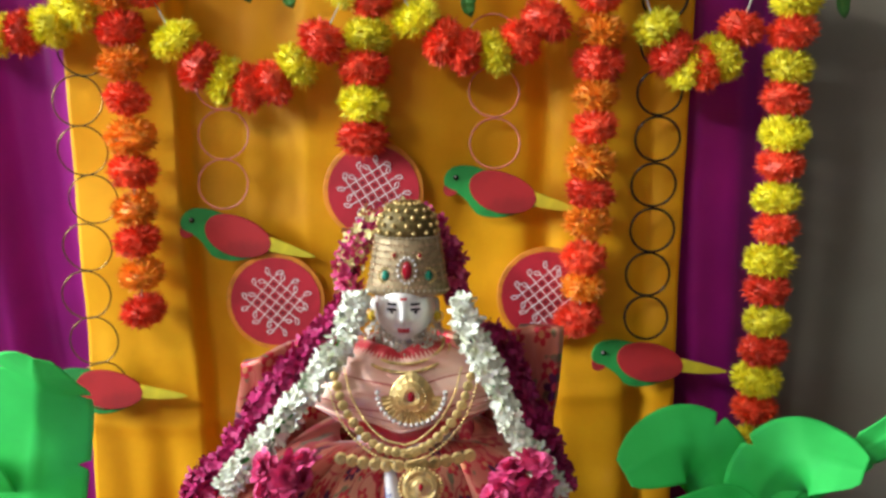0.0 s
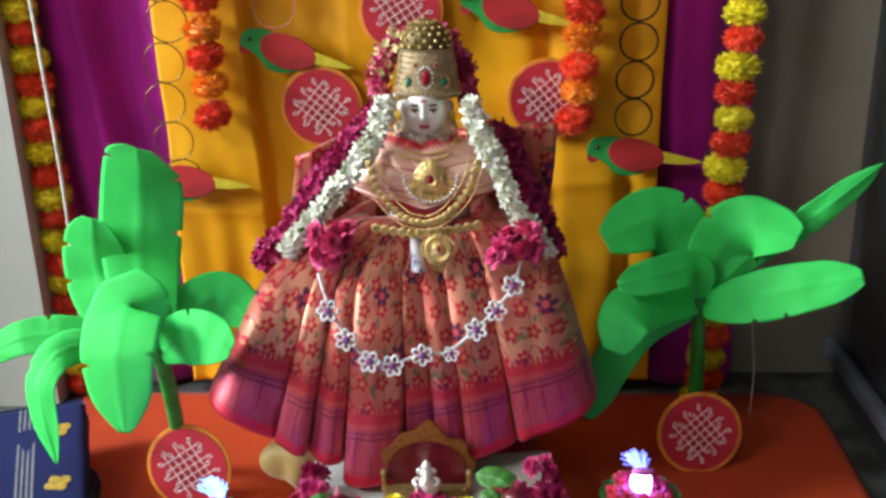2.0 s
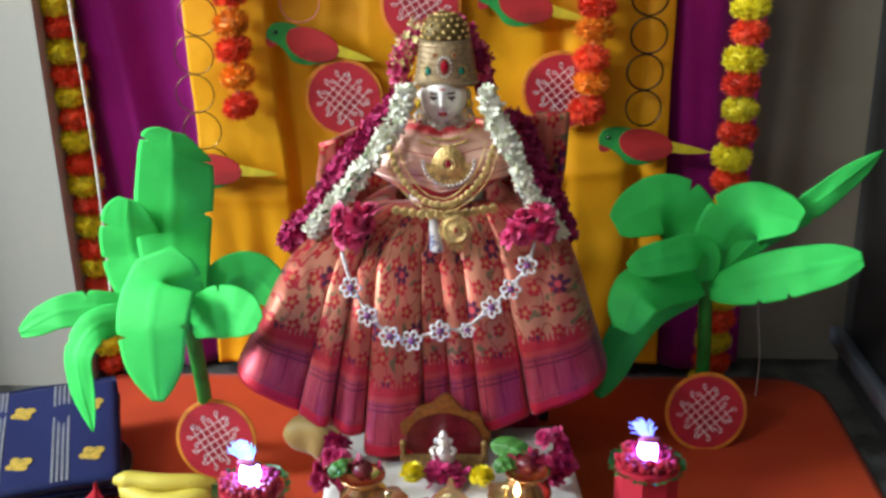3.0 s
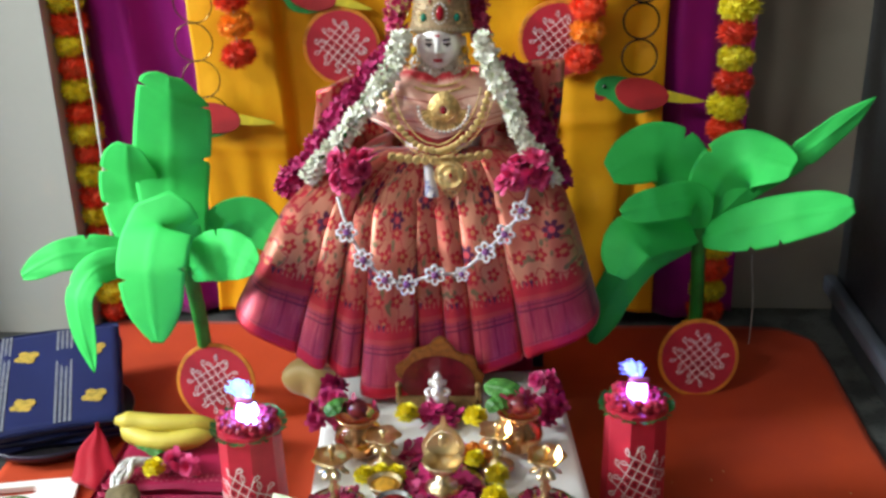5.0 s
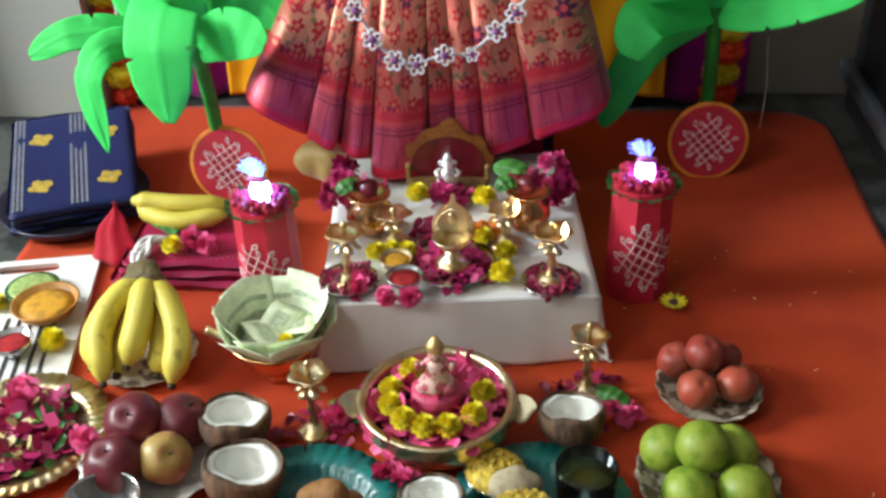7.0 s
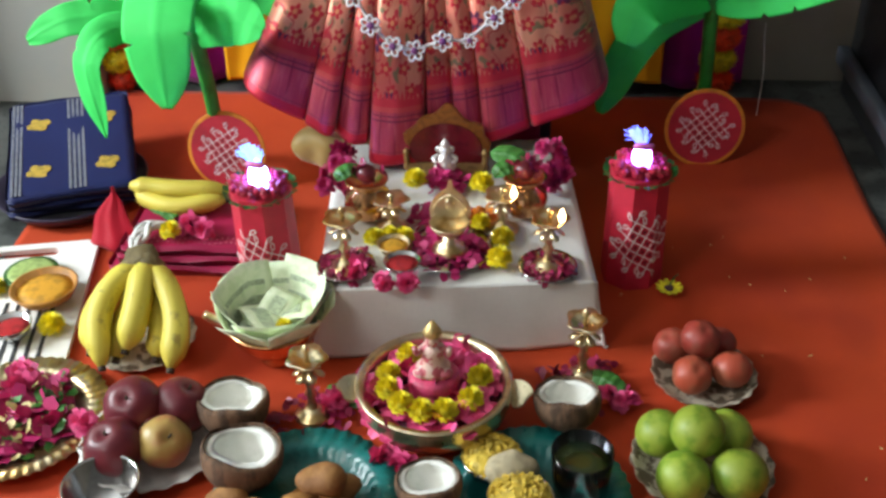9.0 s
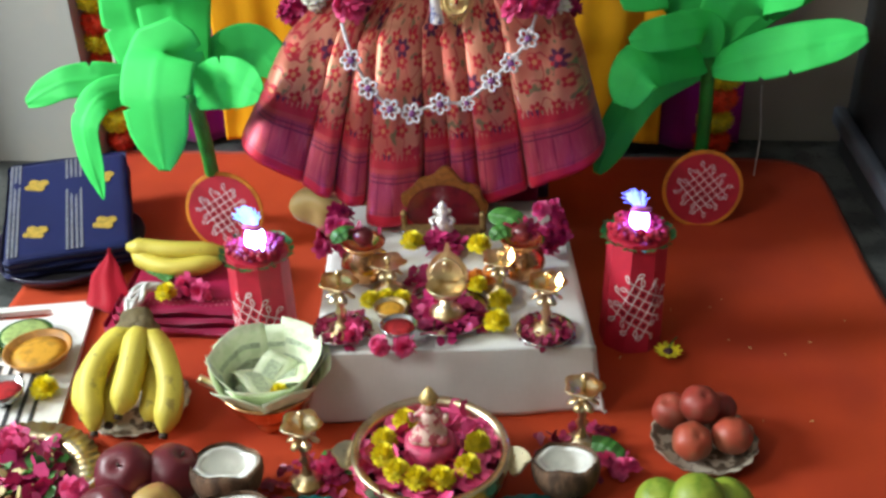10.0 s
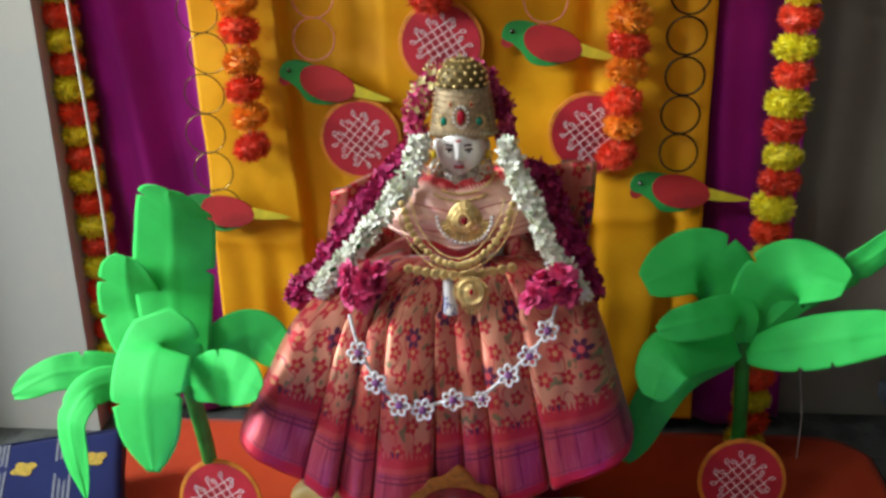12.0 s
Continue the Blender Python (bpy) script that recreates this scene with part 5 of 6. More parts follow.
M_TEAL = mat("teal_plastic", (0.005, 0.16, 0.15), 0.3, scale=30, bump=0.1)
M_KUMKUM = mat("red_kumkum_powder", (0.42, 0.012, 0.015), 0.95, scale=120, fine=800, bump=0.6)
M_TURMERIC = mat("turmeric_paste", (0.62, 0.30, 0.015), 0.7, scale=60, fine=500, bump=0.3)
M_NOTE = mat("pale_green_banknote", (0.76, 0.84, 0.60), 0.7, scale=90, fine=300, other=(0.64, 0.75, 0.48), bump=0.1, per_object=0.12)
M_NOTEINK = mat("grey_green_print", (0.48, 0.57, 0.38), 0.7, scale=200)
M_FLAME = led_material("oil_flame", (1.0, 0.66, 0.28), 26.0)
M_RICE = mat("yellow_rice", (0.70, 0.50, 0.06), 0.6, scale=80, per_object=0.1)
M_FRITTER = mat("fried_brown_crust", (0.36, 0.17, 0.045), 0.75, scale=40, fine=260, bump=0.8, dist=0.002, other=(0.24, 0.10, 0.025), per_object=0.15)
M_GLASSY = Nodes("clear_glass").set(Base_Color=(0.92, 0.96, 0.93), Roughness=0.03, Transmission_Weight=1.0, IOR=1.45)
M_OILGREEN = mat("dark_green_oil", (0.03, 0.04, 0.012), 0.1, scale=30, bump=0)
M_TRAY = mat("white_plastic_tray", (0.80, 0.79, 0.76), 0.4, scale=10, fine=120, bump=0.05, other=(0.72, 0.70, 0.66))
M_DEEPPETAL = mat("deep_red_petal", (0.21, 0.006, 0.04), 0.5, scale=60, other=(0.32, 0.01, 0.07))
M_MAGENTAROSE = mat("deep_magenta_rose", (0.42, 0.012, 0.10), 0.55, scale=60, other=(0.55, 0.03, 0.16))
M_BELL = mat("pale_bell_metal", (0.78, 0.68, 0.47), 0.30, 1.0, scale=25, fine=200, bump=0.1, other=(0.62, 0.52, 0.33))
M_CUCUMBER = mat("cucumber_flesh", (0.36, 0.48, 0.16), 0.4, scale=90)


def chrysanthemum(seed, r=0.017):
    gen = random.Random(seed)
    bm = ball(r * 0.48, None, 2)
    up = Vector((0, 0, 1))
    for j in range(170):
        a, t = j * 2.39996, j / 170
        z = 1 - 1.25 * t
        flat = math.sqrt(max(0, 1 - z * z))
        out = (Vector((math.cos(a) * flat, math.sin(a) * flat, z)) + rand_dir(gen) * 0.12).normalized()
        petal_quad(bm, out * r * 0.42, out, (up + out * 0.3).normalized(), r * gen.uniform(0.44, 0.62), r * 0.24, r * 0.07)
    return bm


MUMS = [mesh_of("yellow_flower", chrysanthemum(k), M_YFLOWER, smooth=False) for k in range(3)]


def mum(x, y, z, s=1.0, label="fresh yellow chrysanthemum head", tilt=0.0):
    k = int(abs(x * 977 + y * 613)) % 3
    ob = solid("yellow_flower", MUMS[k], None, label, "flower", group="yellow flowers")
    ob.matrix_basis = Matrix.Translation((x, y, z + 0.008 * s)) @ pose(0, 0, 0, tilt, tilt * 0.5, 400 * x) @ Matrix.Scale(s, 4)
    return ob


def petal_heap(rx, ry, high, n, size, seed, inner=0.0, flat=0.5):
    """Loose petals lying over one another in a low heap."""
    gen = random.Random(seed)
    bm = bmesh.new()
    for _ in range(n):
        a, t = gen.uniform(0, 6.28), (inner ** 2 + (1 - inner ** 2) * gen.random()) ** 0.5
        at = Vector((rx * t * math.cos(a), ry * t * math.sin(a), high * (1 - t * t) * gen.uniform(0.5, 1.0) + 0.002))
        out = rand_dir(gen)
        out.z *= flat
        petal_quad(bm, at, out.normalized(), (Vector((0, 0, 1)) + rand_dir(gen) * 0.4).normalized(), size * gen.uniform(0.7, 1.3), size * 0.9, size * gen.uniform(-0.1, 0.35))
    return bm


def fluted_plate(r, h, flutes, depth, thick=0.0016, lip=0.25):
    w = lambda a, z: 1 + depth * math.cos(a * flutes) * max(0.0, min(1.0, z / h))
    return lathe([(r * 0.55, 0), (r * 0.70, 0.001), (r * (1 - lip * 0.3), h * 0.6), (r, h), (r + 0.0006, h + thick), (r * (1 - lip * 0.3) - 0.001, h * 0.6 + thick), (r * 0.69, thick + 0.001), (r * 0.4, thick)], max(72, flutes * 6), wave=w)


# ---- offerings on the step ----
def oil_lamp(loc, h, label, flame, petals=True, seed=0, group="standing oil lamps"):
    p = thing("brass_oil_lamp", label, "oil lamp", loc, group)
    part("foot", lathe([(0.024, 0), (0.025, 0.003), (0.020, 0.006), (0.014, 0.010), (0.008, 0.016)], 28), M_BRASS, p)
    part("stem", lathe([(0.0075, 0.014), (0.005, h * 0.28), (0.0085, h * 0.34), (0.005, h * 0.40), (0.0065, h * 0.5), (0.0105, h * 0.54), (0.006, h * 0.58), (0.006, h * 0.70)], 20), M_BRASS, p)
    cup_z = h * 0.70
    w = lambda a, z: 1 + 0.10 * max(0, z - cup_z) / (h * 0.16) * math.cos(a * 5)
    part("oil_cup", lathe([(0.007, cup_z), (0.018, cup_z + h * 0.08), (0.026, cup_z + h * 0.16), (0.025, cup_z + h * 0.175), (0.016, cup_z + h * 0.11), (0.004, cup_z + h * 0.09)], 40, wave=w), M_BRASS, p)
    bm = bmesh.new()
    for i in range(6):
        a = 2 * math.pi * i / 6
        petal_quad(bm, Vector((0.006 * math.cos(a), 0.006 * math.sin(a), cup_z - 0.002)), Vector((math.cos(a), math.sin(a), -0.9)).normalized(), Vector((0, 0, 1)), 0.020, 0.012, 0.004)
    ob = part("lower_petals", bm, M_BRASS, p)
    ob.modifiers.new("thick", "SOLIDIFY").thickness = 0.001
    part("finial", lathe([(0.003, cup_z + h * 0.10), (0.0035, h * 0.92), (0.006, h * 0.96), (0.002, h * 1.03)], 12), M_BRASS, p)
    if flame:
        part("flame", lathe([(0.0012, 0), (0.0034, 0.002), (0.0046, 0.006), (0.0044, 0.010), (0.0030, 0.014), (0.0015, 0.018), (0.0004, 0.021)], 14, m=Matrix.Translation((0.016, -0.010, cup_z + h * 0.16))), M_FLAME, p, "small burning flame")
    return p


def pink_ring(loc, r, seed, label="pink rose petals laid round a lamp foot", n=60, high=0.010, inner=0.55, ry=None):
    return solid("petal_ring", petal_heap(r, ry or r, high, n, 0.013, seed, inner), M_DEEPPETAL, label, "petals", loc, "petal rings", "stuff", smooth=False)


oil_lamp((-0.166, 0.736, T), 0.098, "small brass oil lamp on the white step", False)
oil_lamp((0.118, 0.746, T), 0.098, "small brass oil lamp burning on the white step", True)
for px, py, seed in ((-0.166, 0.736, 1), (0.118, 0.746, 2)):
    dish = thing("petal_dish", "small saucer of dark red petals under a lamp", "plate", (px, py, T), "petal dishes")
    part("saucer", fluted_plate(0.041, 0.005, 16, 0.0, 0.001), M_STEEL, dish)
    part("petals", petal_heap(0.037, 0.037, 0.006, 150, 0.010, seed, 0.3), M_DEEPPETAL, dish, smooth=False)
oil_lamp((0.052, 0.842, T), 0.072, "low brass oil lamp burning on the white step", True)
oil_lamp((-0.112, 0.840, T), 0.060, "low brass oil lamp on the white step", False)


def small_bowl(loc, r, h, outer, fill, label, fill_label, group=""):
    b = thing("small_bowl", label, "bowl", loc, group)
    part("bowl", lathe([(r * 0.45, 0), (r * 0.5, 0.003), (r * 0.8, h * 0.4), (r * 1.02, h), (r * 0.96, h), (r * 0.75, h * 0.5), (r * 0.3, h * 0.4)], 32), outer, b)
    part("filling", lathe([(r * 0.2, h * 0.45), (r * 0.82, h * 0.62), (r * 0.86, h * 0.72), (r * 0.5, h * 0.80), (r * 0.1, h * 0.83)], 24), fill, b, fill_label)
    return b


small_bowl((-0.102, 0.772, T), 0.024, 0.020, M_BRASS, M_TURMERIC, "small brass bowl of turmeric on the step", "orange-yellow turmeric powder", "powder bowls")
small_bowl((-0.084, 0.722, T + 0.006), 0.026, 0.018, M_STEEL, M_KUMKUM, "small steel bowl of red kumkum on the step", "red kumkum powder", "powder bowls")
rose_cluster((-0.090, 0.688, T + 0.012), 7, (0.038, 0.008, 0.003), 0.016, "pink roses laid beside the kumkum bowl", 6)
rose_cluster((-0.138, 0.722, T + 0.012), 3, (0.012, 0.012, 0.003), 0.017, "pink roses laid beside the lamp", 7)
for x, y in ((-0.135, 0.800), (-0.112, 0.806), (-0.090, 0.804)):
    mum(x, y, T, 0.95)
mum(0.050, 0.752, T, 1.15)
mum(0.053, 0.806, T, 1.05)
mum(-0.088, 0.945, T + 0.012, 1.15)
mum(0.017, 0.938, T + 0.012, 1.15)


def kamakshi_lamp(loc):
    p = thing("arched_brass_lamp", "brass lamp with an embossed arched back plate", "oil lamp", loc)
    part("foot", lathe([(0.026, 0), (0.027, 0.003), (0.02, 0.008), (0.010, 0.016), (0.009, 0.026)], 28), M_BRASS, p)
    part("bowl", lathe([(0.008, 0.026), (0.022, 0.034), (0.029, 0.046), (0.0275, 0.047), (0.018, 0.037), (0.004, 0.034)], 36), M_BRASS, p)
    pts = [(0.030 * math.cos(a) * (1 - 0.35 * max(0, math.sin(a)) ** 2), 0.018 + 0.036 * max(-0.3, math.sin(a)) ** 1.0 + (0.012 if abs(a - math.pi / 2) < 0.2 else 0)) for a in [-0.3 + (math.pi + 0.6) * i / 30 for i in range(31)]]
    bm = outline_solid(pts, 0, 0.003)
    bm.transform(Matrix.Translation((0, 0.020, 0.034)) @ pose(0, 0, 0, 82, 0, 0))
    part("back_plate", bm, M_BRASS, p, "pointed arch plate", smooth=False)
    bm = bmesh.new()
    for i in range(18):
        a = 0.1 + (math.pi - 0.2) * i / 17
        ball(0.0024, Matrix.Translation((0.023 * math.cos(a) * (1 - 0.3 * math.sin(a) ** 2), 0.015, 0.055 + 0.026 * math.sin(a))), 1, bm=bm)
    ball(0.008, Matrix.Translation((0, 0.014, 0.066)), 2, 0.004, 90, (0.8, 0.5, 1.3), bm)
    part("embossing", bm, M_BRASS, p)
    return p


kamakshi_lamp((-0.022, 0.782, T + 0.004))
plate = thing("petal_saucer", "steel saucer spread with pink rose petals", "plate", (-0.022, 0.785, T))
part("saucer", fluted_plate(0.062, 0.005, 24, 0.0, 0.001), M_STEEL, plate)
part("petals", petal_heap(0.058, 0.056, 0.008, 150, 0.016, 11), M_PINKPETAL, plate, smooth=False)


def kalash(loc, label, seed):
    p = thing("copper_pot", label, "pot", loc, "small copper pots")
    part("pot", lathe([(0.018, 0), (0.030, 0.010), (0.036, 0.026), (0.033, 0.042), (0.022, 0.052), (0.021, 0.056), (0.032, 0.063), (0.033, 0.066), (0.026, 0.064), (0.018, 0.055)], 36), M_COPPER, p)
    bm = ball(0.017, Matrix.Translation((0, 0, 0.074)), 2, 0.004, 60, (1, 1, 0.9))
    part("betel_nut", bm, mat("dark_red_fruit", (0.16, 0.012, 0.02), 0.35, scale=40), p)
    part("blossoms", flower_rope([(-0.02, 0, 0.066), (0, 0.004, 0.085), (0.02, 0, 0.07)], 0.010, 9, 0.012, 0.010, seed), M_DEEPPETAL, p, smooth=False)
    lf = part("leaf", leaf([(0, 0.008, 0.064), (-0.02, 0.006, 0.078), (-0.036, -0.002, 0.076), (-0.044, -0.008, 0.066)], 0.026, (0, -0.6, 1), (), 0.2), M_GREENLEAF, p)
    lf.modifiers.new("thick", "SOLIDIFY").thickness = 0.0006
    return p


kalash((-0.152, 0.872, T), "small copper pot with flowers on the step", 21)
kalash((0.083, 0.890, T), "small copper pot with a red flower on the step", 22)
big_leaf = solid("betel_leaf", leaf([(0.02, 0, 0), (0.0, 0.02, 0.022), (-0.02, 0.035, 0.026), (-0.045, 0.05, 0.02)], 0.04, (0, -0.5, 1), (), 0.2), M_GREENLEAF, "green betel leaf standing by a copper pot", "leaf", (0.074, 0.930, T + 0.035))
big_leaf.modifiers.new("thick", "SOLIDIFY").thickness = 0.0007

throne = thing("small_throne", "small carved golden throne with a dark red lining", "throne", (-0.045, 1.025, T))
pts = [(-0.068, 0.0), (0.068, 0.0), (0.071, 0.030)] + [(0.071 * math.cos(a) * (1 + 0.05 * math.cos(9 * a)), 0.036 + 0.052 * math.sin(a) * (1 + 0.06 * math.cos(9 * a)) + 0.018 * math.exp(-((a - math.pi / 2) / 0.25) ** 2)) for a in [math.pi * i / 40 for i in range(1, 40)]] + [(-0.071, 0.030)]
bm = outline_solid(pts, 0, 0.010, 0.002)
bm.transform(pose(0, 0.012, 0, 84, 0, 0))
part("back", bm, mat("carved_orange_gold", (0.34, 0.12, 0.02), 0.4, 0.5, scale=120, fine=500, bump=0.9, dist=0.002), throne, smooth=False)
pts = [(-0.058, 0.002), (0.058, 0.002)] + [(0.059 * math.cos(a), 0.032 + 0.044 * math.sin(a)) for a in [math.pi * i / 24 for i in range(25)]]
bm = outline_solid(pts, 0, 0.003, 0.001)
bm.transform(pose(0, 0.0005, 0.001, 84, 0, 0))
part("lining", bm, mat("dark_red_lacquer", (0.13, 0.006, 0.012), 0.18, scale=30), throne, "glossy dark red lining", smooth=False)
for s in (-1, 1):
    part("side_post", lathe([(0.006, 0), (0.0065, 0.004), (0.0045, 0.01), (0.0045, 0.026), (0.006, 0.03), (0.003, 0.036)], 14, m=Matrix.Translation((s * 0.064, -0.004, 0))), M_OLDGOLD, throne)
part("base", box(0.125, 0.05, 0.010, Matrix.Translation((0, -0.022, 0)), 0.003), M_OLDGOLD, throne)

bm = lathe([(0.014, 0), (0.018, 0.006), (0.013, 0.014), (0.011, 0.024), (0.006, 0.029)], 20)
ball(0.0095, Matrix.Translation((0, -0.002, 0.035)), 2, squash=(1, 0.9, 1.1), bm=bm)
lathe([(0.008, 0.041), (0.0065, 0.047), (0.002, 0.054)], 14, bm)
tube(curve([(0, -0.010, 0.036), (0.001, -0.014, 0.029), (-0.003, -0.015, 0.022)], 8), lambda t: 0.0035 - 0.0015 * t, 8, bm)
for s in (-1, 1):
    ball(0.006, Matrix.Translation((s * 0.0105, 0, 0.036)), 1, squash=(0.8, 0.3, 1.1), bm=bm)
    tube(curve([(s * 0.010, 0, 0.026), (s * 0.018, -0.004, 0.022), (s * 0.013, -0.012, 0.018)], 8), 0.0032, 8, bm)
solid("silver_idol", bm, M_SILVER, "small seated silver idol on the throne", "statue", (-0.043, 0.985, T + 0.020))
bm = petal_heap(0.030, 0.026, 0.030, 110, 0.016, 14)
solid("petal_heap", bm, M_PINKPETAL, "pink petals heaped round the silver idol", "petals", (-0.042, 0.965, T), kind="stuff", smooth=False)
solid("petal_heap", petal_heap(0.05, 0.028, 0.014, 90, 0.016, 15), M_PINKPETAL, "pink petals heaped behind the arched lamp", "petals", (-0.045, 0.870, T), kind="stuff", smooth=False)
solid("petal_heap", petal_heap(0.032, 0.022, 0.012, 60, 0.014, 16), mat("orange_petal", (0.75, 0.22, 0.01), 0.55, scale=60), "orange petals between the lamps", "petals", (0.020, 0.865, T), kind="stuff", smooth=False)
mum(0.020, 0.838, T + 0.006, 0.9)
for x, y, seed in ((-0.208, 0.985, 31), (0.128, 1.000, 32)):
    rose_cluster((x, y, T + 0.026), 18, (0.018, 0.062, 0.014), 0.019, "string of pink roses at the edge of the step", seed, M_MAGENTAROSE)

# cloth bundle that props the seat behind the step
solid("gold_cushion", ball(0.080, None, 4, 0.050, 17, (1.0, 0.5, 0.58)), weave("old_gold_cloth", (0.42, 0.28, 0.09), (0.30, 0.18, 0.05), 0.5, 0.3), "old gold cloth bundle under the seat", "cloth bundle", (-0.245, 1.17, 0.062))


# ---- brass bowl with the small idol ----
urli = thing("brass_urli_bowl", "wide brass bowl with side handles full of petals", "bowl", (-0.028, 0.557, G))
part("bowl", lathe([(0.050, 0), (0.075, 0.008), (0.096, 0.030), (0.101, 0.048), (0.096, 0.056), (0.097, 0.060), (0.102, 0.063), (0.101, 0.066), (0.092, 0.065), (0.090, 0.056), (0.085, 0.030), (0.06, 0.014), (0.02, 0.012)], 64), M_BELL, urli)
for s in (-1, 1):
    pts = [(0.0, -0.016), (0.012, -0.020), (0.022, -0.010), (0.030, -0.004), (0.026, 0.008), (0.014, 0.018), (0.0, 0.016)]
    bm = outline_solid(smooth_loop(pts, 5), 0, 0.005, 0.0015)
    bm.transform(Matrix.Translation((s * 0.100, 0.0, 0.044)) @ Matrix.Diagonal((s, 1, 1, 1)) @ pose(0, 0, 0, 20, -18, 0))
    bmesh.ops.recalc_face_normals(bm, faces=bm.faces[:])
    part("handle", bm, M_BELL, urli, "leaf-shaped brass handle", smooth=False)
petals = solid("bowl_petals", petal_heap(0.086, 0.086, 0.010, 300, 0.024, 40), M_ROSE, "pink rose petals floating in the brass bowl", "petals", (-0.028, 0.557, G + 0.046), kind="stuff", smooth=False)
solid("bowl_water", lathe([(0.02, 0.0), (0.088, 0.0), (0.088, 0.001), (0.02, 0.0012)], 48), mat("dark_pink_water", (0.10, 0.01, 0.03), 0.08, scale=20, bump=0), "still water under the petals in the bowl", "water", (-0.028, 0.557, G + 0.044))
for a in (-160, -128, -100, -72, -35, 8, 128, 172):
    mum(-0.028 + 0.060 * math.cos(radians(a)), 0.557 + 0.060 * math.sin(radians(a)), G + 0.056, 1.05, "yellow chrysanthemum in the brass bowl")
bm = lathe([(0.030, 0), (0.033, 0.004), (0.033, 0.016), (0.028, 0.020), (0.01, 0.022)], 28)
solid("pink_pedestal", bm, mat("pink_clay", (0.62, 0.06, 0.15), 0.5, scale=50), "round pink pedestal in the brass bowl", "pedestal", (-0.028, 0.557, G + 0.060))
bm = lathe([(0.020, 0), (0.023, 0.008), (0.016, 0.016), (0.013, 0.030), (0.015, 0.040), (0.006, 0.046)], 24)
ball(0.0105, Matrix.Translation((0, -0.002, 0.053)), 2, squash=(0.9, 0.9, 1.15), bm=bm)
n_body = len(bm.faces)
lathe([(0.011, 0.060), (0.0125, 0.064), (0.009, 0.070), (0.003, 0.080)], 18, bm)
for f in list(bm.faces)[n_body:]:
    f.material_index = 1
for s in (-1, 1):
    tube(curve([(s * 0.013, 0, 0.040), (s * 0.020, -0.005, 0.032), (s * 0.022, -0.010, 0.046)], 8), 0.0036, 8, bm)
    ball(0.012, Matrix.Translation((s * 0.013, -0.010, 0.006)), 2, squash=(1.1, 0.9, 0.6), bm=bm)
me = mesh_of("small_idol", bm, mat("painted_pink_clay", (0.72, 0.50, 0.42), 0.4, scale=70, fine=240, other=(0.48, 0.05, 0.10), spread=(0.50, 0.54)), M_GOLD)
solid("small_idol", me, None, "small painted seated idol in the brass bowl", "statue", (-0.028, 0.557, G + 0.081))


# ---- floor lamps beside the bowl ----
for x, y, seed, flame in ((-0.190, 0.550, 51, False), (0.168, 0.642, 52, False)):
    oil_lamp((x, y, G + 0.002), 0.118, "brass oil lamp standing on rose petals", flame, group="floor oil lamps")
    pink_ring((x, y - 0.004, G), 0.055, seed, "red-pink petals round the lamp foot", 70, 0.014, 0.4)
    lf = solid("betel_leaf", leaf([(0.0, 0, 0.004), (0.025, -0.01, 0.012), (0.04, -0.02, 0.012), (0.06, -0.03, 0.004)], 0.032, (0, -0.3, 1), (), 0.2), M_GREENLEAF, "green betel leaf under the lamp petals", "leaf", (x + (0.0 if x > 0 else 0.01), y + (0.0 if x > 0 else 0.05), G))
    lf.modifiers.new("thick", "SOLIDIFY").thickness = 0.0007
    rose_cluster((x + (0.03 if x < 0 else 0.045), y + (0.02 if x < 0 else -0.045), G + 0.014), 3, (0.016, 0.012, 0.004), 0.018, "red rose heads beside the lamp", seed)


# ---- coconuts ----
def coconut_half(loc, r, tilt, turn, label, seed):
    c = thing("coconut_half", label, "coconut", loc, "broken coconuts", turn=turn)
    gen = random.Random(seed)
    off = Vector((seed * 3.1, 1, 7))

    def shell(r0, r1, low):
        def place(u, v):
            a = 2 * math.pi * u
            rim = 0.30 + 0.16 * noise.noise(Vector((math.cos(a) * 1.3, math.sin(a) * 1.3, 0)) + off) + 0.03 * noise.noise(Vector((math.cos(a) * 6, math.sin(a) * 6, 0)) + off)
            if v < 0.5:
                t, rr = v / 0.5, r0
            else:
                t, rr = 1 - (v - 0.5) / 0.5, r1
            e = -math.pi / 2 + (math.pi / 2 + rim) * max(0.02, t)
            return Vector((rr * math.cos(e) * math.cos(a), rr * math.cos(e) * math.sin(a), rr * math.sin(e) + r + low))
        return sheet(48, 22, place, close_u=True)

    m = Matrix.Translation((0, 0, r)) @ pose(0, 0, 0, tilt, 0, 0) @ Matrix.Translation((0, 0, -r))
    bm = shell(r, r * 0.955, 0)
    bm.transform(m)
    part("shell", bm, M_HUSK, c)
    bm = shell(r * 0.95, r * 0.68, 0)
    for v in bm.verts:
        v.co.z += 0.0012
    bm.transform(m)
    part("flesh", bm, M_COPRA, c, "wet white coconut flesh")
    return c


coconut_half((0.144, 0.554, G), 0.044, -14, 15, "broken coconut half with white flesh on the cloth", 1)
coconut_half((-0.286, 0.522, G), 0.047, -12, -10, "broken coconut half with white flesh on the cloth", 2)
coconut_half((-0.250, 0.425, G + 0.006), 0.050, -12, -30, "broken coconut half with rough brown shell", 3)
coconut_half((-0.022, 0.398, G + 0.006), 0.040, 10, 200, "broken coconut piece with white flesh showing", 4)


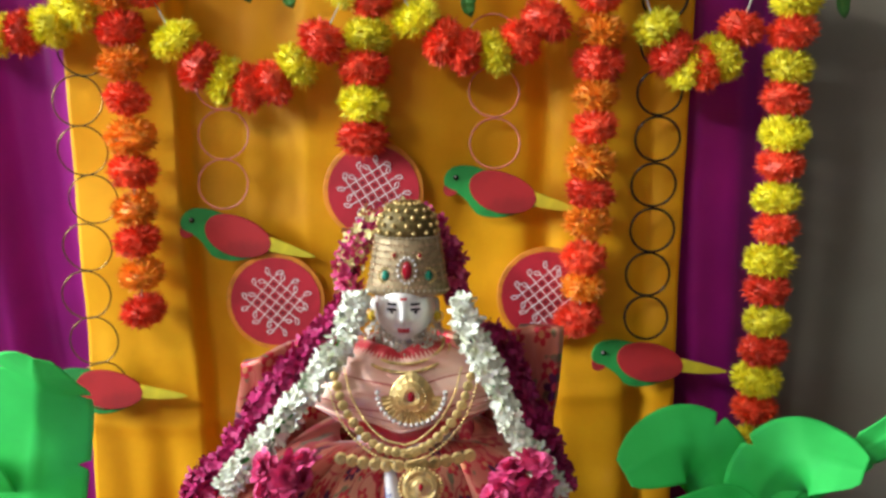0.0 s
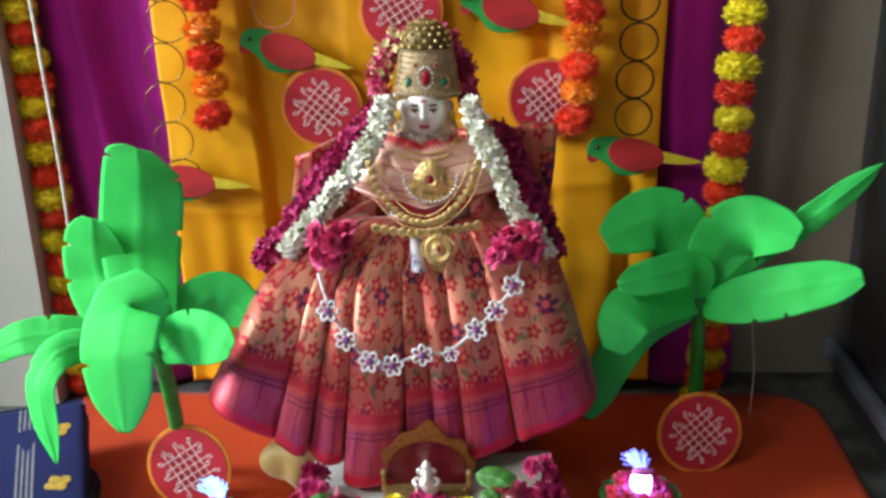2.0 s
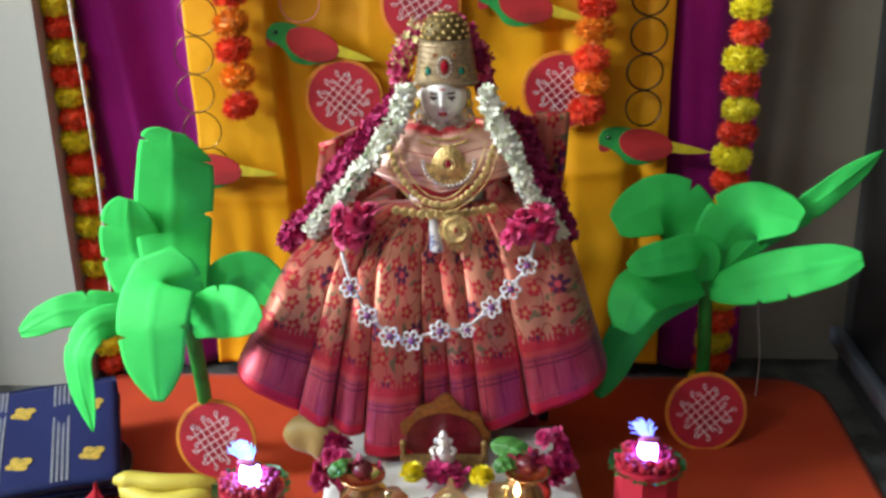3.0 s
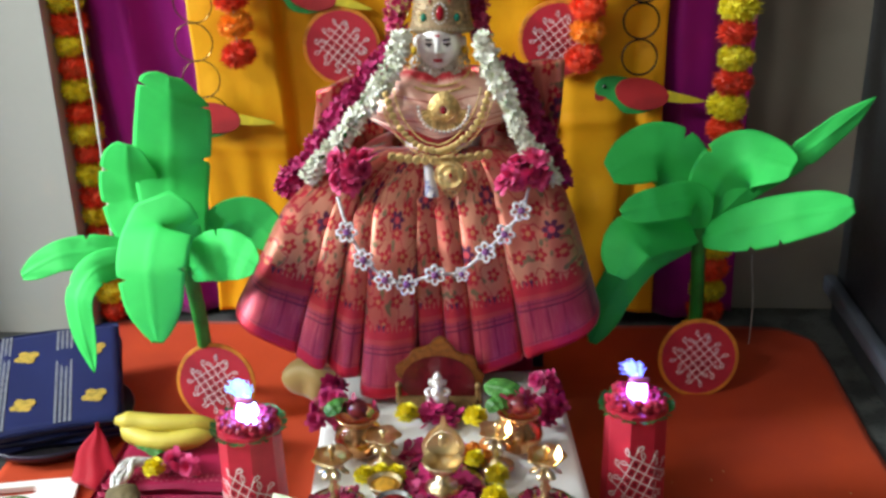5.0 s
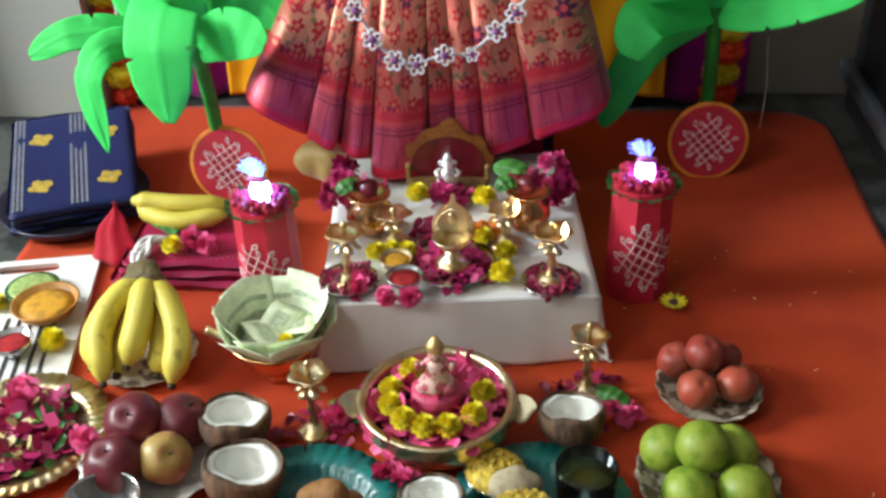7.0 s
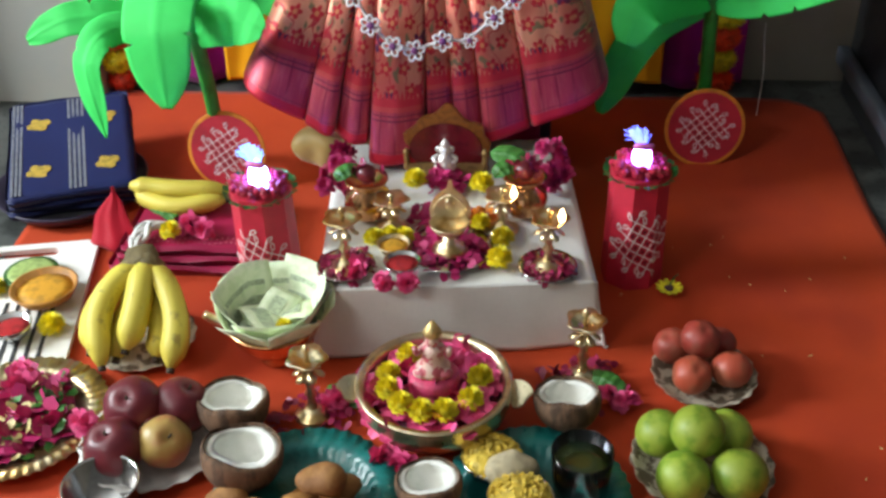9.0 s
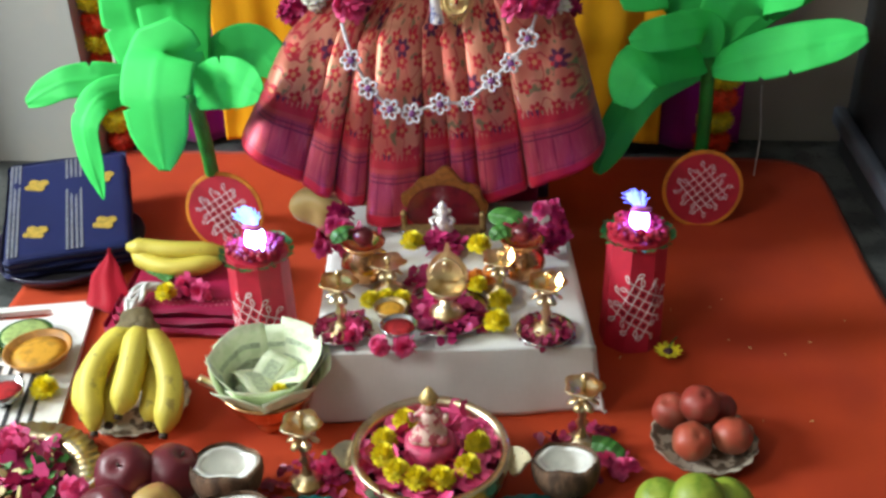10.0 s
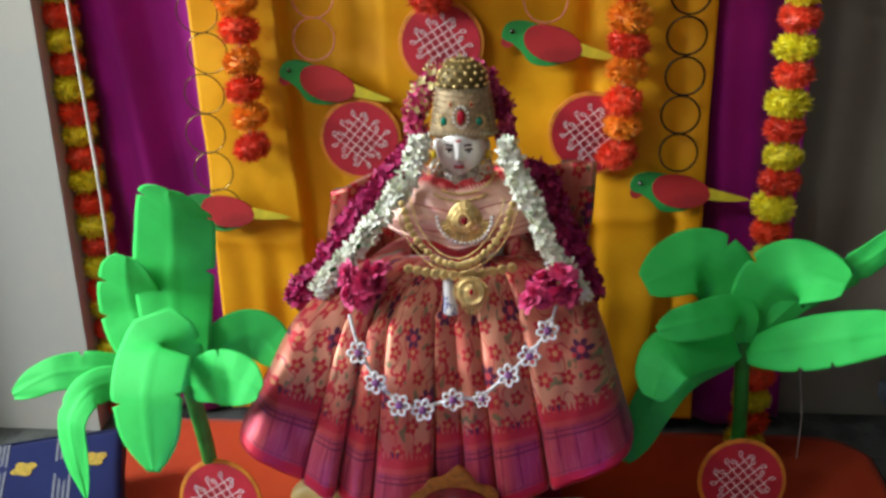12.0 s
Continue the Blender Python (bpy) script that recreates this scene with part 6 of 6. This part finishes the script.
# ---- fruit plates ----
def fruit_mesh(name, r, material, dimple=0.25, squash=0.92, ribs=0, seed=0):
    prof = []
    for i in range(19):
        e = -math.pi / 2 + math.pi * i / 18
        k = math.cos(e)
        z = math.sin(e) * squash
        z -= dimple * math.exp(-(k / 0.22) ** 2) * (1 if e > 0 else -0.6)
        prof.append((max(0.02, k) * r, z * r))
    bm = lathe(prof, 32, wave=(lambda a, z: 1 + 0.025 * math.cos(a * ribs + seed)) if ribs else None)
    return mesh_of(name, bm, material)


def fruit(name, me, loc, label, category, group, turn=(0, 0, 0), stalk=None, r=0.03, s=1.0):
    f = thing(name, label, category, loc, group)
    f.matrix_basis = Matrix.Translation(loc) @ pose(0, 0, 0, *turn) @ Matrix.Scale(s, 4)
    part("skin", me, None, f)
    if stalk:
        part("stalk", tube(curve([(0, 0, r * 0.62), (0.001, 0, r * 0.8), (0.003, 0.001, r * 1.02)], 6), lambda t: 0.0012 + 0.0006 * t, 6), M_BANANATIP, f)
    return f


ap = thing("apple_plate", "white paper plate with a wavy rim", "plate", (-0.384, 0.485, G))
part("plate", fluted_plate(0.094, 0.016, 22, 0.02), M_WHITEPLATE, ap)
A1, A2 = fruit_mesh("skin", 0.038, M_APPLE, 0.20, 0.92, 5), fruit_mesh("skin", 0.034, M_APPLE_PALE, 0.20, 0.92, 5)
for x, y, z, me, tr, s in ((-0.418, 0.442, 0.036, A1, (15, -10, 0), 1.0), (-0.410, 0.502, 0.050, A1, (30, -8, 10), 1.02), (-0.356, 0.520, 0.036, A1, (20, 20, 60), 1.02), (-0.358, 0.456, 0.034, A2, (38, 10, 30), 0.98), (-0.388, 0.478, 0.028, A1, (24, -8, 10), 0.75)):
    fruit("apple", me, (x, y, G + z + 0.004), "ripe dark red apple on the paper plate" if me is A1 else "yellow-red apple on the paper plate", "apple", "apples", tr, True, 0.034, s)

tp = thing("pomegranate_plate", "printed leaf-pattern paper plate with a wavy rim", "plate", (0.332, 0.645, G))
part("plate", fluted_plate(0.070, 0.018, 18, 0.02), M_PALMPLATE, tp)
T1 = fruit_mesh("skin", 0.0275, M_TOMATO, 0.14, 0.92, 6)
for x, y, z, tr, s in ((0.292, 0.682, 0.032, (10, -20, 0), 0.95), (0.312, 0.622, 0.032, (30, 0, 30), 0.98), (0.366, 0.636, 0.032, (-10, 25, 60), 1.0), (0.356, 0.690, 0.032, (-10, 15, 60), 0.9), (0.326, 0.668, 0.056, (18, 10, 10), 1.0)):
    fruit("pomegranate", T1, (x, y, G + z), "small ripe pomegranate with red-brown skin", "pomegranate", "pomegranates", tr, False, 0.03, s)

lp = thing("lime_plate", "printed leaf-pattern paper plate with a wavy rim", "plate", (0.308, 0.478, G))
part("plate", fluted_plate(0.086, 0.016, 18, 0.02), M_PALMPLATE, lp)
L1 = fruit_mesh("skin", 0.0325, M_LIME, 0.06, 0.95, 0)
for x, y, z, tr, s in ((0.258, 0.505, 0.034, (10, -20, 0), 0.95), (0.278, 0.432, 0.034, (30, 0, 30), 1.0), (0.345, 0.440, 0.034, (-10, 25, 60), 1.04), (0.340, 0.508, 0.034, (15, 35, 60), 1.0), (0.298, 0.482, 0.062, (10, 10, 10), 1.02)):
    fruit("sweet_lime", L1, (x, y, G + z + 0.002), "smooth green sweet lime on the paper plate", "lime", "sweet limes", tr, False, 0.03, s)


def banana(points, r, parent, label=""):
    line = curve(points, 20)
    bm = tube(line, lambda t: r * (0.34 + 0.66 * min(1, t / 0.16)) * (1 - 0.72 * max(0, (t - 0.86) / 0.14) ** 1.5), 6)
    ob = part("banana", bm, M_BANANA, parent, label)
    tip = part("tip", tube([line[-1], line[-1] + (line[-1] - line[-3]).normalized() * 0.007], 0.0058, 6), M_BANANATIP, ob)
    return ob


bp = thing("banana_plate", "printed paper plate under the bananas", "plate", (-0.466, 0.690, G))
part("plate", fluted_plate(0.076, 0.012, 20, 0.02), M_PALMPLATE, bp)
bunch = thing("banana_bunch", "bunch of ripe yellow bananas with a dark stalk", "bananas", (-0.466, 0.690, G))
for r, pts in (
        (0.0195, ((-0.006, 0.052, 0.098), (-0.034, 0.018, 0.092), (-0.046, -0.028, 0.066), (-0.032, -0.079, 0.022))),
        (0.0200, ((0.002, 0.052, 0.100), (0.008, 0.020, 0.098), (0.008, -0.016, 0.076), (-0.002, -0.058, 0.036))),
        (0.0195, ((0.006, 0.050, 0.098), (0.042, 0.020, 0.090), (0.066, -0.026, 0.062), (0.066, -0.078, 0.022))),
        (0.0170, ((-0.012, 0.055, 0.092), (-0.050, 0.030, 0.074), (-0.066, -0.004, 0.048), (-0.060, -0.046, 0.022))),
        (0.0170, ((-0.002, 0.050, 0.085), (-0.014, 0.020, 0.062), (-0.022, -0.016, 0.036), (-0.020, -0.056, 0.018))),
        (0.0170, ((0.006, 0.050, 0.085), (0.024, 0.020, 0.062), (0.034, -0.016, 0.036), (0.036, -0.052, 0.018)))):
    banana(pts, r, bunch)
part("stalk", tube(curve([(0.004, 0.055, 0.092), (0.0, 0.080, 0.098), (-0.012, 0.100, 0.086)], 10), lambda t: 0.017 - 0.004 * t, 8), M_BANANASTALK, bunch, "dark dried stalk")
part("cut_crown", ball(0.024, Matrix.Translation((-0.006, 0.070, 0.096)), 3, 0.016, 60, (1.4, 0.8, 0.7)), M_BANANASTALK, bunch, "ragged dark brown crown")


# ---- pot of banknotes ----
pot = thing("brass_note_pot", "brass pot on a small foot", "pot", (-0.262, 0.672, G))
part("pot", lathe([(0.026, 0), (0.027, 0.004), (0.018, 0.012), (0.038, 0.022), (0.058, 0.045), (0.064, 0.062), (0.068, 0.070), (0.063, 0.070), (0.052, 0.045), (0.02, 0.03)], 48), M_COPPER, pot)
part("spout", tube(curve([(-0.060, 0.0, 0.058), (-0.082, 0.0, 0.062), (-0.098, -0.002, 0.074)], 10), lambda t: 0.010 - 0.004 * t, 10), M_BRASS, pot)
gen = random.Random(12)
note_fan = thing("banknote_fan", "pale green banknotes folded and fanned in the pot", "banknotes", (-0.262, 0.672, G + 0.03))
for k in range(13):
    a = 2 * math.pi * k / 13 + gen.uniform(-0.12, 0.12)
    w, h, lean = gen.uniform(0.066, 0.085), gen.uniform(0.084, 0.104), gen.uniform(0.38, 0.62)

    def note(u, v, a=a, w=w, h=h, lean=lean, k=k):
        s = (u - 0.5) * w
        rad = 0.036 + lean * h * v - 0.25 * s * s / 0.05
        zz = 0.008 + h * v * (0.92 - 0.18 * lean) - 0.25 * abs(s) * (k % 2)
        p = Vector((rad, s * (0.7 + 0.45 * v), zz))
        return pose(0, 0, 0, 0, 0, math.degrees(a)) @ p

    ob = part("banknote", sheet(8, 6, note), M_NOTE, note_fan, smooth=True)
    ob.modifiers.new("thick", "SOLIDIFY").thickness = 0.0005
    for v0, v1 in ((0.30, 0.46), (0.62, 0.70)):
        bm = sheet(8, 2, lambda u, v, v0=v0, v1=v1: note(0.15 + 0.7 * u, v0 + (v1 - v0) * v) * 1.0 + Vector((-0.0008 * math.cos(a), -0.0008 * math.sin(a), 0.0006)))
        part("print_bar", bm, M_NOTEINK, ob, smooth=True)
for k in range(6):
    m = Matrix.Translation((0.012 * math.cos(k * 2), 0.016 * math.sin(k * 2.3), 0.030 + 0.004 * k)) @ pose(0, 0, 0, 18 * math.sin(k), 14 * math.cos(k * 1.7), 62 * k)
    bm = sheet(8, 4, lambda u, v: m @ Vector(((u - 0.5) * 0.085, (v - 0.5) * 0.046, 0.004 * math.sin(u * 6))))
    ob = part("banknote", bm, M_NOTE, note_fan)
    ob.modifiers.new("thick", "SOLIDIFY").thickness = 0.0005
    part("print_bar", sheet(6, 2, lambda u, v: m @ Vector(((u - 0.5) * 0.05, (v - 0.5) * 0.020, 0.0012 + 0.004 * math.sin((0.5 + (u - 0.5) * 0.6) * 6)))), M_NOTEINK, ob)
mum(-0.240, 0.640, G + 0.074, 0.7, "small yellow flower among the banknotes")


# ---- white tray with bowls ----
tray = thing("white_tray", "white plastic board with a handle slot and slatted base", "tray", (-0.734, 0.745, G), turn=11)


def tray_board():
    bm = bmesh.new()
    outer = []
    for cx, cy, a0 in ((0.125, 0.155, 0), (-0.125, 0.155, 90), (-0.125, -0.135, 180), (0.125, -0.135, 270)):
        for i in range(7):
            a = radians(a0 + 15 * i)
            outer.append((cx + 0.022 * math.cos(a), cy + 0.022 * math.sin(a)))
    inner = []
    for cx, a0 in ((0.075, -90), (-0.005, 90)):
        for i in range(9):
            a = radians(a0 + 22.5 * i)
            inner.append((cx + 0.011 * math.cos(a), 0.150 + 0.011 * math.sin(a)))
    rings = []
    for loop in (outer, inner):
        vs = [bm.verts.new((x, y, 0)) for x, y in loop]
        rings.append([bm.edges.new((vs[i], vs[(i + 1) % len(vs)])) for i in range(len(vs))])
    bmesh.ops.triangle_fill(bm, edges=rings[0] + rings[1], use_beauty=True)
    g = bmesh.ops.extrude_face_region(bm, geom=bm.faces[:])
    bmesh.ops.translate(bm, verts=[v for v in g["geom"] if isinstance(v, bmesh.types.BMVert)], vec=(0, 0, 0.009))
    bmesh.ops.recalc_face_normals(bm, faces=bm.faces[:])
    return bm


part("board", tray_board(), M_TRAY, tray, smooth=False)
M_SLAT = mat("dark_slot", (0.04, 0.04, 0.045), 0.6, scale=30)
for i in range(13):
    part("slot", box(0.006, 0.15, 0.0012, Matrix.Translation((-0.11 + 0.018 * i, -0.062, 0.0092)), 0.0004, 1), M_SLAT, tray, smooth=False)
small_bowl((-0.642, 0.772, G + 0.010), 0.050, 0.030, mat("orange_clay", (0.50, 0.22, 0.04), 0.5, scale=40), M_TURMERIC, "clay bowl of turmeric paste on the white tray", "smooth orange turmeric paste", "tray bowls")
small_bowl((-0.657, 0.682, G + 0.010), 0.030, 0.026, M_STEEL, M_KUMKUM, "small steel bowl of red kumkum on the tray", "red kumkum powder", "tray bowls")
mum(-0.606, 0.700, G + 0.010, 1.2, "yellow chrysanthemum on the white tray")
mum(-0.730, 0.790, G + 0.010, 1.0, "yellow chrysanthemum on the white tray")
cuc = thing("cucumber_slice", "thick round slice of green cucumber on the tray", "vegetable", (-0.688, 0.826, G + 0.010))
part("flesh", lathe([(0.036, 0), (0.0395, 0.004), (0.0395, 0.016), (0.030, 0.0185), (0.01, 0.019)], 32), M_CUCUMBER, cuc)
part("peel", lathe([(0.040, 0.0), (0.042, 0.003), (0.042, 0.016), (0.040, 0.017)], 32), mat("dark_green_peel", (0.03, 0.12, 0.02), 0.4, scale=40), cuc)

# ---- brass plate of petals ----
pp = thing("petal_plate", "round brass plate with a fluted rim", "plate", (-0.580, 0.515, G))
part("plate", fluted_plate(0.118, 0.016, 48, 0.012, 0.0014, 1.2), M_BRASS, pp)
solid("petal_heap", petal_heap(0.078, 0.078, 0.024, 280, 0.024, 60), M_PINKPETAL, "heap of pink rose petals on the brass plate", "petals", (-0.580, 0.520, G + 0.006), kind="stuff", smooth=False)
solid("petal_scatter", petal_heap(0.09, 0.09, 0.030, 70, 0.020, 61), M_GREENLEAF, "green sepals scattered among the rose petals", "petals", (-0.580, 0.515, G + 0.008), kind="stuff", smooth=False)
solid("petal_scatter", petal_heap(0.08, 0.08, 0.034, 70, 0.016, 62), M_CREAM, "cream petals scattered among the rose petals", "petals", (-0.590, 0.515, G + 0.008), kind="stuff", smooth=False)
rose_cluster((-0.575, 0.560, G + 0.036), 4, (0.03, 0.02, 0.006), 0.022, "pink rose heads on the petal plate", 63)
rose_cluster((-0.472, 0.487, G + 0.030), 2, (0.016, 0.012, 0.004), 0.020, "pink rose leaning on the apple plate", 64)

cup_ob = thing("steel_tumbler", "stainless steel cup standing on the cloth", "cup", (-0.408, 0.372, G))
part("wall", lathe([(0.036, 0), (0.038, 0.003), (0.043, 0.050), (0.0455, 0.052), (0.0455, 0.054), (0.0425, 0.052), (0.036, 0.006), (0.01, 0.005)], 48), M_STEEL, cup_ob)

# ---- teal plates with food ----
for x, y, r in ((-0.170, 0.395, 0.112), (0.105, 0.412, 0.112)):
    tl = thing("teal_plate", "teal plastic plate with a ribbed rim", "plate", (x, y, G), "teal plates")
    part("plate", fluted_plate(r, 0.020, 40, 0.012, 0.002, 0.9), M_TEAL, tl)
gen = random.Random(77)
for k, (x, y, z, s) in enumerate(((-0.135, 0.398, 0.030, 1.05), (-0.168, 0.372, 0.028, 1.0), (-0.120, 0.362, 0.028, 0.95), (-0.145, 0.392, 0.056, 0.9), (-0.262, 0.372, 0.030, 0.95), (-0.225, 0.345, 0.028, 1.0))):
    bm = ball(0.030, None, 3, 0.011, 36, (1.0, 0.9, 0.62))
    solid("fried_fritter", bm, M_FRITTER, "rough brown fried fritter on the teal plate", "fritter", (x, y, G + z - 0.002), "fried fritters", turn=57 * k)


def rice_bowl(loc, r, label, seed):
    gen = random.Random(seed)
    b = thing("rice_bowl", label, "bowl", loc, "bowls of yellow rice")
    part("bowl", lathe([(r * 0.5, 0), (r * 0.85, r * 0.35), (r, r * 0.8), (r * 0.96, r * 0.8), (r * 0.7, r * 0.4)], 32), M_STEEL, b)
    bm = ball(r * 0.9, Matrix.Translation((0, 0, r * 0.72)), 3, r * 0.2, 40, (1, 1, 0.42))
    for _ in range(260):
        d = rand_dir(gen)
        d.z = abs(d.z)
        at = Vector((d.x * r * 0.92, d.y * r * 0.92, r * 0.72 + d.z * r * 0.42))
        e = rand_dir(gen) * 0.0038
        tube([at - e, at + e], 0.0017, 4, bm)
    tagged(part("rice_mound", bm, M_RICE, b, "", smooth=False), "heaped yellow rice", kind="stuff")
    return b


rice_bowl((0.050, 0.462, G), 0.038, "steel bowl heaped with yellow rice", 5)
solid("clay_lump", ball(0.028, None, 3, 0.008, 40, (1.2, 0.8, 0.8)), mat("pale_dough", (0.45, 0.38, 0.24), 0.8, scale=50, bump=0.5), "pale lump of dough beside the rice", "food", (0.074, 0.438, G + 0.032))
rice_bowl((0.086, 0.392, G + 0.004), 0.040, "bowl heaped with yellow rice on the teal plate", 6)
rose_cluster((-0.075, 0.462, G + 0.020), 3, (0.016, 0.014, 0.006), 0.024, "pink rose heads lying on the cloth", 71)
gl = thing("glass_tumbler", "clear glass tumbler of dark green oil", "glass", (0.158, 0.432, G + 0.004))
part("glass", lathe([(0.030, 0), (0.033, 0.002), (0.037, 0.070), (0.0355, 0.070), (0.0315, 0.006), (0.01, 0.005)], 40), M_GLASSY, gl)
part("oil", lathe([(0.01, 0.007), (0.0305, 0.0075), (0.0335, 0.052), (0.01, 0.0525)], 36), M_OILGREEN, gl, "dark green oil")

# ---- folded silks ----
rack = solid("oval_tray", lathe([(0.10, 0), (0.128, 0.004), (0.14, 0.022), (0.137, 0.024), (0.122, 0.008), (0.03, 0.006)], 56, m=Matrix.Diagonal((0.96, 1.0, 1, 1))), mat("dark_violet_plastic", (0.02, 0.012, 0.035), 0.35, scale=20, bump=0.05), "dark violet oval plastic tray on the floor", "tray", (-0.730, 1.110, 0.012), turn=14)
blue = thing("folded_navy_silk", "folded navy silk saree with gold motifs and grey stripes", "folded saree", (-0.705, 1.058, 0.030), turn=20)
tilt = pose(0, 0, 0, 9, 0, 0)


def fold_block(sx, sy, sz, seed):
    bm = box(sx, sy, sz, None, 0.016, 4)
    bmesh.ops.subdivide_edges(bm, edges=[e for e in bm.edges if e.calc_length() > 0.05], cuts=8, use_grid_fill=True)
    for v in bm.verts:
        v.co += Vector((0.003, 0.003, 0.0022)) * noise.noise(v.co * 16 + Vector((seed, 0, 0)))
    return bm


for k in range(3):
    bm = fold_block(0.222 - 0.004 * k, 0.285, 0.017, k)
    bm.transform(tilt @ Matrix.Translation((0.002 * k, 0.10 - 0.003 * k, 0.0175 * k)))
    part("layer", bm, M_NAVY, blue)
for x in (-0.099, -0.092, -0.085, -0.002, 0.006, 0.014, 0.022):
    bm = box(0.0045, 0.272, 0.0012, tilt @ Matrix.Translation((x + 0.005, 0.095, 0.0517)), 0.0004, 1)
    part("stripe", bm, M_GREYZARI, blue, "grey woven stripe", smooth=False)
for i in range(2):
    for j in range(2):
        bm = bmesh.new()
        for dx, dy, r in ((0, 0, 0.015), (0.011, 0.006, 0.010), (-0.013, -0.003, 0.008), (0.006, -0.010, 0.008), (-0.006, 0.012, 0.008)):
            lathe([(r * 0.3, 0), (r, 0.0), (r, 0.0011), (r * 0.3, 0.0013)], 14, bm, tilt @ Matrix.Translation((-0.050 + 0.116 * i + dx, 0.018 + 0.140 * j + dy, 0.0517)))
        part("motif", bm, M_GOLDZARI, blue, "gold woven motif", smooth=False)

pkt = thing("folded_maroon_silk", "folded maroon silk cloth with a printed edge", "folded cloth", (-0.458, 0.965, G))
for k in range(3):
    bm = fold_block(0.245 - 0.01 * k, 0.20 - 0.006 * k, 0.013, k + 9)
    bm.transform(Matrix.Translation((0.004 * k, 0.004 * k, 0.0135 * k)))
    part("layer", bm, M_MAROON, pkt)
M_PDOT = mat("pale_pink_print", (0.60, 0.18, 0.22), 0.6, scale=90)
bm = bmesh.new()
for i in range(26):
    for j in range(2):
        ball(0.0018, Matrix.Translation((-0.105 + 0.0086 * i, -0.070 + 0.012 * j + 0.003 * math.sin(i), 0.0412)), 1, squash=(1, 1, 0.4), bm=bm)
part("printed_dots", bm, M_PDOT, pkt)
bm = sheet(30, 16, lambda u, v: Vector(((u - 0.5) * 0.100 * (1 - v ** 1.6) + 0.004 * v + 0.003 * math.sin(v * 9), 0.02 * v - (0.012 * math.cos((u - 0.5) * 3) + 0.0018 * math.sin(u * 15)) * (1 - v * 0.7), 0.008 + 0.108 * v - 0.012 * abs(u - 0.4) * v)))
cone = solid("red_silk_fold", bm, M_REDSILK, "red silk corner folded up to a point", "cloth", (-0.588, 0.925, G), turn=-15)
cone.modifiers.new("thick", "SOLIDIFY").thickness = 0.004
pair = thing("banana_pair", "two ripe bananas lying on the folded silk", "bananas", (-0.486, 0.978, G + 0.040))
banana([(-0.082, 0.030, 0.030), (-0.050, 0.008, 0.022), (0.0, -0.006, 0.020), (0.075, 0.010, 0.026)], 0.0165, pair)
banana([(-0.088, 0.020, 0.044), (-0.050, 0.022, 0.040), (0.0, 0.020, 0.038), (0.078, 0.034, 0.030)], 0.016, pair)
part("stalk", ball(0.009, Matrix.Translation((-0.084, 0.026, 0.036)), 2, 0.003, 90), M_BANANASTALK, pair)
skein = thing("cotton_skein", "white cotton thread skein on the folded silk", "thread", (-0.516, 0.892, G + 0.042))
M_YARN = mat("white_cotton_yarn", (0.82, 0.82, 0.80), 0.9, scale=90, fine=700, bump=0.6)
for k in range(9):
    bm = tube(curve([(0.016 + 0.002 * k, 0.045, 0.006), (-0.004 + 0.008 * math.sin(k), 0.030, 0.012 + 0.004 * math.cos(k * 5)), (-0.012 + 0.010 * math.cos(k * 2), 0.0, 0.010 + 0.004 * math.sin(k * 4)), (-0.010 + 0.004 * math.sin(k * 3), -0.035, 0.006 + 0.001 * k), (-0.016 + 0.005 * (k % 3), -0.052, -0.010)], 24), 0.0045, 6)
    part("strand", bm, M_YARN, skein)
mum(-0.482, 0.905, G + 0.046, 1.05, "yellow chrysanthemum on the folded silk")
rose_cluster((-0.448, 0.920, G + 0.056), 4, (0.024, 0.016, 0.008), 0.022, "pink rose heads on the folded silk", 81)
solid("betel_leaf", leaf([(0.0, 0, 0.004), (-0.02, 0.02, 0.012), (-0.035, 0.03, 0.012), (-0.05, 0.045, 0.004)], 0.034, (0, -0.3, 1), (), 0.2), M_GREENLEAF, "green betel leaf on the folded silk", "leaf", (-0.490, 0.950, G + 0.046))

fall = thing("fallen_flower", "fallen yellow and white flower on the cloth", "flower", (0.308, 0.850, G))
bm = bmesh.new()
for i in range(11):
    a = 2 * math.pi * i / 11
    petal_quad(bm, Vector((0.006 * math.cos(a), 0.006 * math.sin(a), 0.007)), Vector((math.cos(a), math.sin(a), 0.15)), Vector((0, 0, 1)), 0.015, 0.009, 0.002)
part("petals", bm, M_YFLOWER, fall, smooth=False)
part("heart", ball(0.007, Matrix.Translation((0, 0, 0.008)), 2, 0.002, 200, (1, 1, 0.6)), mat("dark_flower_heart", (0.10, 0.04, 0.05), 0.7), fall)
part("stalk", tube(curve([(0, 0.006, 0.006), (0.008, 0.02, 0.012), (0.018, 0.04, 0.006)], 8), 0.0012, 5), M_GREENLEAF, fall)

# crumbs and grains dropped on the cloth
gen = random.Random(90)
bm = bmesh.new()
for _ in range(16):
    a = Vector((gen.uniform(0.2, 0.62), gen.uniform(0.45, 1.05), G + 0.001))
    e = Vector((gen.uniform(-1, 1), gen.uniform(-1, 1), 0)).normalized() * gen.uniform(0.001, 0.003)
    tube([a - e, a + e], gen.uniform(0.0006, 0.0012), 4, bm)
solid("grain_scatter", bm, M_CREAM, "pale grains and crumbs scattered on the cloth", "crumbs", kind="stuff", smooth=False)
